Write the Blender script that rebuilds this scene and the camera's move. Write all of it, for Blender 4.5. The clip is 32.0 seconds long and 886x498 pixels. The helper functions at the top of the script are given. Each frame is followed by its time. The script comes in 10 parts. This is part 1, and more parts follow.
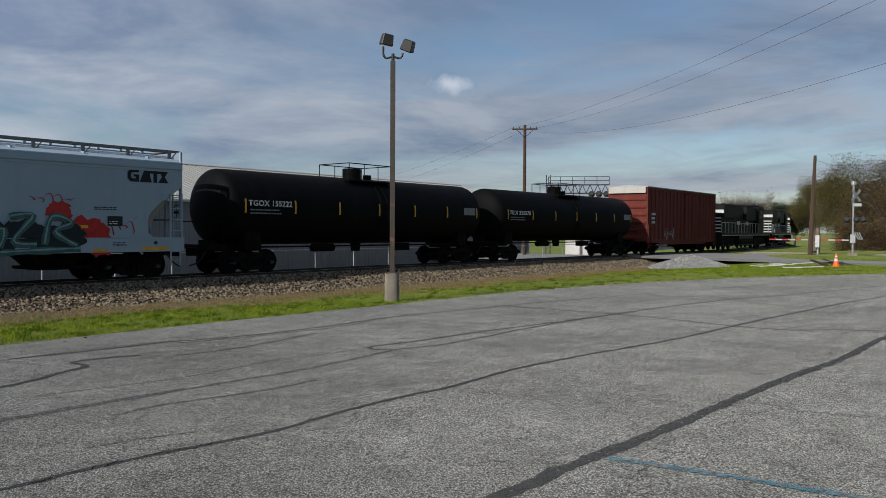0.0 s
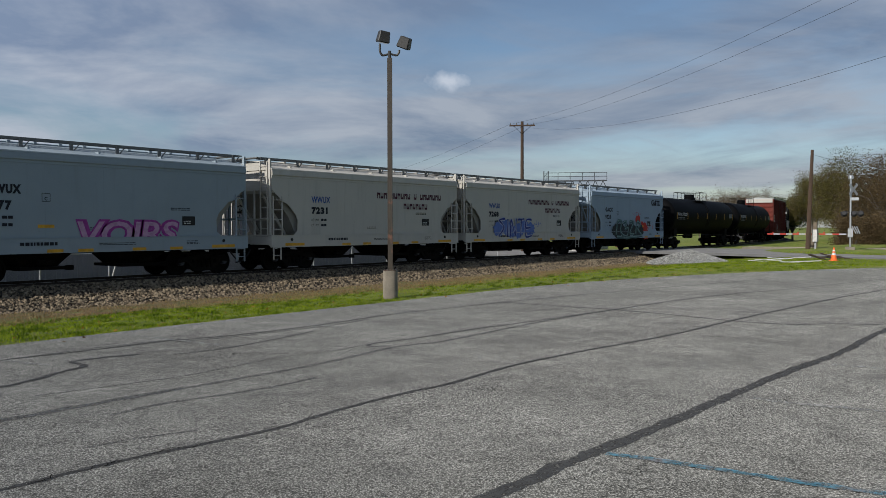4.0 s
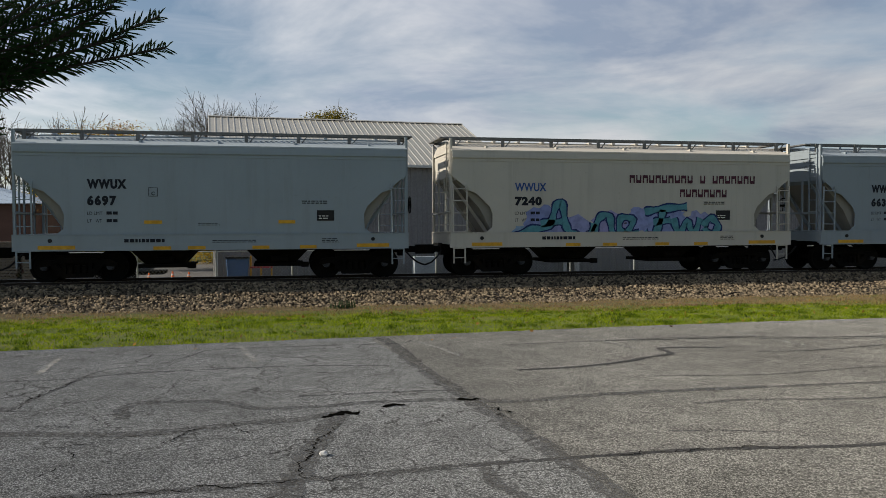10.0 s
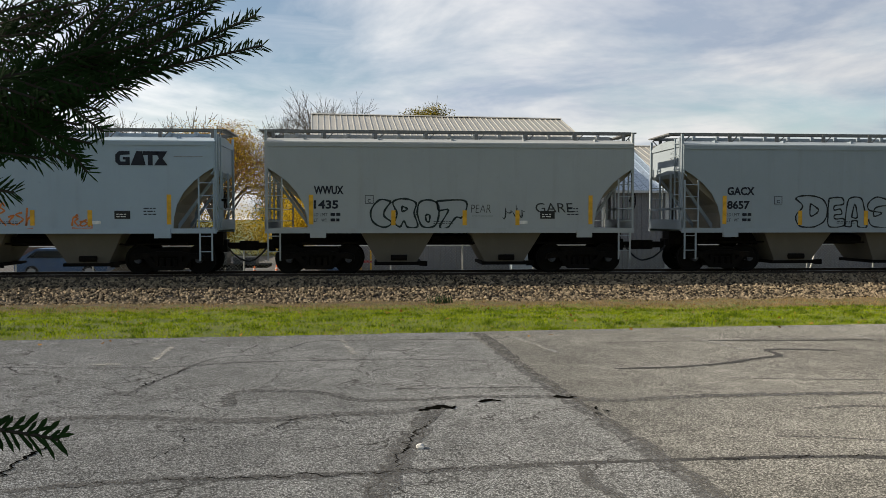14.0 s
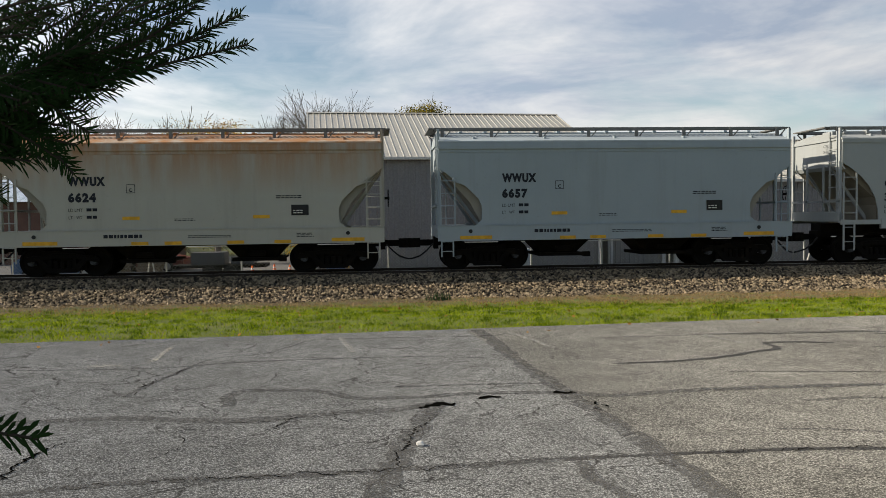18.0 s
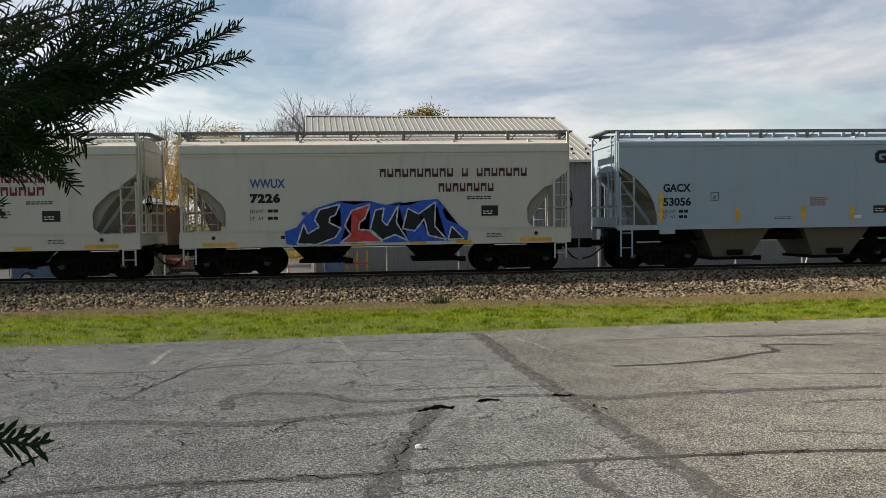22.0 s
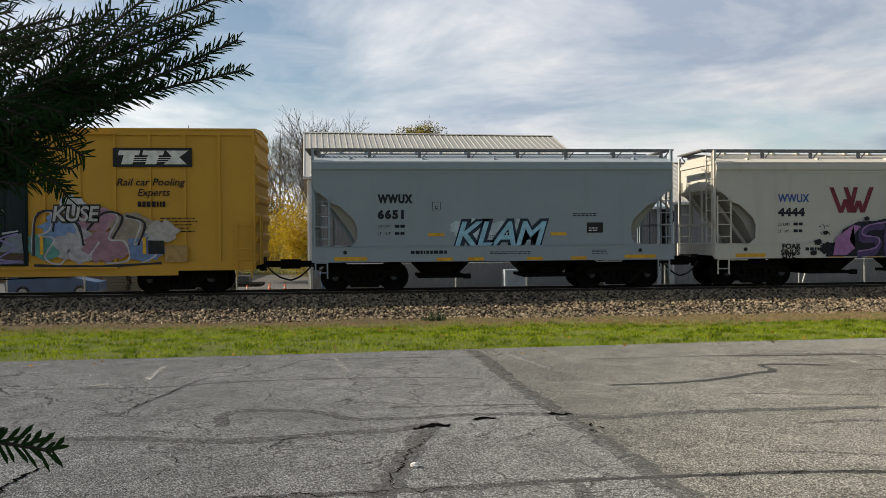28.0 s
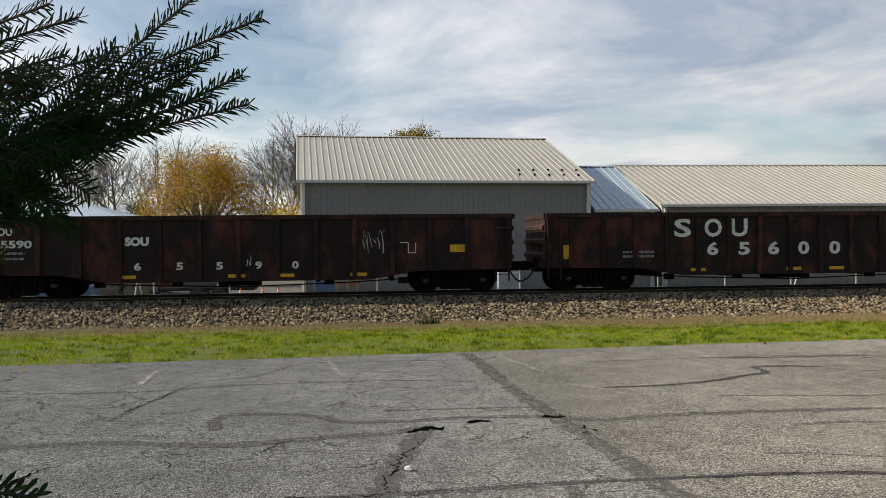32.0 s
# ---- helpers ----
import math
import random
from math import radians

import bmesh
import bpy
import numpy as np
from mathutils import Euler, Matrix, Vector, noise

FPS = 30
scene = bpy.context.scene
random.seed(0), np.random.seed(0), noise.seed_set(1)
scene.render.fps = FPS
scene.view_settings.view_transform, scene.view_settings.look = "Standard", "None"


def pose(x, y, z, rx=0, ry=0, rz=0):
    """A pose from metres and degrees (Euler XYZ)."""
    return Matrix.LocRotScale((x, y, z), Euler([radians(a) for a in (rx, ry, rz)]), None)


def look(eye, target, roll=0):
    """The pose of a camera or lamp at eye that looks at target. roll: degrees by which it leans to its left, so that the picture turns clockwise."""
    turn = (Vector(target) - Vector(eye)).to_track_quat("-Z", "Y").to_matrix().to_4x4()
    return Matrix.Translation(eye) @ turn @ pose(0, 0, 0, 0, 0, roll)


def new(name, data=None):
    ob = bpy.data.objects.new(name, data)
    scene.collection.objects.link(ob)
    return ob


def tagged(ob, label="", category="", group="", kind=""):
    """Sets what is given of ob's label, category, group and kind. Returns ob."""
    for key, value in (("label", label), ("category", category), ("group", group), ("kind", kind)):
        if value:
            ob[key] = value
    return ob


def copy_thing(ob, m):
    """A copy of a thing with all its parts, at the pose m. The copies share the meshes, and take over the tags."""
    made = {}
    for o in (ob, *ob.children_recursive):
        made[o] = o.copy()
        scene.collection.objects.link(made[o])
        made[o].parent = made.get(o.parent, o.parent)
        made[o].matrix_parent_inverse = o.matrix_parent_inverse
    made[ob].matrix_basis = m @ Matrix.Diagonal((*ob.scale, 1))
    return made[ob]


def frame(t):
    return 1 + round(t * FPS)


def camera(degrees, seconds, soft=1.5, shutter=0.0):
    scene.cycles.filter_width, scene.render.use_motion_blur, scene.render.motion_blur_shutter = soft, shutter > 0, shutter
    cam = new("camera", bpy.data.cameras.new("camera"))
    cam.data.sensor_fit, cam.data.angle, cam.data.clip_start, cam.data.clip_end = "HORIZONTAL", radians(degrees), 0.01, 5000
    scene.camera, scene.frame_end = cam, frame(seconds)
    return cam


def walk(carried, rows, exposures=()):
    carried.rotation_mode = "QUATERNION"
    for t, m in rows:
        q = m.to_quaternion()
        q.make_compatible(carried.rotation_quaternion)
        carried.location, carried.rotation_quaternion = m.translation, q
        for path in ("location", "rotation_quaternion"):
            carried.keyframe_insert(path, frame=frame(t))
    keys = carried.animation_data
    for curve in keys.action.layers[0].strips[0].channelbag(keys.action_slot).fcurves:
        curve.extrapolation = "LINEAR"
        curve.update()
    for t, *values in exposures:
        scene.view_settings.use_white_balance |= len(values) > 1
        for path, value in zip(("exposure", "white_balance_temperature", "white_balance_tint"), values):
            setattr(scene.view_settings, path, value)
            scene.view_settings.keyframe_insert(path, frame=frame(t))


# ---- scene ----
cam = camera(57.7, 32.0, soft=0.6)
EYE = (0.0, 0.0, 1.85)
# seconds, yaw to the right of square-on to the track, pitch, roll
WALK = [(0, 51.37, -1.33, -0.31), (0.5, 51.37, -1.35, -0.31), (1, 51.39, -1.38, -0.25), (1.5, 51.38, -1.43, -0.26), (2, 51.42, -1.46, -0.19), (2.5, 51.42, -1.48, -0.09),
        (3, 51.48, -1.50, -0.02), (3.5, 51.49, -1.53, 0.07), (5.5, 51.54, -1.57, 0.13), (6, 51.17, -1.50, 0.23), (6.5, 49.25, -1.50, 0.28), (7, 42.39, -1.45, 0.45),
        (7.5, 34.14, -1.34, 0.62), (8, 28.20, -1.37, 0.66), (8.5, 23.26, -1.48, 0.59), (9, 18.38, -1.68, 0.58), (9.5, 14.53, -1.69, 0.54), (10, 11.49, -1.84, 0.16),
        (10.5, 7.89, -1.98, -0.48), (11, 6.05, -2.04, -0.52), (11.5, 4.53, -2.01, -0.47), (12, 4.43, -2.02, -0.37), (12.5, 4.42, -2.07, -0.30), (13, 4.46, -2.12, -0.23),
        (13.5, 4.51, -2.13, -0.11), (14, 4.57, -2.14, 0.01), (14.5, 4.57, -2.18, 0.06), (15, 4.63, -2.22, 0.16), (15.5, 4.65, -2.25, 0.28), (17.5, 4.75, -2.32, 0.62),
        (18, 4.77, -2.34, 0.73), (18.5, 4.79, -2.36, 0.83), (19, 4.79, -2.37, 0.90), (19.5, 4.80, -2.37, 0.90), (20, 4.83, -2.39, 0.92), (20.5, 4.81, -2.43, 0.86),
        (21, 4.84, -2.43, 0.83), (21.5, 4.86, -2.25, 0.83), (22, 4.88, -2.13, 0.82), (22.5, 4.88, -2.00, 0.78), (23, 4.86, -1.88, 0.69), (23.5, 4.90, -1.77, 0.69),
        (24, 4.87, -1.65, 0.65), (24.5, 4.91, -1.56, 0.57), (26.5, 4.93, -1.09, 0.52), (27, 4.95, -0.96, 0.47), (27.5, 5.01, -0.96, 0.40), (28, 5.07, -0.90, 0.40),
        (28.5, 5.13, -0.87, 0.43), (29, 5.20, -0.83, 0.44), (29.5, 5.30, -0.77, 0.41), (30, 5.35, -0.75, 0.45), (30.5, 5.36, -0.72, 0.36), (31, 5.43, -0.67, 0.43),
        (31.5, 5.48, -0.66, 0.47), (32, 5.54, -0.69, 0.55)]
EXPOSURES = [(0, -0.16, 6050, 10), (6.5, -0.16, 6050, 10), (8, 0.05, 6400, 10), (9.5, 0.13, 6700, 10), (11, 0.38, 7050, 10), (13, 0.57, 7200, 10), (32, 0.57, 7200, 10)]
walk(cam, [(t, pose(*EYE, 90 + p, r, -y)) for t, y, p, r in WALK], EXPOSURES)

# ---------- sky and sun ----------
SUN_AZ, SUN_EL = radians(-85.0), radians(31.0)   # measured from the way square-on to the track, to the right


def make_world():
    w = bpy.data.worlds.new("sky")
    scene.world = w
    w.use_nodes = True
    nt = w.node_tree
    nt.nodes.clear()
    N, L = nt.nodes.new, nt.links.new
    sky = N("ShaderNodeTexSky")
    sky.sky_type = "NISHITA"
    sky.sun_disc = False
    sky.sun_elevation = SUN_EL
    sky.sun_rotation = SUN_AZ
    sky.air_density, sky.dust_density, sky.ozone_density = 1.0, 0.6, 1.5
    co = N("ShaderNodeTexCoord")
    sep = N("ShaderNodeSeparateXYZ")
    L(co.outputs["Generated"], sep.inputs[0])
    # streets of cloud on a flat sheet: direction divided by height
    up = N("ShaderNodeMath"); up.operation = "MAXIMUM"; up.inputs[1].default_value = 0.0
    L(sep.outputs["Z"], up.inputs[0])
    add = N("ShaderNodeMath"); add.operation = "ADD"; add.inputs[1].default_value = 0.10
    L(up.outputs[0], add.inputs[0])
    inv = N("ShaderNodeMath"); inv.operation = "DIVIDE"; inv.inputs[0].default_value = 1.0
    L(add.outputs[0], inv.inputs[1])
    flat = N("ShaderNodeCombineXYZ")
    L(sep.outputs["X"], flat.inputs[0]); L(sep.outputs["Y"], flat.inputs[1])
    sheet = N("ShaderNodeVectorMath"); sheet.operation = "SCALE"
    L(flat.outputs[0], sheet.inputs[0]); L(inv.outputs[0], sheet.inputs["Scale"])

    def noise_(scale, detail, rough, stretch, shift, distort=0.4):
        m = N("ShaderNodeMapping")
        m.inputs["Scale"].default_value = stretch
        m.inputs["Location"].default_value = shift
        m.inputs["Rotation"].default_value = (0, 0, radians(25))
        L(sheet.outputs[0], m.inputs[0])
        n = N("ShaderNodeTexNoise")
        n.inputs["Scale"].default_value = scale
        n.inputs["Detail"].default_value = detail
        n.inputs["Roughness"].default_value = rough
        n.inputs["Distortion"].default_value = distort
        L(m.outputs[0], n.inputs["Vector"])
        return n.outputs["Fac"]

    def ramp(fac, stops):
        r = N("ShaderNodeValToRGB")
        while len(r.color_ramp.elements) < len(stops):
            r.color_ramp.elements.new(0.5)
        for e, (p, c) in zip(r.color_ramp.elements, stops):
            e.position, e.color = p, (c, c, c, 1) if not isinstance(c, tuple) else (*c, 1)
        L(fac, r.inputs[0])
        return r.outputs[0]

    big = ramp(noise_(0.6, 8, 0.58, (1, 0.7, 1), (3.1, 0.7, 0)), [(0.34, 0.0), (0.55, 1.0)])
    wisp = ramp(noise_(1.5, 9, 0.62, (0.5, 1.5, 1), (0.4, 5.2, 0), 0.8), [(0.42, 0.0), (0.78, 0.6)])
    mx = N("ShaderNodeMath"); mx.operation = "MAXIMUM"
    L(big, mx.inputs[0]); L(wisp, mx.inputs[1])
    # cloud body: white to soft grey, brighter towards the sun's side
    sunny = N("ShaderNodeVectorMath"); sunny.operation = "DOT_PRODUCT"
    L(co.outputs["Generated"], sunny.inputs[0])
    sunny.inputs[1].default_value = (math.sin(SUN_AZ) * math.cos(SUN_EL), math.cos(SUN_AZ) * math.cos(SUN_EL), math.sin(SUN_EL))
    glare = N("ShaderNodeMapRange")
    for k, v in (("From Min", -0.6), ("From Max", 0.7), ("To Min", 5.6), ("To Max", 11.2)):
        glare.inputs[k].default_value = v
    L(sunny.outputs["Value"], glare.inputs["Value"])
    body = ramp(noise_(0.8, 6, 0.6, (1, 1, 1), (7, 2, 0)), [(0.36, (0.40, 0.49, 0.665)), (0.60, (0.88, 0.915, 0.99))])
    cl = N("ShaderNodeMix"); cl.data_type = "RGBA"; cl.blend_type = "MULTIPLY"; cl.inputs[0].default_value = 1.0
    L(body, cl.inputs[6]); L(glare.outputs[0], cl.inputs[7])
    mix = N("ShaderNodeMix"); mix.data_type = "RGBA"
    cover = N("ShaderNodeMath"); cover.operation = "MULTIPLY"; cover.inputs[1].default_value = 0.85
    # the cloud deck thins out to clear sky on the side away from the track
    clear = N("ShaderNodeMapRange")
    for k, v in (("From Min", -0.35), ("From Max", 0.25), ("To Min", 0.12), ("To Max", 0.85)):
        clear.inputs[k].default_value = v
    L(sep.outputs["Y"], clear.inputs["Value"])
    L(clear.outputs[0], cover.inputs[1])
    L(mx.outputs[0], cover.inputs[0])
    L(cover.outputs[0], mix.inputs[0]); L(sky.outputs[0], mix.inputs[6]); L(cl.outputs[2], mix.inputs[7])
    # one small bright puff of cloud above the crossing
    puff_way = Vector((math.sin(radians(51.9)) * math.cos(radians(10.25)), math.cos(radians(51.9)) * math.cos(radians(10.25)), math.sin(radians(10.25))))
    off = N("ShaderNodeVectorMath"); off.operation = "SUBTRACT"; off.inputs[1].default_value = puff_way
    L(co.outputs["Generated"], off.inputs[0])
    squash = N("ShaderNodeVectorMath"); squash.operation = "MULTIPLY"; squash.inputs[1].default_value = (1.0, 1.0, 2.0)
    L(off.outputs[0], squash.inputs[0])
    far = N("ShaderNodeVectorMath"); far.operation = "LENGTH"; L(squash.outputs[0], far.inputs[0])
    ragged = N("ShaderNodeTexNoise"); ragged.inputs["Scale"].default_value, ragged.inputs["Detail"].default_value = 60, 6
    L(co.outputs["Generated"], ragged.inputs["Vector"])
    edge = N("ShaderNodeMath"); edge.operation = "MULTIPLY_ADD"; edge.inputs[1].default_value, edge.inputs[2].default_value = 0.035, -0.0175
    L(ragged.outputs["Fac"], edge.inputs[0])
    rim = N("ShaderNodeMath"); rim.operation = "ADD"; L(far.outputs["Value"], rim.inputs[0]); L(edge.outputs[0], rim.inputs[1])
    puff = N("ShaderNodeMapRange")
    for k, v in (("From Min", 0.006), ("From Max", 0.026), ("To Min", 0.75), ("To Max", 0.0)):
        puff.inputs[k].default_value = v
    L(rim.outputs[0], puff.inputs["Value"])
    whole = N("ShaderNodeMix"); whole.data_type = "RGBA"; whole.inputs[7].default_value = (8.2, 8.5, 9.0, 1)
    L(puff.outputs[0], whole.inputs[0]); L(mix.outputs[2], whole.inputs[6])
    bg = N("ShaderNodeBackground")
    bg.inputs["Strength"].default_value = 0.085
    L(whole.outputs[2], bg.inputs[0])
    out = N("ShaderNodeOutputWorld")
    L(bg.outputs[0], out.inputs[0])


make_world()
sun_data = bpy.data.lights.new("sun", "SUN")
sun_data.energy, sun_data.angle, sun_data.color = 5.0, radians(0.6), (1.0, 0.93, 0.82)
sun = new("sun", sun_data)
sun_way = Vector((math.sin(SUN_AZ) * math.cos(SUN_EL), math.cos(SUN_AZ) * math.cos(SUN_EL), math.sin(SUN_EL)))
sun.matrix_basis = look(sun_way * 200, (0, 0, 0))


# ---------- materials ----------
def shader(name):
    m = bpy.data.materials.new(name)
    m.use_nodes = True
    return m, m.node_tree.nodes, m.node_tree.links.new, m.node_tree.nodes["Principled BSDF"]


def mat(name, color, rough=0.6, metal=0.0, dark=0.7, scale=3.0, stretch=(1, 1, 1), bump=0.15, fine=40.0, spec=0.4, dirt=None, dirt_at=(0.52, 0.72), vary=0.0, space="Object"):
    """Two scales of noise on a base colour, a second colour where dirt lies, and a fine bump."""
    m, nodes, L, p = shader(name)
    N = nodes.new
    co = N("ShaderNodeTexCoord")
    mp = N("ShaderNodeMapping"); mp.inputs["Scale"].default_value = stretch
    L(co.outputs[space], mp.inputs[0])
    info = N("ShaderNodeObjectInfo")
    shift = N("ShaderNodeVectorMath"); shift.operation = "SCALE"; shift.inputs[0].default_value = (37, 61, 17)
    L(info.outputs["Random"], shift.inputs["Scale"])
    add = N("ShaderNodeVectorMath"); add.operation = "ADD"
    L(mp.outputs[0], add.inputs[0]); L(shift.outputs[0], add.inputs[1])
    n1 = N("ShaderNodeTexNoise"); n1.inputs["Scale"].default_value = scale; n1.inputs["Detail"].default_value = 6; n1.inputs["Roughness"].default_value = 0.6
    n2 = N("ShaderNodeTexNoise"); n2.inputs["Scale"].default_value = fine; n2.inputs["Detail"].default_value = 3
    for n in (n1, n2):
        L(add.outputs[0], n.inputs["Vector"])
    r = N("ShaderNodeValToRGB")
    r.color_ramp.elements[0].position, r.color_ramp.elements[1].position = 0.3, 0.7
    r.color_ramp.elements[0].color = (*[c * dark for c in color], 1)
    r.color_ramp.elements[1].color = (*color, 1)
    L(n1.outputs["Fac"], r.inputs[0])
    tone = N("ShaderNodeMix"); tone.data_type = "RGBA"; tone.blend_type = "MULTIPLY"; tone.inputs[0].default_value = 0.5
    f2 = N("ShaderNodeValToRGB"); f2.color_ramp.elements[0].color = (0.55, 0.55, 0.55, 1)
    f2.color_ramp.elements[0].position, f2.color_ramp.elements[1].position = 0.3, 0.65
    L(n2.outputs["Fac"], f2.inputs[0])
    L(r.outputs[0], tone.inputs[6]); L(f2.outputs[0], tone.inputs[7])
    col = tone.outputs[2]
    if dirt:
        n3 = N("ShaderNodeTexNoise"); n3.inputs["Scale"].default_value = scale * 0.6; n3.inputs["Detail"].default_value = 8; n3.inputs["Roughness"].default_value = 0.7
        sh = N("ShaderNodeVectorMath"); sh.operation = "ADD"; sh.inputs[1].default_value = (9, 3, 5)
        L(add.outputs[0], sh.inputs[0]); L(sh.outputs[0], n3.inputs["Vector"])
        rr = N("ShaderNodeMapRange"); rr.inputs["From Min"].default_value, rr.inputs["From Max"].default_value = dirt_at
        L(n3.outputs["Fac"], rr.inputs["Value"])
        dm = N("ShaderNodeMix"); dm.data_type = "RGBA"
        L(rr.outputs[0], dm.inputs[0]); L(col, dm.inputs[6]); dm.inputs[7].default_value = (*dirt, 1)
        col = dm.outputs[2]
    if vary:
        hv = N("ShaderNodeHueSaturation")
        ma = N("ShaderNodeMapRange"); ma.inputs["To Min"].default_value, ma.inputs["To Max"].default_value = 1 - vary, 1 + vary
        L(info.outputs["Random"], ma.inputs["Value"]); L(ma.outputs[0], hv.inputs["Value"]); L(col, hv.inputs["Color"])
        col = hv.outputs[0]
    L(col, p.inputs["Base Color"])
    rm = N("ShaderNodeMapRange"); rm.inputs["To Min"].default_value, rm.inputs["To Max"].default_value = max(0.05, rough - 0.12), min(1, rough + 0.12)
    L(n2.outputs["Fac"], rm.inputs["Value"]); L(rm.outputs[0], p.inputs["Roughness"])
    p.inputs["Metallic"].default_value = metal
    p.inputs["Specular IOR Level"].default_value = spec
    p.inputs["Diffuse Roughness"].default_value = 1.0 if rough > 0.84 else 0.0
    if bump:
        b = N("ShaderNodeBump"); b.inputs["Strength"].default_value = bump; b.inputs["Distance"].default_value = 0.02
        L(n2.outputs["Fac"], b.inputs["Height"]); L(b.outputs[0], p.inputs["Normal"])
    return m


def paint(name, color, rust=0.0, streak=0.25, rough=0.6, spec=0.1):
    """Railcar paint: soft patches, vertical grime streaks, rust that runs down from the roof edge."""
    m, nodes, L, p = shader(name)
    N = nodes.new
    co = N("ShaderNodeTexCoord")
    info = N("ShaderNodeObjectInfo")
    shift = N("ShaderNodeVectorMath"); shift.operation = "SCALE"; shift.inputs[0].default_value = (53, 29, 11)
    L(info.outputs["Random"], shift.inputs["Scale"])
    base = N("ShaderNodeVectorMath"); base.operation = "ADD"
    L(co.outputs["Object"], base.inputs[0]); L(shift.outputs[0], base.inputs[1])

    def noisy(sx, sy, sz, scale, detail=5):
        mp = N("ShaderNodeMapping"); mp.inputs["Scale"].default_value = (sx, sy, sz)
        L(base.outputs[0], mp.inputs[0])
        n = N("ShaderNodeTexNoise"); n.inputs["Scale"].default_value = scale; n.inputs["Detail"].default_value = detail; n.inputs["Roughness"].default_value = 0.65
        L(mp.outputs[0], n.inputs["Vector"])
        return n.outputs["Fac"]

    def between(v, a, b, lo=0.0, hi=1.0):
        r = N("ShaderNodeMapRange")
        for k, x in (("From Min", a), ("From Max", b), ("To Min", lo), ("To Max", hi)):
            r.inputs[k].default_value = x
        L(v, r.inputs["Value"])
        return r.outputs[0]

    def blend(fac, a, b, mode="MIX"):
        k = N("ShaderNodeMix"); k.data_type = "RGBA"; k.blend_type = mode
        L(fac, k.inputs[0])
        for s_, v in ((6, a), (7, b)):
            if isinstance(v, tuple):
                k.inputs[s_].default_value = (*v, 1)
            else:
                L(v, k.inputs[s_])
        return k.outputs[2]

    patch = between(noisy(1, 1, 1, 0.7), 0.3, 0.7, 0.0, 0.35)
    col = blend(patch, tuple(color), tuple(c * 0.78 for c in color))
    grime = between(noisy(2.6, 2.6, 0.22, 1.0, 6), 0.52, 0.85, 0.0, streak * 1.1)
    col = blend(grime, col, (0.16, 0.145, 0.125))
    speck = between(noisy(1, 1, 1, 9.0, 8), 0.62, 0.74, 0.0, 0.35 * streak * 2)
    col = blend(speck, col, (0.12, 0.08, 0.05))
    if rust:
        sep = N("ShaderNodeSeparateXYZ"); L(co.outputs["Object"], sep.inputs[0])
        high = between(sep.outputs["Z"], 2.4, 4.1, 0.0, 1.0)
        rn = between(noisy(2.2, 2.2, 0.3, 0.8, 6), 0.62 - 0.25 * rust, 0.85 - 0.2 * rust, 0.0, 1.0)
        mu = N("ShaderNodeMath"); mu.operation = "MULTIPLY"; L(high, mu.inputs[0]); L(rn, mu.inputs[1])
        m2 = N("ShaderNodeMath"); m2.operation = "MULTIPLY"; m2.inputs[1].default_value = min(1, rust * 1.2); L(mu.outputs[0], m2.inputs[0])
        col = blend(m2.outputs[0], col, (0.30, 0.15, 0.07))
    L(col, p.inputs["Base Color"])
    L(between(noisy(1, 1, 1, 14), 0, 1, rough - 0.15, rough + 0.2), p.inputs["Roughness"])
    b = N("ShaderNodeBump"); b.inputs["Strength"].default_value = 0.12; b.inputs["Distance"].default_value = 0.03
    L(noisy(1, 1, 1, 2.5, 3), b.inputs["Height"]); L(b.outputs[0], p.inputs["Normal"])
    p.inputs["Specular IOR Level"].default_value = spec
    return m


def worn(m, lo, hi, scale=9.0):
    """Wear a laid strip away in patches, so that the paving shows through."""
    nt = m.node_tree
    n = nt.nodes.new("ShaderNodeTexNoise")
    n.inputs["Scale"].default_value, n.inputs["Detail"].default_value, n.inputs["Roughness"].default_value = scale, 9, 0.75
    co = nt.nodes.new("ShaderNodeTexCoord")
    nt.links.new(co.outputs["Object"], n.inputs["Vector"])
    r = nt.nodes.new("ShaderNodeMapRange")
    r.inputs["From Min"].default_value, r.inputs["From Max"].default_value = lo, hi
    nt.links.new(n.outputs["Fac"], r.inputs["Value"])
    nt.links.new(r.outputs[0], nt.nodes["Principled BSDF"].inputs["Alpha"])
    return m


def flatmat(name, color, rough=0.6, metal=0.0, glow=0.0):
    m, nodes, L, p = shader(name)
    N = nodes.new
    n = N("ShaderNodeTexNoise"); n.inputs["Scale"].default_value = 6; n.inputs["Detail"].default_value = 5
    co = N("ShaderNodeTexCoord"); L(co.outputs["Object"], n.inputs["Vector"])
    r = N("ShaderNodeValToRGB")
    r.color_ramp.elements[0].color = (*[c * 0.75 for c in color], 1); r.color_ramp.elements[1].color = (*color, 1)
    r.color_ramp.elements[0].position, r.color_ramp.elements[1].position = 0.35, 0.6
    L(n.outputs["Fac"], r.inputs[0]); L(r.outputs[0], p.inputs["Base Color"])
    p.inputs["Roughness"].default_value, p.inputs["Metallic"].default_value = rough, metal
    p.inputs["Specular IOR Level"].default_value = 0.2
    return m


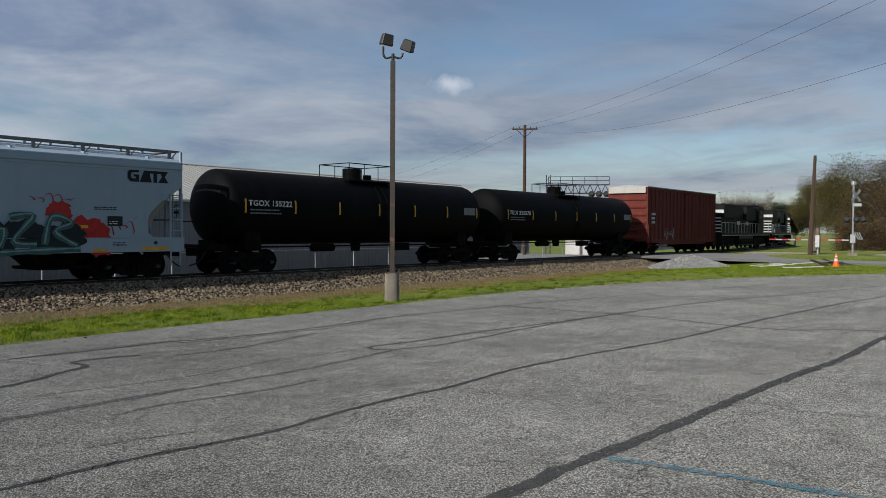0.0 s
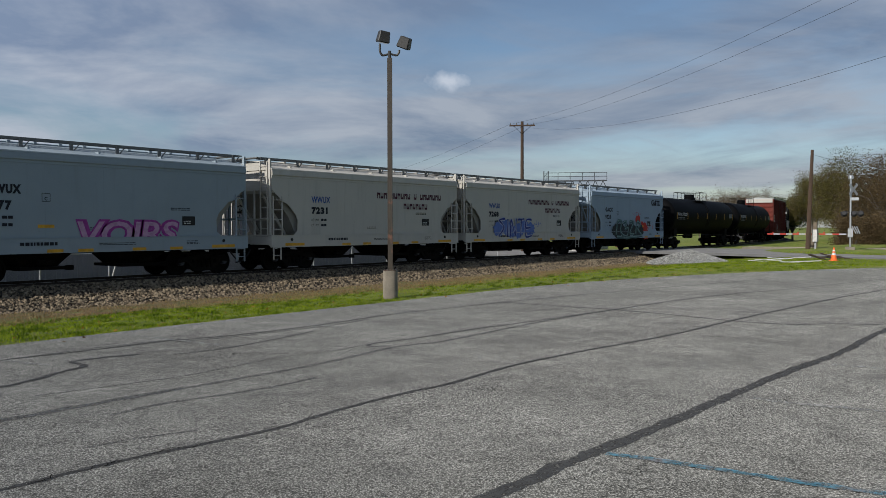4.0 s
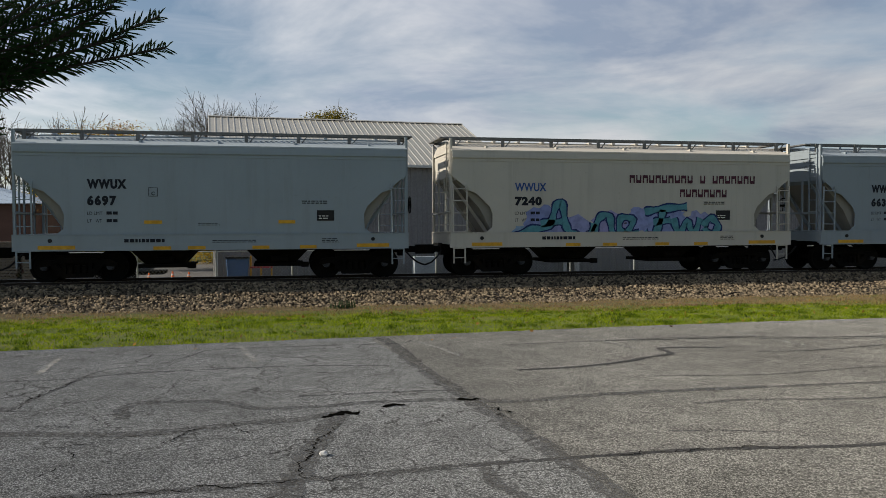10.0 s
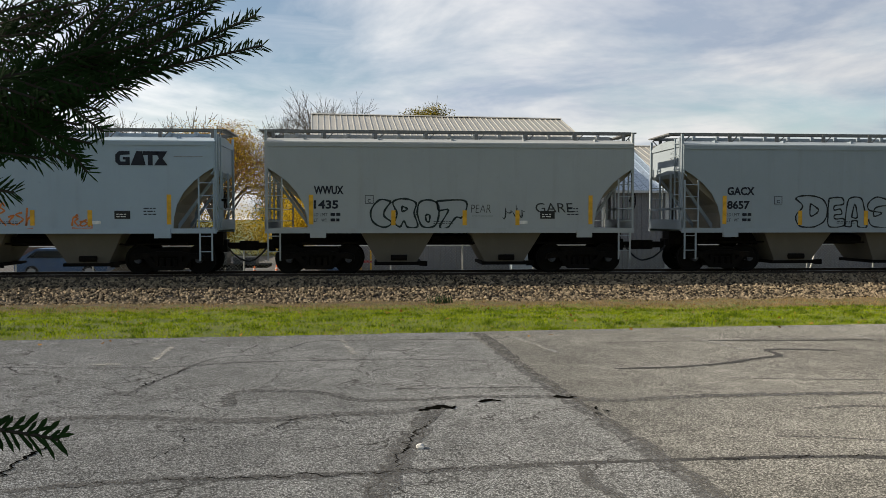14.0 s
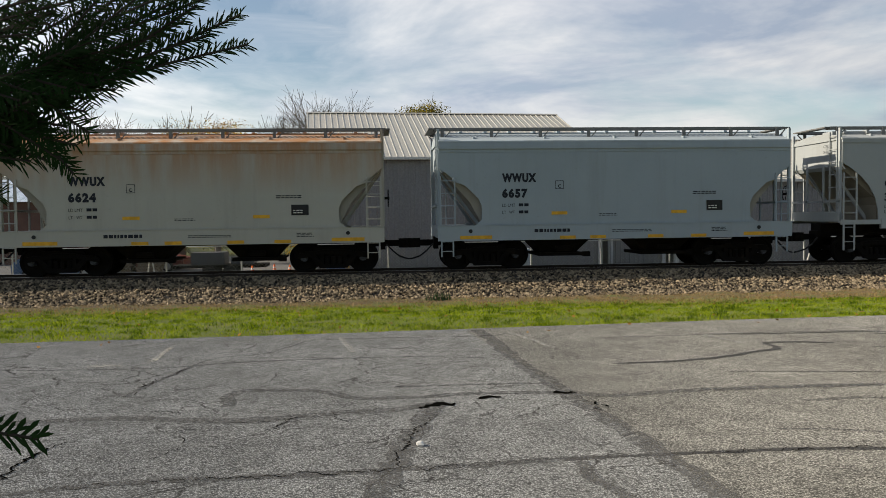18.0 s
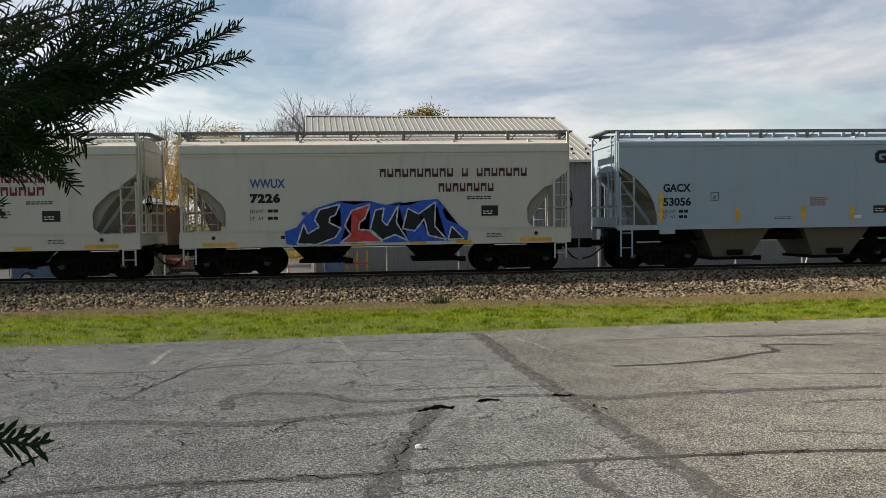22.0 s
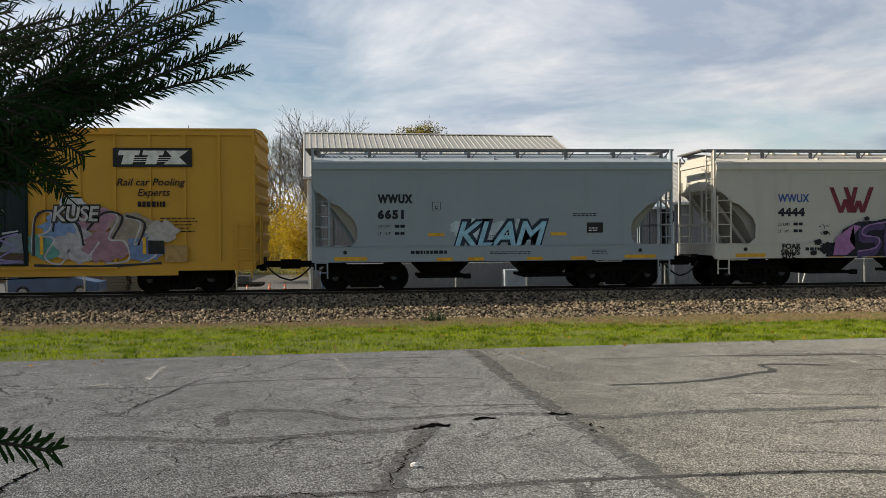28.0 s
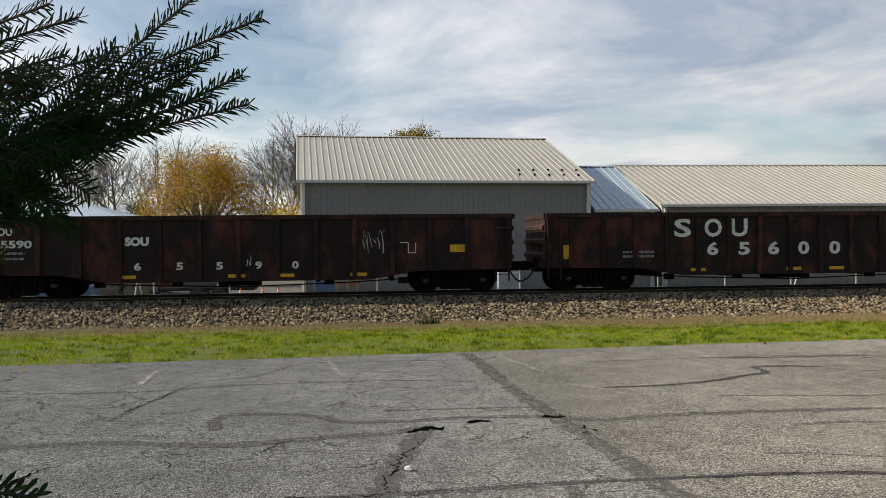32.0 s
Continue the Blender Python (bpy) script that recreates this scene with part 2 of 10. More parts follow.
def asphalt_mat(name, tone, warm=(1.02, 1.0, 0.97), cracked=False):
    m, nodes, L, p = shader(name)
    N = nodes.new
    co = N("ShaderNodeTexCoord")

    def noi(scale, detail=4, rough=0.6, kind="N"):
        if kind == "V":
            n = N("ShaderNodeTexVoronoi"); n.inputs["Scale"].default_value = scale; L(co.outputs["Object"], n.inputs["Vector"]); return n.outputs["Distance"], n.outputs["Color"]
        n = N("ShaderNodeTexNoise"); n.inputs["Scale"].default_value = scale; n.inputs["Detail"].default_value = detail; n.inputs["Roughness"].default_value = rough
        L(co.outputs["Object"], n.inputs["Vector"]); return n.outputs["Fac"]

    def rng(v, a, b, lo, hi):
        r = N("ShaderNodeMapRange")
        for k, x in (("From Min", a), ("From Max", b), ("To Min", lo), ("To Max", hi)):
            r.inputs[k].default_value = x
        L(v, r.inputs["Value"]); return r.outputs[0]
    dist, stone = noi(80, kind="V")
    g = N("ShaderNodeSeparateColor"); L(stone, g.inputs[0])
    v = rng(g.outputs[0], 0, 1, 0.07, 0.33)
    gap = rng(dist, 0.30, 0.62, 1.0, 0.32)
    big = rng(noi(0.35, 6), 0.3, 0.7, 0.72, 1.12)
    mid = rng(noi(2.2, 8, 0.7), 0.3, 0.7, 0.72, 1.18)
    fine = rng(noi(260, 2), 0.3, 0.7, 0.75, 1.25)
    for f in (big, mid, fine, gap):
        mu = N("ShaderNodeMath"); mu.operation = "MULTIPLY"; L(v, mu.inputs[0]); L(f, mu.inputs[1]); v = mu.outputs[0]
    # the older paving towards the left of the lot is darker, with dark oily patches
    col = N("ShaderNodeCombineColor")
    for i, k in enumerate([w * tone for w in warm]):
        s = N("ShaderNodeMath"); s.operation = "MULTIPLY"; s.inputs[1].default_value = k; L(v, s.inputs[0]); L(s.outputs[0], col.inputs[i])
    oil = rng(noi(0.8, 9, 0.72), 0.55, 0.75, 0.0, 0.5)
    mx = N("ShaderNodeMix"); mx.data_type = "RGBA"; L(oil, mx.inputs[0]); L(col.outputs[0], mx.inputs[6]); mx.inputs[7].default_value = (0.055, 0.055, 0.055, 1)
    col_out = mx.outputs[2]
    if cracked:
        # a web of hairline cracks, strongest in patches
        wob = N("ShaderNodeTexNoise"); wob.inputs["Scale"].default_value, wob.inputs["Detail"].default_value = 2.5, 6
        L(co.outputs["Object"], wob.inputs["Vector"])
        shift = N("ShaderNodeVectorMath"); shift.operation = "MULTIPLY_ADD"; shift.inputs[1].default_value = (0.7, 0.7, 0)
        L(wob.outputs["Color"], shift.inputs[0]); L(co.outputs["Object"], shift.inputs[2])
        cell = N("ShaderNodeTexVoronoi"); cell.feature = "DISTANCE_TO_EDGE"; cell.inputs["Scale"].default_value = 1.15
        L(shift.outputs[0], cell.inputs["Vector"])
        line = rng(cell.outputs["Distance"], 0.003, 0.015, 0.95, 0.0)
        where = rng(noi(0.7, 6), 0.38, 0.55, 0.0, 1.0)
        both = N("ShaderNodeMath"); both.operation = "MULTIPLY"; L(line, both.inputs[0]); L(where, both.inputs[1])
        dark = N("ShaderNodeMix"); dark.data_type = "RGBA"; L(both.outputs[0], dark.inputs[0]); L(col_out, dark.inputs[6]); dark.inputs[7].default_value = (0.025, 0.024, 0.022, 1)
        col_out = dark.outputs[2]
    L(col_out, p.inputs["Base Color"])
    p.inputs["Roughness"].default_value = 0.95
    p.inputs["Diffuse Roughness"].default_value = 1.0
    p.inputs["Specular IOR Level"].default_value = 0.12
    b = N("ShaderNodeBump"); b.inputs["Strength"].default_value = 0.55; b.inputs["Distance"].default_value = 0.008
    L(dist, b.inputs["Height"]); L(b.outputs[0], p.inputs["Normal"])
    return m


M = {}
M["asphalt"] = asphalt_mat("asphalt", 1.38, (1.01, 0.99, 0.90))
M["old_asphalt"] = asphalt_mat("older darker asphalt", 1.62, (0.98, 1.0, 0.98), cracked=True)
M["seal"] = worn(mat("tar seam", (0.045, 0.044, 0.042), 0.85, dark=0.6, scale=6, fine=60, bump=0.4), 0.38, 0.50, 16)
M["seal_soft"] = worn(mat("worn tar band", (0.112, 0.110, 0.106), 0.9, dark=0.7, scale=5, fine=80, bump=0.4), 0.36, 0.66, 12)
M["crack"] = mat("crack", (0.005, 0.005, 0.0045), 0.95, fine=50, spec=0.0)
M["line"] = worn(mat("worn white line", (0.46, 0.45, 0.41), 0.8, dark=0.5, scale=7, fine=60, dirt=(0.2, 0.2, 0.19), dirt_at=(0.45, 0.6)), 0.42, 0.62, 14)
M["blue_line"] = worn(mat("worn blue line", (0.10, 0.28, 0.36), 0.8, dark=0.6, scale=7, fine=60, dirt=(0.18, 0.18, 0.18), dirt_at=(0.48, 0.62)), 0.36, 0.6, 14)
M["soil"] = mat("soil and grass", (0.11, 0.14, 0.012), 0.95, dark=0.55, scale=0.9, fine=18, bump=0.6, dirt=(0.15, 0.13, 0.035), dirt_at=(0.5, 0.7))
M["straw_soil"] = mat("dry verge", (0.17, 0.115, 0.055), 0.95, dark=0.4, scale=3.0, fine=22, bump=0.9, dirt=(0.075, 0.09, 0.02), dirt_at=(0.46, 0.62))
M["gravel_bed"] = mat("ballast bed", (0.035, 0.029, 0.023), 0.95, dark=0.45, scale=14, fine=30, bump=1.0)
M["pale_stone"] = mat("pale crushed stone", (0.40, 0.41, 0.40), 0.9, dark=0.6, scale=6, fine=30, bump=0.4)
M["rail"] = mat("rail steel", (0.04, 0.026, 0.018), 0.8, metal=0.0, scale=4, fine=40)
M["rail_top"] = mat("polished rail head", (0.30, 0.29, 0.28), 0.35, metal=0.9, scale=4, fine=60, bump=0.05)
M["tie"] = mat("creosoted tie", (0.075, 0.055, 0.04), 0.9, dark=0.5, scale=3, fine=25, bump=0.5, vary=0.25)
M["concrete"] = mat("concrete", (0.30, 0.26, 0.20), 0.9, dark=0.7, scale=3, fine=40, bump=0.3, dirt=(0.16, 0.14, 0.11), dirt_at=(0.55, 0.75))
M["bronze_pole"] = mat("bronze-brown pole paint", (0.060, 0.048, 0.035), 0.45, scale=2, fine=30, bump=0.05, dirt=(0.24, 0.10, 0.06), dirt_at=(0.58, 0.7))
M["lamp_box"] = mat("dark lamp housing", (0.035, 0.033, 0.03), 0.5, scale=3, fine=30, bump=0.05)
M["wood_pole"] = mat("weathered pole timber", (0.10, 0.062, 0.038), 0.85, dark=0.55, scale=4, stretch=(6, 6, 0.4), fine=30, bump=0.4)
M["metal_wall"] = mat("beige metal siding", (0.225, 0.212, 0.205), 0.55, dark=0.85, scale=0.5, fine=12, bump=0.05, dirt=(0.22, 0.20, 0.17), dirt_at=(0.6, 0.85))
M["white_trim"] = mat("pale metal trim", (0.60, 0.58, 0.54), 0.5, dark=0.85, scale=1, fine=15, bump=0.03)
M["roof_metal"] = mat("pale ribbed roof metal", (0.40, 0.385, 0.335), 0.35, metal=0.25, dark=0.85, scale=0.3, fine=8, bump=0.05, dirt=(0.34, 0.31, 0.26), dirt_at=(0.55, 0.9))
M["roof_blue"] = mat("blue-grey ribbed roof metal", (0.34, 0.42, 0.50), 0.3, metal=0.3, dark=0.85, scale=0.3, fine=8, bump=0.05)
M["galv"] = mat("galvanised steel", (0.45, 0.46, 0.46), 0.45, metal=0.6, dark=0.8, scale=3, fine=40, bump=0.05)
# darker copy of the galvanised steel: running boards have their shade painted in
M["galv_shaded"] = mat("galvanised steel in a shaded tone", (0.17, 0.17, 0.165), 0.6, metal=0.2, dark=0.7, scale=3, fine=40, bump=0.05)
# undergear base colours go near black: shade beneath the cars painted in, plus grime
M["steel_dark"] = mat("grimy steel darkened for underframe shade", (0.008, 0.007, 0.0062), 0.85, dark=0.6, scale=3, fine=30, bump=0.3, dirt=(0.018, 0.013, 0.009), dirt_at=(0.5, 0.75), spec=0.08)
M["wheel"] = mat("wheel steel darkened for shade", (0.008, 0.007, 0.006), 0.8, dark=0.6, scale=3, fine=30, bump=0.2, spec=0.08)
M["cap"] = mat("bearing cap", (0.03, 0.036, 0.05), 0.5, scale=4, fine=40)
M["black"] = flatmat("black paint", (0.018, 0.018, 0.019), 0.5)
M["ink"] = flatmat("black lettering", (0.012, 0.012, 0.014), 0.6)
M["navy"] = flatmat("near-black lettering", (0.012, 0.014, 0.022), 0.6)
M["blue_ink"] = flatmat("blue lettering", (0.03, 0.08, 0.26), 0.6)
M["maroon"] = flatmat("maroon lettering", (0.16, 0.025, 0.04), 0.6)
M["dark_maroon"] = flatmat("dark plum lettering", (0.075, 0.02, 0.035), 0.6)
M["red_ink"] = flatmat("small red print", (0.42, 0.06, 0.07), 0.6)
M["white_ink"] = flatmat("white lettering", (0.62, 0.61, 0.58), 0.6)
M["grey_ink"] = flatmat("grey lettering", (0.22, 0.22, 0.23), 0.6)
M["patch_tan"] = flatmat("tan stencil patch", (0.36, 0.22, 0.09), 0.6)
M["yellow"] = flatmat("yellow reflective strip", (0.62, 0.33, 0.03), 0.45)
M["orange"] = flatmat("orange plastic", (0.85, 0.16, 0.03), 0.5)
M["bark"] = mat("bark", (0.20, 0.17, 0.14), 0.9, dark=0.6, scale=4, stretch=(3, 3, 0.6), fine=20, bump=0.5)
M["needle"] = mat("fir needle", (0.018, 0.046, 0.012), 0.9, dark=0.5, scale=20, fine=90, bump=0, spec=0.04)
M["twig"] = mat("fir twig", (0.022, 0.018, 0.01), 0.85, scale=20, fine=90)
M["glass"] = flatmat("dark glass", (0.01, 0.012, 0.014), 0.08)


# ---------- mesh helpers ----------
def finish(bm, name, material, smooth=False):
    me = bpy.data.meshes.new(name)
    bm.to_mesh(me)
    bm.free()
    for k in (material if isinstance(material, (list, tuple)) else [material]):
        me.materials.append(k)
    if smooth:
        for f in me.polygons:
            f.use_smooth = True
    return me


def part(name, bm, material, parent=None, label="", m=None, smooth=False, kind=""):
    """One mesh object from a bmesh, or from a mesh that is already there, under a thing or a part."""
    me = bm if isinstance(bm, bpy.types.Mesh) else finish(bm, name, material, smooth)
    ob = new(name, me)
    ob.parent = parent
    if m is not None:
        ob.matrix_basis = m
    return tagged(ob, label, kind=kind)


def pieces(name, bm, material, parent, label=""):
    """Each separate solid of a bmesh as a part of its own."""
    left = set(bm.verts)
    out = []
    while left:
        stack, group = [next(iter(sorted(left, key=lambda v: v.index)))], []
        left.discard(stack[0])
        while stack:
            v = stack.pop()
            group.append(v)
            for e in v.link_edges:
                o = e.other_vert(v)
                if o in left:
                    left.discard(o)
                    stack.append(o)
        order = {v: i for i, v in enumerate(group)}
        faces = {f for v in group for f in v.link_faces}
        me = bpy.data.meshes.new(name)
        me.from_pydata([tuple(v.co) for v in group], [], [[order[v] for v in f.verts] for f in faces])
        me.materials.append(material)
        out.append(part(name, me, None, parent, label))
    return out


def thing(name, label, category, m=None, group="", kind=""):
    ob = new(name)
    if m is not None:
        ob.matrix_basis = m
    return tagged(ob, label, category, group, kind)


def box(bm, x0, x1, y0, y1, z0, z1, m=None):
    vs = [bm.verts.new((x, y, z)) for x in (x0, x1) for y in (y0, y1) for z in (z0, z1)]
    for f in ((0, 1, 3, 2), (4, 6, 7, 5), (0, 4, 5, 1), (2, 3, 7, 6), (0, 2, 6, 4), (1, 5, 7, 3)):
        bm.faces.new([vs[i] for i in f])
    if m is not None:
        for v in vs:
            v.co = m @ v.co
    return bm


def tube(bm, a, b, r0, r1=None, n=8, caps=True):
    """A tapered round bar from a to b."""
    a, b = Vector(a), Vector(b)
    r1 = r0 if r1 is None else r1
    w = (b - a).normalized()
    u = w.orthogonal().normalized()
    v = w.cross(u)
    rings = []
    for p, r in ((a, r0), (b, r1)):
        rings.append([bm.verts.new(p + (u * math.cos(2 * math.pi * i / n) + v * math.sin(2 * math.pi * i / n)) * r) for i in range(n)])
    for i in range(n):
        bm.faces.new((rings[0][i], rings[0][(i + 1) % n], rings[1][(i + 1) % n], rings[1][i]))
    if caps:
        bm.faces.new(rings[0][::-1])
        bm.faces.new(rings[1])
    return bm


def pipe(bm, pts, r, n=6):
    for a, b in zip(pts, pts[1:]):
        tube(bm, a, b, r, r, n)
    return bm


def prism(bm, outline, y0, y1, axis="y"):
    """A flat outline of (x, z) pushed from y0 to y1 (or of (y, z) along x)."""
    put = (lambda p, d: (p[0], d, p[1])) if axis == "y" else ((lambda p, d: (d, p[0], p[1])) if axis == "x" else (lambda p, d: (p[0], p[1], d)))
    A = [bm.verts.new(put(p, y0)) for p in outline]
    B = [bm.verts.new(put(p, y1)) for p in outline]
    bm.faces.new(A)
    bm.faces.new(B[::-1])
    n = len(outline)
    for i in range(n):
        bm.faces.new((A[i], B[i], B[(i + 1) % n], A[(i + 1) % n]))
    bmesh.ops.recalc_face_normals(bm, faces=bm.faces[:])
    return bm


def bevel(bm, w=0.01, seg=1):
    bmesh.ops.bevel(bm, geom=[e for e in bm.edges if len(e.link_faces) == 2 and e.calc_face_angle(0) > 0.6], offset=w, segments=seg, affect="EDGES")
    return bm


CACHE = {}


def shared(key, material, build, smooth=False):
    """The mesh of that key and material, built once."""
    k = (key, material.name)
    if k not in CACHE:
        bm = bmesh.new()
        build(bm)
        CACHE[k] = finish(bm, key if isinstance(key, str) else str(key[0]), material, smooth)
    return CACHE[k]


def rough_sheet(name, xs, ys, height, material, bumpy=0.0):
    bm = bmesh.new()
    grid = [[bm.verts.new((x, y, height(x, y) + (noise.noise((x * 0.9, y * 0.9, 3.3)) * bumpy))) for y in ys] for x in xs]
    for i in range(len(xs) - 1):
        for j in range(len(ys) - 1):
            bm.faces.new((grid[i][j], grid[i + 1][j], grid[i + 1][j + 1], grid[i][j + 1]))
    return finish(bm, name, material, True)


# ---------- ground, lot, track bed ----------
TRACK_Y, RAIL_Z = 26.31, 0.135


def bend(x):
    """How far the track has swung away past the level crossing: metres and degrees."""
    u = min(max(0.0, x - 55.0), 110.0)
    rest = max(0.0, x - 165.0)
    return 0.0019 * u * u + 0.418 * rest, math.degrees(math.atan(0.0038 * u))


def smooth_step(a, b, x):
    t = min(1, max(0, (x - a) / (b - a)))
    return t * t * (3 - 2 * t)


def lot_edge(x):
    """The far edge of the paved lot."""
    y = 12.75 + 0.75 * smooth_step(-6, 10, x)
    if x > 20:
        y -= 0.045 * (x - 20) + 0.013 * (x - 20) ** 2
    return y


def lie(x, y):
    """Height of the ground."""
    z = -0.06 - 0.47 * smooth_step(13.0, 23.2, y)
    if y > 29.5:
        z = -0.53 - 0.5 * smooth_step(29.5, 34, y)
    z += (0.42 if y < 24 else 0.55) * smooth_step(52, 62, x) * smooth_step(4, 16, y) * (1 - smooth_step(29, 40, y))
    return z


def build_ground():
    far = [-2500, -900, -400, -200, -120, -80, -50]
    xs = far + [x * 0.8 for x in range(-50, 100)] + [84, 92, 105, 130, 200, 400, 900, 2500]
    ys = [-2500, -900, -300, -120, -60, -30, -15, -5, 4, 10] + [12 + 0.5 * k for k in range(0, 50)] + [38, 40, 45, 52, 62, 80, 120, 200, 400, 900, 2500]
    me = rough_sheet("ground", xs, ys, lie, M["soil"], 0.05)
    tagged(new("ground", me), "uneven green and brown grassy ground", "ground", kind="structure")
    # dry brown verge at the foot of the ballast, a ragged strip just above the grass
    vb = bmesh.new()
    prev = None
    for k in range(0, 330):
        x = -20 + 0.22 * k
        near = 21.6 - 1.3 * smooth_step(2, 12, x) + 0.9 * noise.noise((x * 0.45, 3, 0)) + 0.4 * noise.noise((x * 1.9, 8, 0)) + 0.2 * noise.noise((x * 5.3, 1, 0))
        row = [vb.verts.new((x, near + (23.35 - near) * j / 4, lie(x, near + (23.35 - near) * j / 4) + noise.noise((x * 0.9, (near + (23.35 - near) * j / 4) * 0.9, 3.3)) * 0.05 + (0.012 if j else -0.01))) for j in range(5)]
        if prev:
            for j in range(4):
                vb.faces.new((prev[j], row[j], row[j + 1], prev[j + 1]))
        prev = row
    tagged(new("dry_verge", finish(vb, "dry_verge", M["straw_soil"], True)), "dry brown verge at the foot of the ballast", "verge", kind="structure")
    # the lot: a slab with a ragged far edge
    bm = bmesh.new()
    xs2 = [-70, -40] + [-25 + 0.25 * k for k in range(0, 253)] + [38.6, 39.2, 40.0]
    rows = []
    for x in xs2:
        e = lot_edge(x) + 0.05 * noise.noise((x * 1.3, 0, 0)) + 0.03 * noise.noise((x * 5.1, 2, 0))
        e = max(e, -9)
        rows.append([bm.verts.new((x, y, z)) for y, z in ((-40, 0), (-10, 0), (0, 0), (e * 0.35, 0), (e * 0.7, 0), (e - 0.04, 0), (e, -0.015), (e + 0.01, -0.12))])
    for a, b in zip(rows, rows[1:]):
        for i in range(len(a) - 1):
            bm.faces.new((a[i], b[i], b[i + 1], a[i + 1]))
    # the older, darker paving on one side of the long joint, laid 2 mm proud
    old = bmesh.new()
    edge = [(2.35, -6.0), (2.3, 3.2), (2.22, 5.14), (2.21, 5.77), (2.14, 6.63), (1.99, 7.78), (1.85, 9.04), (1.7, 10.54), (1.43, 12.6)]
    prev = None
    for y in [-6 + 0.3 * k for k in range(0, 66)]:
        xr = float(np.interp(y, [p[1] for p in edge], [p[0] for p in edge])) + 0.03 * noise.noise((y * 3, 1, 1))
        y2 = y
        q = []
        for k in range(9):
            x = xr - (40 + xr) * (k / 8) ** 2
            q.append(old.verts.new((x, min(y2, lot_edge(x) - 0.08), 0.002)))
        if prev:
            for a in range(8):
                old.faces.new((prev[a + 1], prev[a], q[a], q[a + 1]))
        prev = q
    tagged(new("old_paving", finish(old, "old_paving", M["old_asphalt"])), "older darker cracked asphalt paving", "pavement", kind="structure")
    tagged(new("parking_lot", finish(bm, "parking_lot", M["asphalt"])), "worn grey asphalt parking lot with cracks and tar seams", "pavement", kind="structure")


def ribbon(name, pts, width, material, z, label, category="crack", wob=0.25, taper=False, jag=0.0):
    """A strip laid on the lot along a line of points."""
    P = [Vector((*p, 0)) for p in pts]
    dense = []
    for i in range(len(P) - 1):
        p0, p1, p2, p3 = P[max(i - 1, 0)], P[i], P[i + 1], P[min(i + 2, len(P) - 1)]
        n = max(2, int((p2 - p1).length / (0.025 if jag else 0.09)))
        for k in range(n):
            t = k / n
            dense.append(0.5 * ((2 * p1) + (p2 - p0) * t + (2 * p0 - 5 * p1 + 4 * p2 - p3) * t * t + (3 * p1 - p0 - 3 * p2 + p3) * t ** 3))
    dense.append(P[-1])
    bm = bmesh.new()
    prev = None
    for i, p in enumerate(dense):
        d = (dense[min(i + 1, len(dense) - 1)] - dense[max(i - 1, 0)]).normalized()
        s = Vector((-d.y, d.x, 0))
        if jag:
            p = p + s * jag * (noise.noise((p.x * 4.3, p.y * 4.3, 5)) + 0.8 * noise.noise((p.x * 13, p.y * 13, 2)) + 0.6 * noise.noise((p.x * 31, p.y * 31, 7)))
        w0 = width * (0.5 + wob * noise.noise((p.x * 3.1, p.y * 3.1, 1)) + 0.9 * wob * noise.noise((p.x * 11, p.y * 11, 1)))
        w1 = width * (0.5 + wob * noise.noise((p.x * 3.1, p.y * 3.1, 9)) + 0.9 * wob * noise.noise((p.x * 11, p.y * 11, 9)))
        if taper:
            k = min(1, 3 * min(i, len(dense) - 1 - i) / len(dense) + 0.15)
            w0, w1 = w0 * k, w1 * k
        q = [bm.verts.new(p + s * w0 + Vector((0, 0, z))), bm.verts.new(p - s * w1 + Vector((0, 0, z)))]
        if prev:
            bm.faces.new((prev[0], prev[1], q[1], q[0]))
        prev = q
    bmesh.ops.recalc_face_normals(bm, faces=bm.faces[:])
    ob = new(name, finish(bm, name, material))
    if ob.data.polygons and ob.data.polygons[0].normal.z < 0:
        ob.data.flip_normals()
    return tagged(ob, label, category, kind="structure")


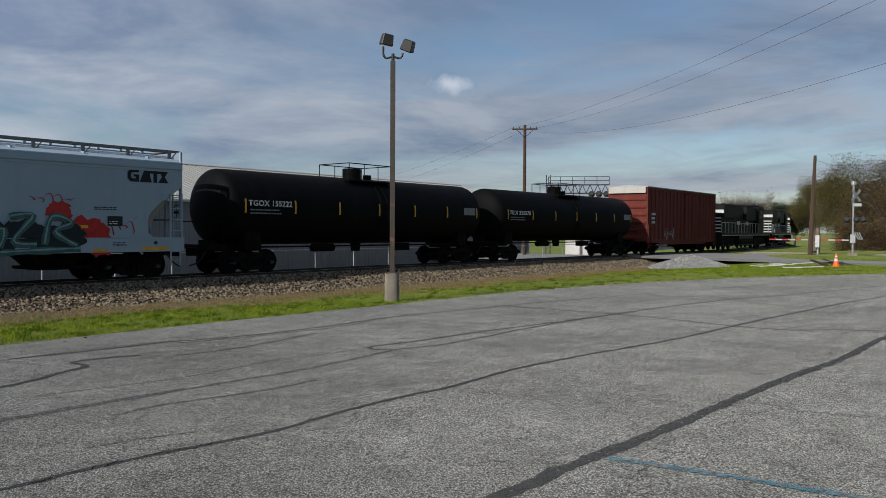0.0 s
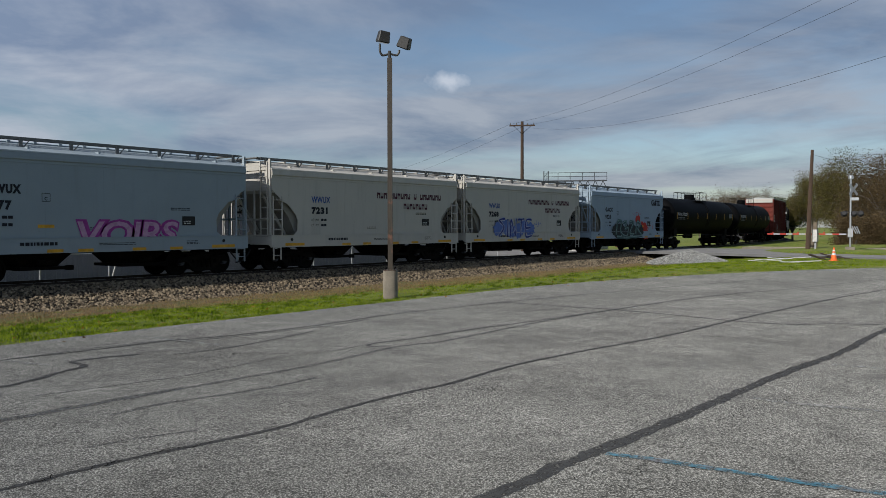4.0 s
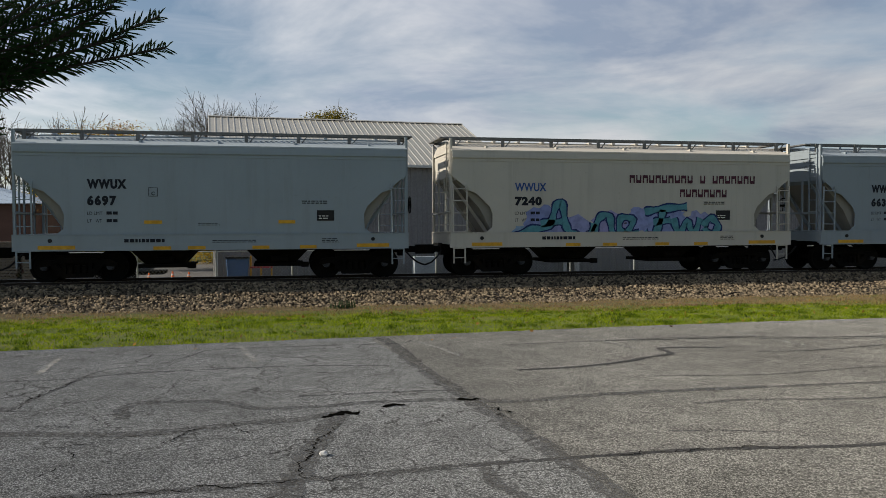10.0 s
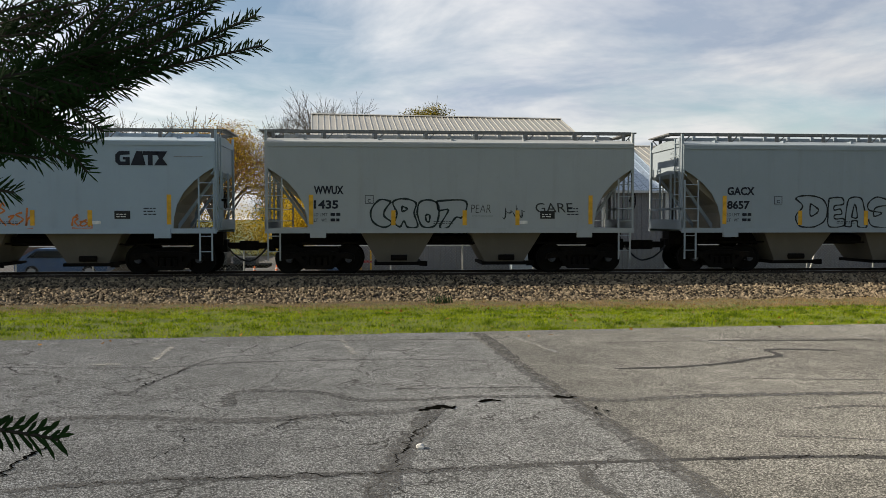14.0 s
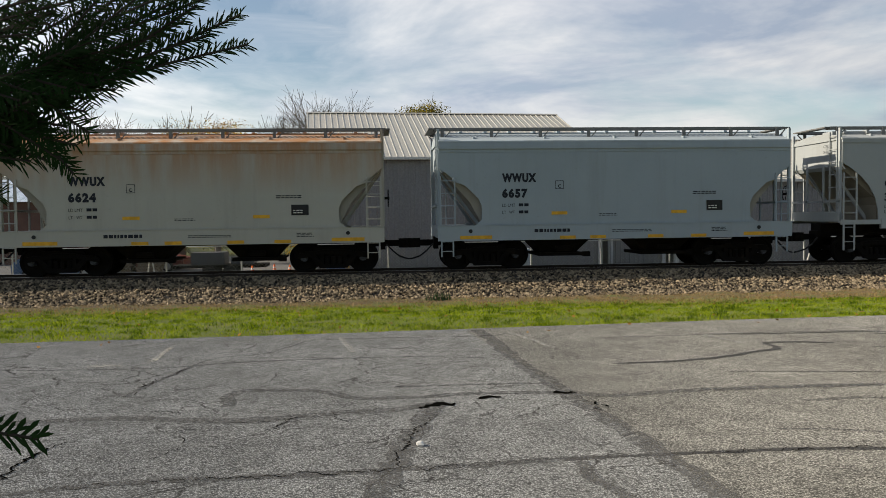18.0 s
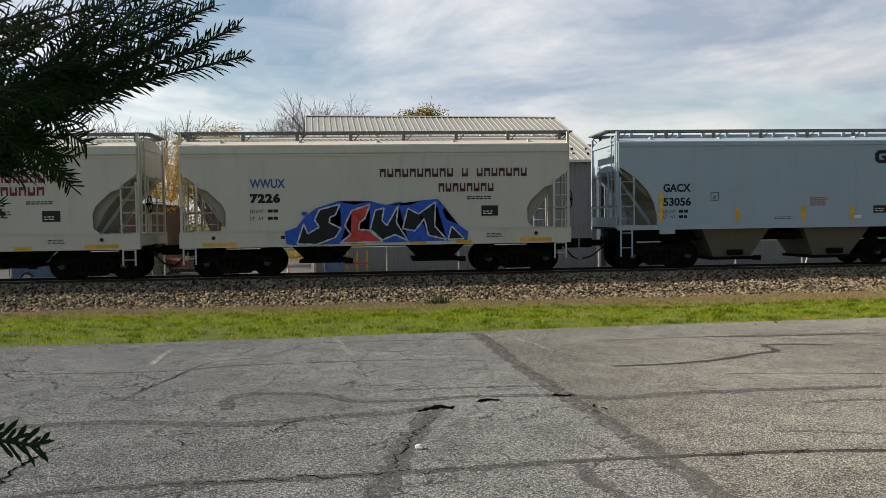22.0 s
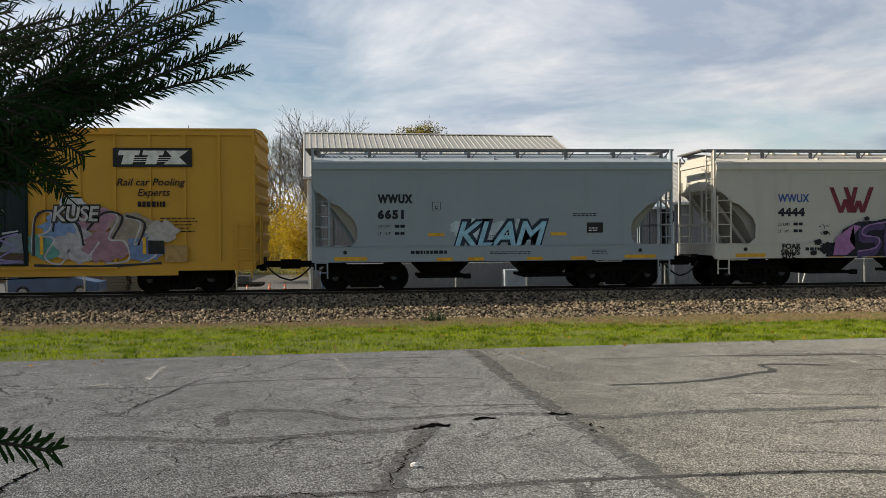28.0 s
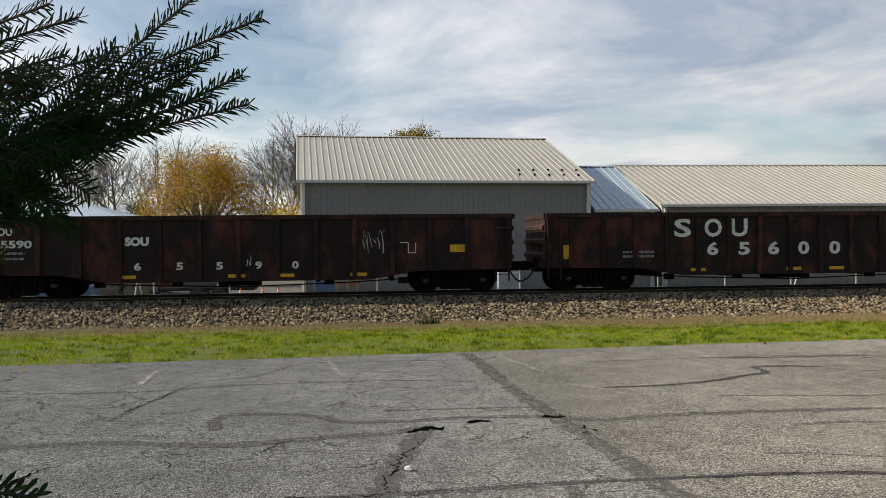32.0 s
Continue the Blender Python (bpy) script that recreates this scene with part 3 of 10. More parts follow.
def build_lot_marks():
    seams = [
        ([(1.39, 5.92), (2.46, 5.95), (3.3, 5.95), (4.28, 5.83), (4.87, 5.78), (5.67, 5.87), (6.55, 5.89), (7.48, 5.83), (8.8, 5.92), (10.15, 5.85), (11.61, 5.68), (13.36, 5.47), (15.95, 5.38), (19.12, 5.19), (23.22, 4.89), (26.3, 4.55), (36, 3.9)], 0.08, "seal"),
        ([(2.2, 3.3), (3.6, 3.2), (4.56, 3.15), (5.46, 3.14), (6.31, 3.08), (7.41, 3.02), (8.88, 2.99), (10.77, 2.91), (13.09, 2.74), (15.93, 2.73), (24, 2.3), (36, 1.7)], 0.15, "seal"),
        ([(3.35, 8.11), (4.48, 8.1), (5.9, 8.06), (6.77, 8.04), (7.83, 8.1), (9.21, 8.28), (10.1, 8.1), (11.23, 8.14), (13.43, 8.25), (16.3, 8.18)], 0.11, "seal_soft"),
        ([(4.08, 9.0), (5.6, 8.76), (6.46, 8.8), (7.51, 8.92), (8.26, 8.78), (9.24, 8.8)], 0.03, "seal"),
        ([(9.21, 8.28), (9.05, 8.6), (9.24, 8.8), (10.2, 8.68), (11.86, 8.6), (13.68, 8.4), (16.3, 8.18), (19.4, 7.96), (22.4, 7.5), (25.0, 6.79), (33, 5.2)], 0.08, "seal"),
        ([(4.15, 7.48), (4.8, 7.52), (5.43, 7.4), (6.17, 7.32), (6.74, 7.36)], 0.08, "seal_soft"),
        ([(4.9, 11.83), (5.65, 11.74), (6.5, 11.7), (7.45, 11.66), (8.38, 11.42), (9.5, 11.3), (10.96, 11.34), (12.76, 11.48), (14.5, 11.32), (16.54, 11.13), (18.76, 10.82), (21.2, 10.37), (25.5, 9.55), (31, 8.3)], 0.08, "seal"),
        ([(7.44, 11.47), (8.3, 11.25), (9.17, 11.15), (10.77, 11.1), (11.71, 11.23)], 0.08, "seal_soft"),
        ([(2.9, 9.67), (3.7, 9.72), (4.42, 9.92), (4.95, 10.2), (5.4, 10.45), (5.46, 10.88), (5.9, 10.9), (6.39, 10.74)], 0.10, "seal"),
        ([(6.7, 10.35), (7.52, 10.25), (8.83, 10.48), (9.8, 10.72)], 0.05, "seal"),
        ([(16.35, 11.15), (16.36, 9.44), (16.4, 8.24), (16.17, 6.63), (15.85, 5.35), (15.93, 4.32), (16.5, 3.73), (16.94, 2.9)], 0.10, "seal"),
        ([(3.37, 6.53), (3.84, 6.45), (4.31, 6.29)], 0.05, "seal_soft"),
        ([(1.6, 12.9), (1.7, 11.6), (1.77, 9.93), (1.9, 8.58), (1.95, 7.98), (2.04, 7.21), (2.11, 6.63), (2.14, 6.14), (2.18, 5.78), (2.22, 5.3), (2.3, 3.2)], 0.20, "seal_soft"),
        ([(-4.2, 5.4), (-2.56, 5.6), (-2.12, 5.71), (-1.48, 5.76), (-0.69, 5.77), (0.53, 5.83), (1.39, 5.92), (1.9, 5.95)], 0.11, "seal_soft"),
        ([(-1.48, 8.0), (-1.56, 8.45), (-1.41, 8.7), (-1.17, 8.7), (-0.68, 8.59), (-0.36, 8.32), (-0.13, 8.15), (0.5, 8.17), (1.16, 8.23), (1.91, 8.13), (2.45, 7.95), (3.08, 8.06), (3.9, 8.1), (5.35, 8.09)], 0.15, "seal_soft"),
        ([(-4.8, 7.4), (-3.17, 7.6), (-2.48, 7.66), (-1.4, 7.43), (-0.9, 7.46), (-0.39, 7.58), (0.15, 7.66), (0.6, 7.82)], 0.17, "seal_soft"),
        ([(-4.72, 10.37), (-4.0, 10.25), (-2.95, 10.2), (-2.42, 10.24), (-1.96, 10.41), (-1.26, 10.5), (0.2, 10.54), (1.37, 10.31)], 0.06, "seal_soft"),
        ([(-2.66, 8.57), (-2.47, 9.62), (-2.17, 10.76), (-1.56, 11.08), (-1.24, 11.65), (-0.95, 12.17), (0.23, 12.22), (1.71, 12.2), (2.03, 12.5)], 0.05, "seal_soft"),
        ([(3.42, 11.72), (5.19, 11.79), (6.29, 11.85), (7.73, 11.72)], 0.06, "seal_soft"),
        ([(0.17, 8.68), (1.28, 8.67), (1.93, 8.63)], 0.08, "seal_soft"),
        ([(0.56, 7.85), (0.36, 7.12), (0.19, 6.34), (0.07, 5.85), (-0.02, 5.2), (-0.1, 4.4)], 0.21, "seal_soft"),
        ([(1.5, 5.85), (1.49, 5.46), (1.58, 5.18), (1.7, 4.8)], 0.12, "seal_soft"),
    ]
    for k, (pts, w, m) in enumerate(seams):
        ribbon("tar_seam", pts, w, M[m], 0.003 + 0.0002 * k, "dark tar seam sealed across the asphalt" if m == "seal" else "worn grey-brown tar band on the asphalt", "tar seam")
    for k, (pts, w) in enumerate([
        ([(0.1, 5.7), (0.15, 6.16), (0.23, 6.5), (0.3, 6.87), (0.45, 7.21), (0.6, 7.52)], 0.025),
        ([(0.38, 7.66), (0.55, 7.76), (0.76, 7.81)], 0.2), ([(1.0, 7.97), (1.24, 8.05)], 0.16), ([(1.8, 8.13), (2.04, 8.18)], 0.17), ([(2.05, 7.8), (2.12, 7.6), (2.1, 7.3)], 0.03),
        ([(-2.75, 5.6), (-2.73, 6.53), (-2.68, 6.77), (-2.5, 7.0)], 0.03), ([(-2.7, 8.4), (-2.63, 8.85), (-2.5, 9.52), (-2.3, 10.2)], 0.025),
        ([(-2.56, 5.62), (-1.48, 5.75), (-0.69, 5.78), (0.53, 5.84), (1.39, 5.92)], 0.018), ([(2.3, 5.92), (3.3, 5.95), (4.28, 5.84)], 0.018),
        ([(-2.32, 7.0), (-1.83, 7.12), (-1.28, 7.28), (-0.89, 7.38), (-0.3, 7.42)], 0.018), ([(-0.98, 6.96), (-0.85, 7.25), (-0.7, 7.53)], 0.022),
        ([(-0.61, 7.82), (-0.38, 7.47), (-0.16, 7.21), (0.14, 7.4)], 0.016), ([(-2.45, 8.05), (-1.89, 7.78), (-1.57, 8.04), (-1.32, 8.18)], 0.016), ([(-1.9, 6.2), (-1.6, 6.6), (-1.7, 7.1)], 0.014),
        ([(5.15, 2.46), (5.95, 2.66), (6.49, 2.62), (7.34, 2.67), (8.31, 2.57), (10.26, 2.27)], 0.009), ([(4.88, 2.98), (5.32, 2.86), (5.48, 2.71), (5.62, 2.6), (5.97, 2.71)], 0.011), ([(5.32, 2.86), (5.2, 2.5), (5.4, 2.2)], 0.009),
        ([(7.2, 9.6), (7.4, 9.66)], 0.05), ([(6.35, 10.4), (6.55, 10.45)], 0.04), ([(10.2, 9.0), (10.35, 9.02)], 0.06)]):
        ribbon("crack", pts, w * 0.6, M["crack"], 0.0075 + 0.0002 * k, "ragged open crack in the asphalt", "crack", 0.75, True, 0.09)
    for k, (pts, col) in enumerate([
        ([(2.05, 12.5), (2.46, 10.86)], "line"), ([(4.5, 12.75), (4.77, 12.28), (5.11, 10.86)], "line"), ([(-0.57, 12.4), (-0.47, 11.76), (-0.33, 10.97)], "line"), ([(-2.97, 11.9), (-2.93, 10.59)], "line"),
        ([(7.4, 12.9), (7.68, 10.61)], "line"), ([(10.3, 12.9), (10.41, 10.63)], "line"), ([(13.25, 12.8), (13.05, 10.33)], "line"), ([(18.04, 12.6), (17.89, 10.32)], "line"),
        ([(20.7, 12.5), (20.6, 10.2)], "line"), ([(23.4, 12.2), (23.3, 10.0)], "line"), ([(-3.65, 10.43), (-3.24, 10.4)], "line"),
        ([(8.77, 2.76), (8.82, 2.16), (8.96, 1.52), (9.2, 0.0), (9.5, -2)], "line"), ([(11.6, 2.6), (11.7, 1.6), (11.9, 0.2)], "line"),
        ([(5.9, 3.0), (5.97, 2.66), (6.05, 2.03), (6.14, 1.3), (6.4, 0.0)], "blue_line")]):
        ribbon("stall_line", pts, 0.10, M[col], 0.0105 + 0.0002 * k, "faded blue painted stall line" if col == "blue_line" else "faded white painted stall line", "stall line", 0.2)


def build_track():
    # ballast: a long bank under the track
    outline = [(22.9, -0.60), (23.25, -0.50), (24.75, 0.0 - 0.02), (24.95, 0.015), (27.65, 0.015), (27.9, -0.02), (29.7, -0.55), (30.2, -0.75)]
    bm = bmesh.new()
    xs = [-400, -120, -60] + [-30 + 0.5 * k for k in range(0, 191)] + [70, 76, 82, 90, 100, 112, 125, 140, 155, 170, 250, 600]
    rows = []
    for x in xs:
        rows.append([bm.verts.new((x, y + bend(x)[0] + 0.10 * noise.noise((x * 0.6, i, 0)), z + 0.035 * noise.noise((x * 1.7, i * 3, 4)))) for i, (y, z) in enumerate(outline)])
    for a, b in zip(rows, rows[1:]):
        for i in range(len(a) - 1):
            bm.faces.new((a[i], b[i], b[i + 1], a[i + 1]))
    tagged(new("ballast_bank", finish(bm, "ballast_bank", M["gravel_bed"])), "sloping bank of grey-brown track ballast", "ballast", kind="structure")
    # rails
    prof = [(-0.07, -0.17), (0.07, -0.17), (0.07, -0.155), (0.012, -0.13), (0.012, -0.045), (0.036, -0.035), (0.036, -0.003), (-0.036, -0.003), (-0.036, -0.035), (-0.012, -0.045), (-0.012, -0.13), (-0.07, -0.155)]
    for side in (-1, 1):
        rail = thing("rail", "rusty steel rail with a polished running top", "rail", pose(0, TRACK_Y + side * 0.7525, RAIL_Z))
        bm = bmesh.new()
        stops = [-400, 55] + [60 + 5 * k for k in range(22)] + [250]
        for a, b in zip(stops, stops[1:]):
            seen = set(bm.verts)
            prism(bm, prof, a, b, "x")
            for v in set(bm.verts) - seen:
                v.co.y += bend(v.co.x)[0]
        part("rail_web", bm, M["rail"], rail)
        bm = bmesh.new()
        for a, b in zip(stops, stops[1:]):
            seen = set(bm.verts)
            box(bm, a, b, -0.034, 0.034, -0.003, 0.0)
            for v in set(bm.verts) - seen:
                v.co.y += bend(v.co.x)[0]
        part("rail_head", bm, M["rail_top"], rail, "polished rail head")
    def tie(bm):
        box(bm, -0.115, 0.115, -1.3, 1.3, -0.18, 0.0)
        bevel(bm, 0.012)
    ties = thing("track_ties", "row of dark creosoted timber ties under the rails", "railway ties", pose(0, TRACK_Y, RAIL_Z - 0.172), kind="structure")
    rnd = random.Random(5)
    for k in range(170):
        part("tie", shared("tie", M["tie"], tie), None, ties, m=pose(-22 + 0.52 * k, rnd.uniform(-0.06, 0.06), rnd.uniform(-0.015, 0.005), 0, 0, rnd.uniform(-1.2, 1.2)))


def scatter_stones(name, count, place, sizes, material, label, category, seed):
    """Many small broken stones in one mesh."""
    rng = np.random.RandomState(seed)
    base = np.array([(1, 0, 0), (-1, 0, 0), (0, 1, 0), (0, -1, 0), (0, 0, 1), (0, 0, -1)], float)
    tri = np.array([(0, 2, 4), (2, 1, 4), (1, 3, 4), (3, 0, 4), (2, 0, 5), (1, 2, 5), (3, 1, 5), (0, 3, 5)])
    V = np.zeros((count, 6, 3))
    for i in range(count):
        x, y, z = place(rng)
        s = rng.uniform(*sizes)
        q = base * rng.uniform(0.6, 1.15, (6, 1)) * s * np.array([1, rng.uniform(0.6, 1), rng.uniform(0.5, 0.9)])
        a, b = rng.uniform(0, 6.28), rng.uniform(-0.7, 0.7)
        ca, sa, cb, sb = math.cos(a), math.sin(a), math.cos(b), math.sin(b)
        q = q @ np.array([(cb, 0, sb), (0, 1, 0), (-sb, 0, cb)]).T @ np.array([(ca, -sa, 0), (sa, ca, 0), (0, 0, 1)]).T
        V[i] = q + (x, y, z)
    F = (tri[None] + 6 * np.arange(count)[:, None, None]).reshape(-1, 3)
    me = bpy.data.meshes.new(name)
    me.from_pydata(V.reshape(-1, 3).tolist(), [], F.tolist())
    me.materials.append(material)
    return tagged(new(name, me), label, category, kind="stuff")


def island_mat(name, lo, hi, rough=0.9, thin=0.0):
    m, nodes, L, p = shader(name)
    N = nodes.new
    g = N("ShaderNodeNewGeometry")
    r = N("ShaderNodeValToRGB")
    r.color_ramp.elements[0].color, r.color_ramp.elements[1].color = (*lo, 1), (*hi, 1)
    L(g.outputs["Random Per Island"], r.inputs[0])
    n = N("ShaderNodeTexNoise"); n.inputs["Scale"].default_value = 25
    mx = N("ShaderNodeMix"); mx.data_type = "RGBA"; mx.blend_type = "MULTIPLY"; mx.inputs[0].default_value = 0.5
    L(r.outputs[0], mx.inputs[6]); L(n.outputs["Fac"], mx.inputs[7])
    L(mx.outputs[2], p.inputs["Base Color"])
    p.inputs["Roughness"].default_value = rough
    p.inputs["Specular IOR Level"].default_value = 0.25
    if thin:
        # thin leaves and blades pass part of the light
        tr = N("ShaderNodeBsdfTranslucent"); L(mx.outputs[2], tr.inputs["Color"])
        both = N("ShaderNodeMixShader"); both.inputs[0].default_value = thin
        L(p.outputs[0], both.inputs[1]); L(tr.outputs[0], both.inputs[2])
        L(both.outputs[0], nodes["Material Output"].inputs["Surface"])
    return m


def bank_height(y):
    pts = [(22.7, -0.55), (23.25, -0.49), (24.75, -0.01), (24.95, 0.025), (25.3, 0.025)]
    return float(np.interp(y, [p[0] for p in pts], [p[1] for p in pts]))


def build_stones():
    M["stones"] = island_mat("ballast stones", (0.008, 0.006, 0.004), (0.40, 0.315, 0.21))
    M["pale_stones"] = island_mat("pale stones", (0.16, 0.16, 0.15), (0.52, 0.51, 0.47))

    def on_bank(rng):
        x = rng.uniform(-16, 62) if rng.rand() < 0.8 else rng.uniform(-16, 18)
        y = rng.uniform(22.75, 25.35)
        return x, y, bank_height(y) + rng.uniform(-0.02, 0.03)
    scatter_stones("ballast_stones", 56000, on_bank, (0.034, 0.085), M["stones"], "loose broken grey and brown ballast stones", "ballast", 3)

    def in_pile(rng):
        a, r = rng.uniform(0, 6.283), math.sqrt(rng.rand())
        h = (1 - r) ** 0.85 * 0.78
        return 46.3 + 2.45 * r * math.cos(a), 18.2 + 2.45 * r * math.sin(a), lie(46.3, 18.2) + h + rng.uniform(-0.04, 0.02)
    scatter_stones("gravel_pile", 7000, in_pile, (0.035, 0.075), M["pale_stones"], "heap of pale crushed stone on the grass", "gravel pile", 4)
    bm = bmesh.new()
    for k in range(28):
        a, b = 2 * math.pi * k / 28, 2 * math.pi * (k + 1) / 28
        rings = []
        for ang in (a, b):
            rings.append([Vector((46.3 + 2.4 * r * math.cos(ang), 18.2 + 2.4 * r * math.sin(ang), lie(46.3, 18.2) + (1 - r) ** 0.85 * 0.78 - 0.05)) for r in (0, 0.25, 0.5, 0.75, 1.0)])
        for i in range(4):
            try:
                bm.faces.new([bm.verts.new(p) for p in (rings[0][i], rings[0][i + 1], rings[1][i + 1], rings[1][i])])
            except ValueError:
                pass
    bmesh.ops.remove_doubles(bm, verts=bm.verts[:], dist=0.001)
    ob = part("gravel_core", bm, M["pale_stone"])
    ob.parent = bpy.data.objects["gravel_pile"]


def scatter_blades(name, count, place, height, width, material, label, seed):
    rng = np.random.RandomState(seed)
    P = np.array([place(rng) for _ in range(count)])
    a = rng.uniform(0, 6.283, count)
    h = rng.uniform(height[0], height[1], count)
    w = rng.uniform(0.5, 1, count) * width
    lean = rng.uniform(-1.1, 1.1, (count, 2)) * h[:, None]
    side = np.stack([np.cos(a), np.sin(a), np.zeros(count)], 1) * w[:, None]
    mid = P + np.concatenate([lean * 0.35, (h * 0.6)[:, None]], 1)
    tip = P + np.concatenate([lean, h[:, None]], 1)
    V = np.stack([P - side, P + side, mid + side * 0.6, mid - side * 0.6, tip], 1)
    base = 5 * np.arange(count)
    quads = np.stack([base, base + 1, base + 2, base + 3], 1).tolist()
    tris = np.stack([base + 3, base + 2, base + 4], 1).tolist()
    me = bpy.data.meshes.new(name)
    me.from_pydata(V.reshape(-1, 3).tolist(), [], quads + tris)
    me.materials.append(material)
    return tagged(new(name, me), label, "grass", kind="stuff")


def build_grass():
    M["grass_blades"] = island_mat("grass blades", (0.075, 0.13, 0.004), (0.42, 0.53, 0.012), 0.9, 0.4)
    M["dry_blades"] = island_mat("dry grass blades", (0.13, 0.08, 0.032), (0.46, 0.33, 0.15), 0.85, 0.3)

    def strip(rng):
        while True:
            x = rng.uniform(-17, 46) if rng.rand() < 0.55 else rng.uniform(-15, 16)
            y0 = lot_edge(x) if x < 30 else max(6, lot_edge(min(x, 38)))
            y = y0 - 0.02 + rng.rand() ** 1.15 * (22.6 - y0)
            far = smooth_step(19.2, 21.8, y + 1.6 * noise.noise((x * 0.35, y * 0.5, 0)) + (1.6 if x > 4 else 0.0) * smooth_step(4, 9, x))
            bare = smooth_step(0.10, 0.45, noise.noise((x * 0.9, y * 1.6, 5))) * 0.4
            if rng.rand() > max(far, bare):
                return x, y, lie(x, y) + 0.05 * noise.noise((x * 0.9, y * 0.9, 3.3)) - 0.008

    def dry(rng):
        while True:
            x = rng.uniform(-17, 48)
            y = rng.uniform(17.5, 23.3)
            far = smooth_step(18.4, 21.5, y + 1.5 * noise.noise((x * 0.35, y * 0.5, 0)) + 1.4 * smooth_step(2, 9, x))
            if rng.rand() < far:
                return x, y, lie(x, y) + 0.05 * noise.noise((x * 0.9, y * 0.9, 3.3)) - 0.008

    def right(rng):
        while True:
            x, y = rng.uniform(36, 58), rng.uniform(5, 20)
            if y > max(4, lot_edge(min(x, 40))) and noise.noise((x * 0.3, y * 0.3, 7)) > -0.35:
                return x, y, lie(x, y) + 0.05 * noise.noise((x * 0.9, y * 0.9, 3.3)) - 0.008
    scatter_blades("grass", 150000, strip, (0.02, 0.06), 0.009, M["grass_blades"], "bright green mown grass strip along the lot", 11)
    M["tuft_blades"] = island_mat("dark grass tufts", (0.03, 0.065, 0.003), (0.17, 0.26, 0.008), 0.9, 0.4)
    cores = []

    def tuft(rng):
        if len(cores) < 900:
            cores.append(strip(rng))
            return cores[-1]
        x, y, z = cores[rng.randint(0, len(cores))]
        return x + rng.normal(0, 0.07), y + rng.normal(0, 0.05), z
    scatter_blades("grass", 26000, tuft, (0.04, 0.10), 0.010, M["tuft_blades"], "darker uneven tufts in the mown grass", 16)
    scatter_blades("dry_grass", 7000, strip, (0.015, 0.05), 0.010, M["dry_blades"], "withered blades among the mown grass", 15)
    scatter_blades("dry_grass", 46000, dry, (0.03, 0.10), 0.010, M["dry_blades"], "dry straw-coloured grass at the foot of the ballast", 12)
    scatter_blades("grass", 26000, right, (0.03, 0.09), 0.014, M["grass_blades"], "green mown grass by the road crossing", 13)


build_ground()
build_lot_marks()
build_track()
build_stones()
build_grass()


# ---------- lettering ----------
def letters(text, size, fat=0.0, shear=0.0, gap=1.0, width=None):
    """A flat mesh of words, standing upright and facing the lot, with its lower left corner at the origin."""
    key = ("letters", text, size, fat, shear, gap, width)
    if key in CACHE:
        return CACHE[key]
    cu = bpy.data.curves.new("lettering", "FONT")
    cu.body, cu.size, cu.offset, cu.shear, cu.space_character, cu.resolution_u = text, size, fat, shear, gap, 3
    ob = bpy.data.objects.new("lettering", cu)
    scene.collection.objects.link(ob)
    me = bpy.data.meshes.new_from_object(ob.evaluated_get(bpy.context.evaluated_depsgraph_get()))
    bpy.data.objects.remove(ob)
    bpy.data.curves.remove(cu)
    me.name = "lettering"
    if len(me.vertices):
        lo = min(v.co.x for v in me.vertices)
        hi = max(v.co.x for v in me.vertices)
        k = (width / (hi - lo)) if width else 1.0
        for v in me.vertices:
            v.co = ((v.co.x - lo) * k, 0, v.co.y)
    me.materials.clear()
    CACHE[key] = me
    return me


def write(parent, name, text, x, z, size, material, y=-1.555, fat=0.0, shear=0.0, gap=1.0, width=None, label=""):
    me = letters(text, size, fat, shear, gap, width)
    k = (text, size, fat, shear, gap, width, material.name, "m")
    if k not in CACHE:
        c = me.copy()
        c.materials.append(material)
        CACHE[k] = c
    return part(name, CACHE[k], None, parent, label, m=pose(x, y, z))


def plate(parent, name, x0, x1, z0, z1, material, y=-1.556, label=""):
    bm = bmesh.new()
    box(bm, x0, x1, y - 0.003, y, z0, z1)
    return part(name, bm, material, parent, label)


def bars(parent, x, z, w, rows, material, h=0.035, pitch=0.065, y=-1.556, seed=1, name="small_print"):
    """Rows of small print, too small to read: plain bars."""
    rnd = random.Random(seed)
    bm = bmesh.new()
    for r in range(rows):
        cx = x
        end = x + w * rnd.uniform(0.8, 1.0)
        while cx < end:
            l = rnd.uniform(0.05, 0.16)
            box(bm, cx, min(cx + l, end), y - 0.002, y, z - r * pitch, z - r * pitch + h)
            cx += l + 0.03
    return part(name, bm, material, parent)


def block_word(parent, text, x, z, h, w, material, y=-1.556, name="company_lettering", label=""):
    """A company's name as a row of plain blocks, one for each letter."""
    n = len(text)
    step = w / n
    bm = bmesh.new()
    rnd = random.Random(len(text))
    for i, ch in enumerate(text):
        if ch == " ":
            continue
        a, b = x + i * step, x + i * step + step * 0.80
        t = step * 0.20
        q = [(a, 0), (a, 1), (b, 1), (b, 0), (b - t, 0), (b - t, 0.62), (a + t, 0.62), (a + t, 0)]
        prism(bm, [(u, z + h * (1 - v if i % 2 else v)) for u, v in q], y - 0.002, y)
    bm.verts.index_update()
    pieces(name, bm, material, parent, label)


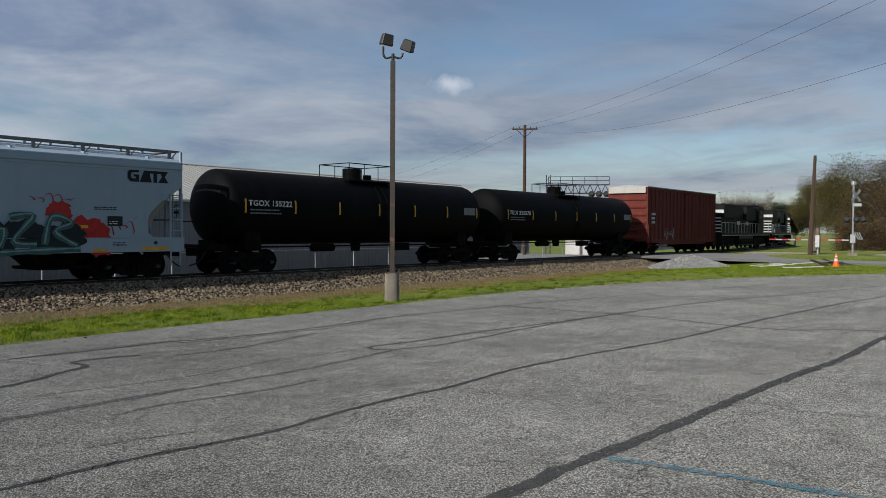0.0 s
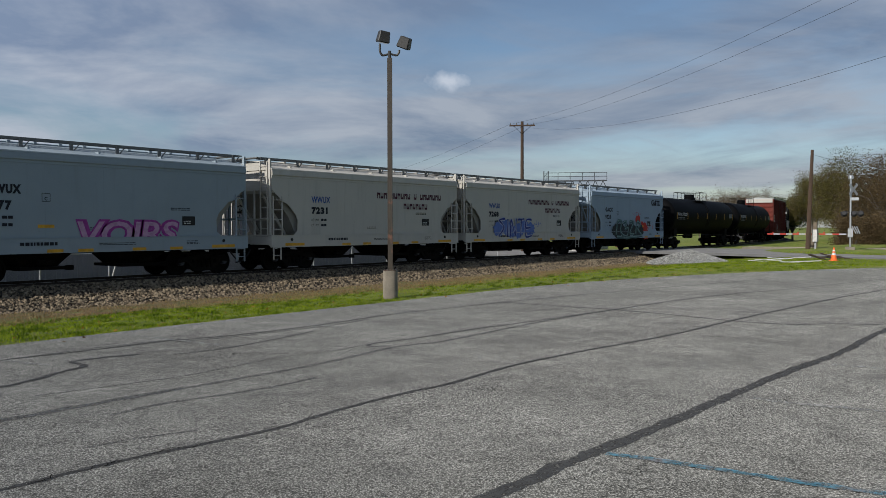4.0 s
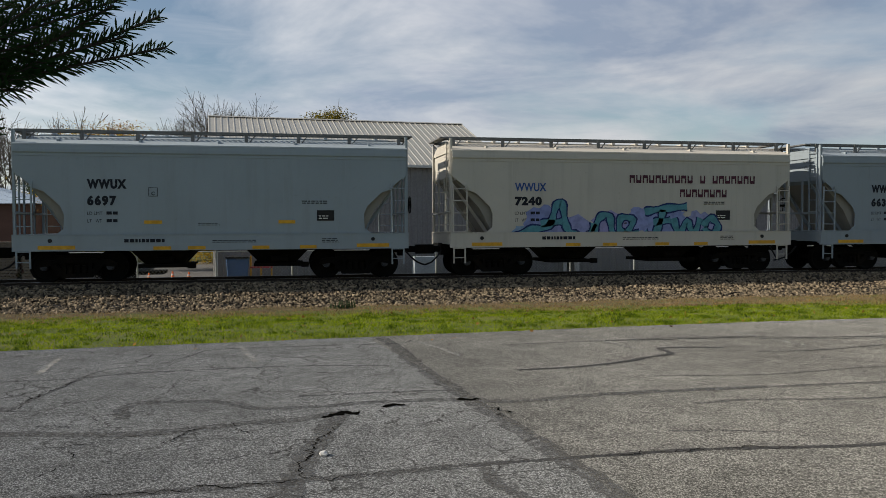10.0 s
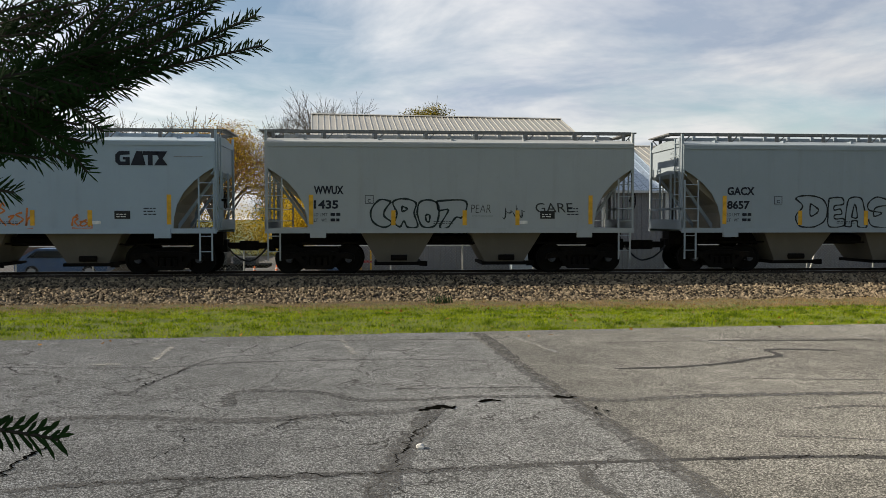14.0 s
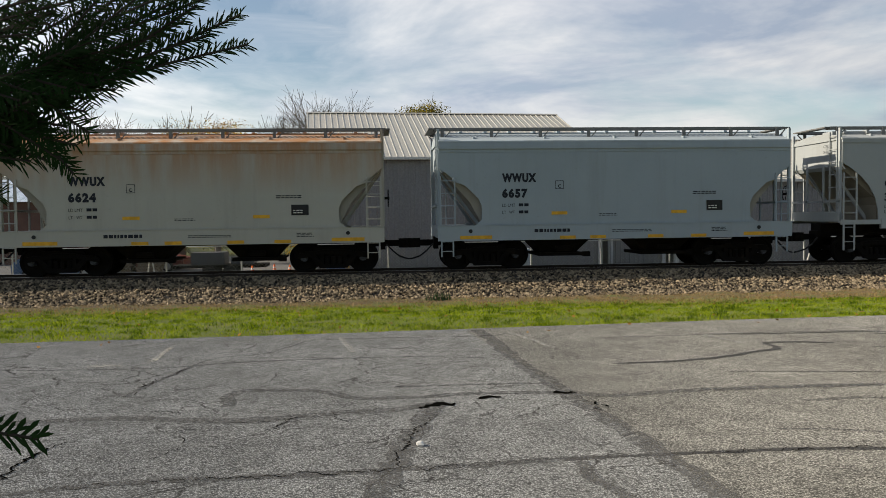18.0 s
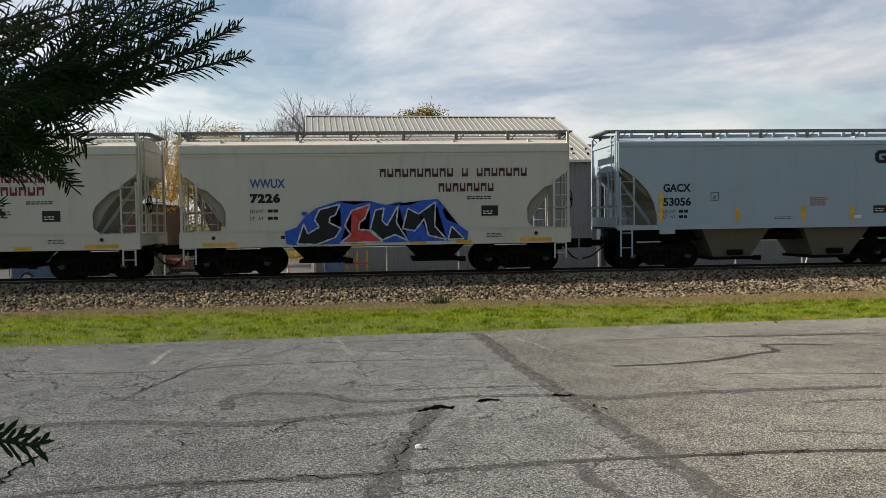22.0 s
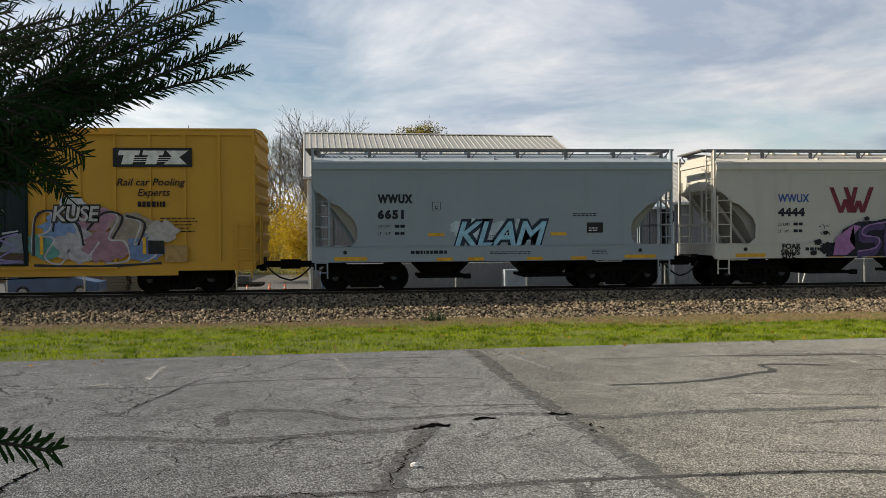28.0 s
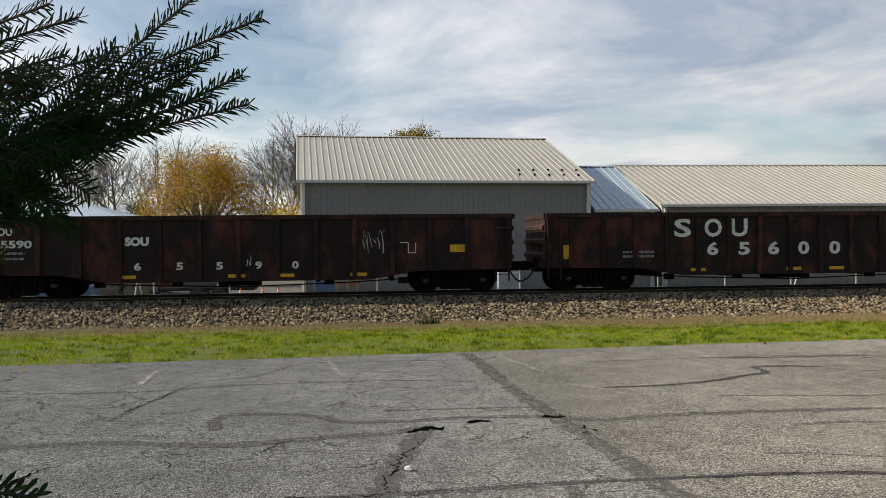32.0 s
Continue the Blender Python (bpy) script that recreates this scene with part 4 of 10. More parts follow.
def emblem(parent, kind, x, z, h, material, y=-1.557):
    """Owners' marks as plain shapes."""
    bm = bmesh.new()
    def stroke(x0, z0, x1, z1, w, out):
        prism(bm, [(x + x0 - w / 2, z + z0), (x + x0 + w / 2, z + z0), (x + x1 + w / 2, z + z1), (x + x1 - w / 2, z + z1)], y - 0.003 - out, y)
    if kind == "twin_w":
        w = h * 0.17
        for lay, a in enumerate(((0.0, 1, 0.42, 0.05), (0.42, 0.05, 0.62, 0.55), (0.62, 0.55, 0.80, 0.05), (0.80, 0.05, 1.06, 1.0), (0.62, 1.0, 0.98, 0.05), (0.98, 0.05, 1.18, 0.5), (1.18, 0.5, 1.36, 0.05), (1.36, 0.05, 1.75, 1))):
            stroke(a[0] * h * 0.9, a[1] * h, a[2] * h * 0.9, a[3] * h, w, 0.0015 * lay)
    else:
        # four chunky solid shapes: a notched block, a wedge, a tee slab and an hourglass
        t = h * 0.28
        prism(bm, [(x + 0.25 * h, z), (x, z + 0.25 * h), (x, z + 0.75 * h), (x + 0.25 * h, z + h), (x + h, z + h), (x + h, z + 0.76 * h), (x + 0.36 * h, z + 0.72 * h), (x + 0.30 * h, z + 0.5 * h), (x + 0.36 * h, z + 0.26 * h), (x + 0.70 * h, z + 0.26 * h), (x + 0.70 * h, z + 0.40 * h), (x + 0.52 * h, z + 0.40 * h), (x + 0.52 * h, z + 0.58 * h), (x + h, z + 0.58 * h), (x + h, z)], y - 0.003, y)
        prism(bm, [(x + 1.05 * h, z), (x + 2.1 * h, z), (x + 1.85 * h, z + h), (x + 1.45 * h, z + h)], y - 0.003, y)
        box(bm, x + 1.9 * h, x + 2.95 * h, y - 0.003, y, z + h - t, z + h)
        box(bm, x + 2.25 * h, x + 2.25 * h + t * 1.2, y - 0.003, y, z, z + h - t)
        prism(bm, [(x + 2.68 * h, z), (x + 3.62 * h, z), (x + 3.28 * h, z + h * 0.5), (x + 3.02 * h, z + h * 0.5)], y - 0.003, y)
        prism(bm, [(x + 3.02 * h, z + h * 0.5), (x + 3.28 * h, z + h * 0.5), (x + 3.62 * h, z + h), (x + 2.75 * h, z + h)], y - 0.003, y)
    bm.verts.index_update()
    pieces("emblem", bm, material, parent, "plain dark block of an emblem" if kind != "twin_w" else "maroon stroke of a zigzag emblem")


PALETTE = {}


def ink(rgb):
    k = tuple(rgb)
    if k not in PALETTE:
        PALETTE[k] = flatmat("spray paint", k, 0.55)
    return PALETTE[k]


def graffiti(parent, text, x, z, size, width, fill, edge, y=-1.558, shear=0.12, fat=0.05, back=None, seed=3):
    """Sprayed bubble letters: an outline, a fill, and a cloud of colour behind."""
    if back:
        rnd = random.Random(seed)
        bm = bmesh.new()
        for k in range(16):
            cx, cz, r = x + width * rnd.uniform(0.0, 1.0), z + size * rnd.uniform(0.1, 0.62), size * rnd.uniform(0.14, 0.26)
            ring = [bm.verts.new((cx + r * (1 + 0.2 * math.sin(5 * a + k)) * math.cos(a), y + 0.0002 * k, cz + r * (1 + 0.2 * math.sin(3 * a + 2 * k)) * math.sin(a))) for a in [i * math.pi / 8 for i in range(16)]]
            bm.faces.new(ring)
        part("spray_cloud", bm, ink(back), parent)
    if edge:
        write(parent, "sprayed_outline", text, x - fat, z, size, ink(edge), y - 0.004, fat * 1.5, shear, 0.92, width + 2 * fat)
    if fill:
        write(parent, "sprayed_fill", text, x, z, size, ink(fill), y - 0.006, fat * 0.25, shear, 0.92, width)


def scrawl(parent, x, z, w, h, color, y=-1.558, seed=1, thick=0.035, loops=7):
    """A tag drawn with one running line."""
    rnd = random.Random(seed)
    pts = []
    n = loops * 9
    for i in range(n + 1):
        t = i / n
        a = t * loops * 2 * math.pi
        pts.append(Vector((x + w * (t * 0.92 + 0.06 * math.sin(a)), y, z + h * (0.5 + 0.42 * math.sin(a * 0.97 + seed) * (0.55 + 0.45 * math.sin(t * 9 + seed * 2))))))
    bm = bmesh.new()
    prev = None
    for i, p in enumerate(pts):
        d = (pts[min(i + 1, n)] - pts[max(i - 1, 0)])
        s = Vector((-d.z, 0, d.x)).normalized() * thick * (0.35 + 0.3 * math.sin(i * 0.7))
        q = (bm.verts.new(p + s), bm.verts.new(p - s))
        if prev:
            bm.faces.new((prev[0], prev[1], q[1], q[0]))
        prev = q
    return part("sprayed_tag", bm, ink(color), parent)


def strokes(parent, x, z, s, lines, color, y, w=0.045):
    """Bubble letters drawn as outlines: each line a smooth run of (across, up) in hundredths, scaled by s."""
    bm = bmesh.new()
    for line in lines:
        P = [Vector((x + a * s, y, z + b * s)) for a, b in line]
        dense = []
        for i in range(len(P) - 1):
            p0, p1, p2, p3 = P[max(i - 1, 0)], P[i], P[i + 1], P[min(i + 2, len(P) - 1)]
            for k in range(5):
                t = k / 5
                dense.append(0.5 * ((2 * p1) + (p2 - p0) * t + (2 * p0 - 5 * p1 + 4 * p2 - p3) * t * t + (3 * p1 - p0 - 3 * p2 + p3) * t ** 3))
        dense.append(P[-1])
        prev = None
        for i, p in enumerate(dense):
            d = dense[min(i + 1, len(dense) - 1)] - dense[max(i - 1, 0)]
            o = Vector((-d.z, 0, d.x)).normalized() * w * (0.5 + 0.12 * math.sin(i * 1.3))
            q = (bm.verts.new(p + o), bm.verts.new(p - o))
            if prev:
                bm.faces.new((prev[0], prev[1], q[1], q[0]))
            prev = q
    bm.verts.index_update()
    pieces("sprayed_stroke", bm, ink(color), parent)


# ---------- running gear ----------
WHEELS = []


def wheelset_mesh(bm):
    R = 0.457
    for s in (-1, 1):
        y = 0.70 * s
        prof = [(0.10, -0.09), (0.10, 0.05), (0.17, 0.03), (0.36, 0.02), (0.40, 0.05), (R, 0.055), (R + 0.0, -0.05), (R + 0.026, -0.065), (R + 0.026, -0.085), (0.39, -0.085), (0.36, -0.03), (0.17, -0.03)]
        n = 28
        rings = []
        for r, w in prof:
            rings.append([bm.verts.new((r * math.cos(2 * math.pi * i / n), y + s * w, r * math.sin(2 * math.pi * i / n))) for i in range(n)])
        for a, b in zip(rings, rings[1:] + rings[:1]):
            for i in range(n):
                bm.faces.new((a[i], a[(i + 1) % n], b[(i + 1) % n], b[i]))
    tube(bm, (0, -0.98, 0), (0, 0.98, 0), 0.08, 0.08, 12)
    bmesh.ops.recalc_face_normals(bm, faces=bm.faces[:])


def bearing_mesh(bm):
    tube(bm, (0, -0.88, 0), (0, -1.05, 0), 0.115, 0.105, 14)
    tube(bm, (0, -1.05, 0), (0, -1.075, 0), 0.07, 0.06, 12)
    for k in range(3):
        a = k * 2.094
        tube(bm, (0.075 * math.cos(a), -1.05, 0.075 * math.sin(a)), (0.075 * math.cos(a), -1.07, 0.075 * math.sin(a)), 0.02, 0.02, 6)


def side_frame_mesh(bm):
    # cast frame: arched top, dropped middle, with a window for the springs
    top = [(-1.12, 0.40), (-1.10, 0.58), (-0.90, 0.66), (-0.62, 0.66), (-0.36, 0.72), (0.36, 0.72), (0.62, 0.66), (0.90, 0.66), (1.10, 0.58), (1.12, 0.40)]
    prism(bm, [(-1.12, 0.44), *top[1:-1], (1.12, 0.44), (0.72, 0.50), (0.40, 0.58), (-0.40, 0.58), (-0.72, 0.50)], -0.09, 0.09)
    prism(bm, [(-0.78, 0.56), (-0.62, 0.60), (-0.30, 0.26), (0.30, 0.26), (0.62, 0.60), (0.78, 0.56), (0.42, 0.14), (-0.42, 0.14)], -0.08, 0.08)
    for x in (-0.36, 0.36):
        box(bm, x - 0.05, x + 0.05, -0.07, 0.07, 0.24, 0.62)
    for x in (-0.2, 0.0, 0.2):
        tube(bm, (x, 0, 0.26), (x, 0, 0.5), 0.075, 0.075, 8)
    for x in (-0.914, 0.914):
        box(bm, x - 0.13, x + 0.13, -0.1, 0.1, 0.48, 0.62)


def add_truck(car, x, base=1.829):
    """Two axles, two side frames and a bolster."""
    # bolster made extra long as a dark mass, so no daylight shows through
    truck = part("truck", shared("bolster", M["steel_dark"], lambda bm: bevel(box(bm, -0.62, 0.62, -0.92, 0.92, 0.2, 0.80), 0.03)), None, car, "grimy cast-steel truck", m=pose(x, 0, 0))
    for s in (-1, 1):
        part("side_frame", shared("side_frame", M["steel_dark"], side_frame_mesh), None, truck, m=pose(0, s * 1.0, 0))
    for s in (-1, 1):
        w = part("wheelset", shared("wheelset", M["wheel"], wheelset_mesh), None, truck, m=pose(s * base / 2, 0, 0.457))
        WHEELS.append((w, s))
        for r in (0, 180):
            part("bearing", shared("bearing", M["cap"], bearing_mesh), None, truck, m=pose(s * base / 2, 0, 0.457, 0, 0, r))
    return truck


def add_coupler(car, x_body, x_face, z=0.86):
    s = 1 if x_face > x_body else -1
    L_ = abs(x_face - x_body)
    def build(bm):
        box(bm, -0.5, L_ - 0.28, -0.085, 0.085, -0.1, 0.1)
        prism(bm, [(L_ - 0.32, -0.13), (L_ - 0.08, -0.2), (L_ + 0.02, -0.12), (L_ - 0.02, 0.02), (L_ + 0.1, 0.1), (L_ + 0.02, 0.2), (L_ - 0.18, 0.19), (L_ - 0.32, 0.1)], -0.15, 0.15, "z")
        box(bm, -0.05, 0.1, -0.25, 0.25, -0.2, 0.2)
    part("coupler", shared(("coupler", round(L_, 2)), M["steel_dark"], build), None, car, m=pose(x_body, 0, z, 0, 0, 0 if s > 0 else 180))
    def hose(bm):
        pts = [(0.15 * L_, -0.32, -0.02), (0.4 * L_, -0.33, -0.25), (0.65 * L_, -0.25, -0.42), (0.9 * L_, -0.14, -0.50), (1.02 * L_, -0.08, -0.52)]
        pipe(bm, pts, 0.028, 6)
    part("air_hose", shared(("hose", round(L_, 2)), M["black"], hose), None, car, m=pose(x_body, 0, z, 0, 0, 0) if s > 0 else Matrix.Translation((x_body, 0, z)) @ Matrix.Diagonal((-1, 1, 1, 1)))


def add_ladder(car, x, y, z0, z1, material, w=0.42, along="x", rungs=None, name="ladder"):
    n = rungs or max(3, int((z1 - z0) / 0.38))
    def build(bm):
        for d in (0, w):
            box(bm, d - 0.022, d + 0.022, -0.012, 0.03, 0, z1 - z0)
        for k in range(n):
            zz = (k + 0.6) * (z1 - z0) / n
            tube(bm, (0, -0.03, zz), (w, -0.03, zz), 0.014, 0.014, 6)
        if along == "y":
            for v in bm.verts:
                v.co = (v.co.y, v.co.x, v.co.z)
            bmesh.ops.reverse_faces(bm, faces=bm.faces[:])
    return part(name, shared((name, w, round(z1 - z0, 2), n, along), material, build), None, car, m=pose(x, y, z0))


def brake_wheel(car, x, y, z, material):
    def build(bm):
        for k in range(20):
            a, b = 2 * math.pi * k / 20, 2 * math.pi * (k + 1) / 20
            tube(bm, (0, 0.26 * math.cos(a), 0.26 * math.sin(a)), (0, 0.26 * math.cos(b), 0.26 * math.sin(b)), 0.017, 0.017, 5, False)
        for k in range(5):
            a = 2 * math.pi * k / 5
            tube(bm, (0, 0, 0), (0.0, 0.26 * math.cos(a), 0.26 * math.sin(a)), 0.012, 0.012, 5)
        tube(bm, (-0.12, 0, 0), (0.04, 0, 0), 0.04, 0.04, 8)
    return part("brake_wheel", shared("brake_wheel", material, build), None, car, m=pose(x, y, z))


# ---------- covered hoppers ----------
def side_outline(h, cut, sill_top, eave):
    """Half a hopper's side: points from the middle of the sill to the middle of the eave, for one end."""
    return [(h - cut[0][0], sill_top)] + [(h - dx, z) for dx, z in cut] + [(h, cut[-1][1]), (h, eave)]


def hopper(spec):
    """A covered hopper. spec: number, half (half length of the body), pitch, style a (flat sill) or b (open hoppers), colours and markings."""
    st, h, pitch, body = spec["style"], spec["half"], spec["pitch"], spec["paint"]
    car = thing("covered_hopper", spec["label"], "hopper car", group="freight cars of the train")
    Y = 1.55
    if st == "a":
        sill0, sill1, eave = 0.94, 1.42, 3.98
        cut = [(1.10, 1.42), (1.30, 1.58), (1.32, 2.0), (1.22, 2.24), (0.78, 2.66), (0.42, 2.78), (0.40, 2.88), (0.0, 3.20)]
        peak = 4.36
    else:
        sill0, sill1, eave = 1.28, 1.42, 4.02
        cut = [(1.24, 1.42), (1.22, 1.75), (1.12, 2.15), (0.92, 2.52), (0.62, 2.85), (0.30, 3.10), (0.0, 3.28)]
        peak = 4.30
    k = (st, h)
    right = [(h - dx, z) for dx, z in cut]
    outline = right + [(h, eave), (-h, eave)] + [(-x, z) for x, z in reversed(right)]

    def side(bm):
        prism(bm, outline, -Y, -Y + 0.03)

    def upper(bm):
        if st == "a":
            prism(bm, [(-Y + 0.02, eave - 0.32), (-Y - 0.012, eave - 0.31), (-Y - 0.012, eave - 0.24), (-Y - 0.045, eave - 0.20), (-Y - 0.04, eave - 0.12), (-Y - 0.022, eave - 0.002), (-Y + 0.02, eave - 0.002)], -h, h, "x")
        else:
            box(bm, -h, h, -Y - 0.025, -Y, eave - 0.10, eave - 0.002)
    stakes = spec.get("rib")
    def joint(bm):
        if stakes:
            box(bm, -0.05, 0.05, -Y - 0.09, -Y, sill1 + 0.02, eave - 0.08)
        else:
            box(bm, -0.010, 0.010, -Y - 0.003, -Y, sill1 + 0.02, eave - 0.32)
    for s in (1, -1):
        sheet = part("side_sheet", shared(("side", *k), body, side), None, car, m=pose(0, 0, 0, 0, 0, 0 if s > 0 else 180))
        part("upper_rail", shared(("upper", *k), body, upper), None, sheet)
        n = 11 if stakes else 6
        for i in range(1, n):
            x = -h + 2 * h * i / n
            if stakes:
                x = -h + 1.4 + (2 * h - 2.8) * (i - 1) / (n - 2)
            part("side_stake" if stakes else "panel_joint", shared(("joint", st, bool(stakes)), spec.get("stake_paint", body), joint), None, sheet, m=pose(x, 0, 0))

    def core(bm):
        # hopper core: slope sheets at both ends, between the side sheets
        lo = 1.30
        a, zz = (0.95, 2.15) if st == "a" else (1.75, 1.85)
        o = [(-h + 0.06, eave), (-h + 0.06, 3.15), (-h + a, zz), (-h + a + 0.45, lo), (h - a - 0.45, lo), (h - a, zz), (h - 0.06, 3.15), (h - 0.06, eave)]
        if st == "b":
            half = [(0.06, eave), (0.06, 3.12), (1.16, 2.16), (1.26, 1.9), (1.26, lo)]
            o = [(-h + d, z) for d, z in half] + [(h - d, z) for d, z in reversed(half)]
        prism(bm, o, -Y + 0.16, Y - 0.16)
    part("hopper_core", shared(("core", *k), spec.get("core", M["core_grime_shade"] if st == "b" else body), core), None, car)

    def end_sheet(bm):
        # upright sheet that closes the top of the end, with a folded lower edge and a small placard frame
        box(bm, h - 0.055, h - 0.02, -Y + 0.03, Y - 0.03, 3.18, eave)
        prism(bm, [(h - 0.055, 3.18), (h - 0.02, 3.18), (h - 0.10, 3.06), (h - 0.14, 3.08)], -Y + 0.03, Y - 0.03)
        box(bm, h - 0.02, h - 0.004, -1.05, -0.62, 3.22, 3.42)
    for s in (0, 180):
        part("end_sheet", shared(("endsheet", *k), body, end_sheet), None, car, m=pose(0, 0, 0, 0, 0, s))

    def roof(bm):
        pts = [(-Y - 0.03, eave), (-Y - 0.02, eave + 0.045), (-1.15, eave + 0.17), (-0.62, peak - 0.04), (0, peak), (0.62, peak - 0.04), (1.15, eave + 0.17), (Y + 0.02, eave + 0.045), (Y + 0.03, eave)]
        prism(bm, pts, -h - 0.02, h + 0.02, "x")
    top_ = part("roof", shared(("roof", *k), spec.get("roof", body), roof), None, car)
    rib_ = shared(("roofseam", st), spec.get("roof", body), lambda q: box(q, -0.03, 0.03, -1.3, 1.3, eave + 0.05, eave + 0.2))
    for i in range(5):
        part("roof_rib", rib_, None, top_, m=pose(-h + 2 * h * (i + 0.5) / 5, 0, 0))

    def hatch(bm):
        box(bm, -h * 0.93, h * 0.93, -0.30, 0.30, peak - 0.03, 4.40)
        for i in range(13):
            x = -h * 0.93 + 2 * h * 0.93 * (i + 0.5) / 13
            box(bm, x - 0.05, x + 0.05, -0.36, 0.36, peak + 0.02, 4.44)
    part("hatch_cover", shared(("hatch", *k), spec.get("roof", body), hatch), None, car)

    def board(bm):
        z = 4.44
        box(bm, -h - 0.10, h + 0.10, -1.02, -0.98, z - 0.035, z + 0.045)
        box(bm, -h - 0.10, h + 0.10, -0.76, -0.72, z - 0.035, z + 0.045)
        for i in range(int(2 * h / 0.16)):
            x = -h + 0.05 + i * 0.16
            box(bm, x, x + 0.05, -0.98, -0.76, z + 0.01, z + 0.035)
        for i in range(8):
            x = -h + 0.15 + (2 * h - 0.3) * i / 7
            box(bm, x - 0.05, x + 0.05, -1.04, -0.98, eave + 0.12, z + 0.03)
            prism(bm, [(x - 0.02, eave + 0.10), (x + 0.02, eave + 0.10), (x + 0.30, z - 0.03), (x + 0.26, z - 0.03)], -1.0, -0.97)
    for s in (0, 180):
        part("running_board", shared(("board", *k), spec.get("trim", M["galv_shaded"]), board), None, car, "galvanised running board", m=pose(0, 0, 0, 0, 0, s))

    def end_board(bm):
        box(bm, h - 0.02, h + 0.28, -1.0, 1.0, 4.44, 4.48)
    for s in (0, 180):
        part("end_platform", shared(("endboard", *k), spec.get("trim", M["galv_shaded"]), end_board), None, car, m=pose(0, 0, 0, 0, 0, s))

    def sill(bm):
        if st == "a":
            box(bm, -h - 0.06, h + 0.06, -Y - 0.045, -Y + 0.05, sill0, sill1)
            box(bm, -h - 0.06, h + 0.06, -Y - 0.06, -Y + 0.1, sill1 - 0.015, sill1)
            bevel(bm, 0.008)
        else:
            box(bm, -h - 0.04, h + 0.04, -Y - 0.03, -Y + 0.05, sill0, sill1 + 0.01)
            for x in (-h + 1.55, h - 1.55):
                box(bm, x - 0.24, x + 0.24, -Y - 0.05, -Y + 0.05, sill0 - 0.14, sill1 + 0.02)
    for s in (0, 180):
        part("side_sill", shared(("sill", *k), spec.get("sill", body), sill), None, car, m=pose(0, 0, 0, 0, 0, s))

    def end_frame(bm):
        # corner posts, end sill, platform and slope-sheet braces
        for y in (-1.45, 1.45):
            box(bm, h - 0.02, h + 0.05, y - 0.05, y + 0.05, sill0 + 0.05, 4.4)
            prism(bm, [(h - 0.05, 3.2), (h + 0.03, 3.2), (h - 1.25, 1.4), (h - 1.38, 1.4)], y * 0.55 - 0.04, y * 0.55 + 0.04)
        box(bm, h - 0.03, h + 0.06, -1.5, 1.5, sill0 + 0.1, sill0 + 0.42)
        box(bm, h - 1.0, h + 0.04, -1.5, 1.5, sill1 - 0.05, sill1)
        box(bm, h - 0.03, h + 0.05, -1.5, 1.5, 2.0, 2.07)
        for y in (-0.5, 0.5):
            box(bm, h - 0.0, h + 0.05, y - 0.035, y + 0.035, sill1, 3.2)
    for s in (0, 180):
        part("end_frame", shared(("endframe", *k), spec.get("sill", body), end_frame), None, car, m=pose(0, 0, 0, 0, 0, s))

    trim = spec.get("ladder", body)
    for x0 in (-h + 0.03, h - 0.47):
        add_ladder(car, x0, -Y - 0.045, sill1, 2.95, trim, 0.44)
        add_ladder(car, x0 + 0.02, -Y - 0.03, 0.45, sill0 + 0.1, trim, 0.36, rungs=2, name="step")
        add_ladder(car, -x0 - 0.44, Y + 0.045, sill1, 2.95, trim, 0.44)
    for x in (-h - 0.05, h + 0.05):
        add_ladder(car, x, -1.32, sill1, 4.3, trim, 0.42, "y")

    def bay(bm):
        w0, w1 = (1.15, 0.62) if st == "b" else (1.0, 0.55)
        top, bot = (sill0 + 0.03, 0.36) if st == "b" else (sill0 + 0.05, 0.50)
        yy = 1.2 if st == "b" else 0.95
        A = [bm.verts.new(p) for p in ((-w0, -yy, top), (w0, -yy, top), (w0, yy, top), (-w0, yy, top))]
        B = [bm.verts.new(p) for p in ((-w1, -yy * 0.72, bot), (w1, -yy * 0.72, bot), (w1, yy * 0.72, bot), (-w1, yy * 0.72, bot))]
        bm.faces.new(A[::-1])
        bm.faces.new(B)
        for q in range(4):
            bm.faces.new((A[q], A[(q + 1) % 4], B[(q + 1) % 4], B[q]))
        bmesh.ops.recalc_face_normals(bm, faces=bm.faces[:])

    def gate(bm):
        z = 0.36 if st == "b" else 0.50
        box(bm, -0.72, 0.72, -0.95, 0.95, z - 0.10, z)
        tube(bm, (0.78, -1.0, z - 0.04), (0.78, 1.0, z - 0.04), 0.04, 0.04, 8)
        box(bm, 0.7, 0.95, -0.98, -0.9, z - 0.13, z + 0.03)
        tube(bm, (-0.2, -1.0, z + 0.14), (0.3, -1.0, z + 0.14), 0.09, 0.09, 8)
    for s in (-1, 1):
        b_ = part("hopper_bay", shared(("bay", st), spec.get("bay", M["steel_dark"]), bay), None, car, "grimy discharge hopper", m=pose(s * h * 0.30, 0, 0))
        part("gate", shared(("gate", st), M["steel_dark"], gate), None, b_, "dark outlet gate")

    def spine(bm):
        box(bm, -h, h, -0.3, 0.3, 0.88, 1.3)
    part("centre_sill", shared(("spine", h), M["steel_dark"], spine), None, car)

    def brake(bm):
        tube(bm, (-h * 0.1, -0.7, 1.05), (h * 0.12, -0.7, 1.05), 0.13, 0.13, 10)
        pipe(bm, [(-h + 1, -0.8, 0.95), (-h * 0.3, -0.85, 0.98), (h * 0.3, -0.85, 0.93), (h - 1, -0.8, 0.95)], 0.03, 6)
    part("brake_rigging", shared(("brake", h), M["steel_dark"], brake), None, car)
    for x in (-h + 1.53, h - 1.53):
        add_truck(car, x)
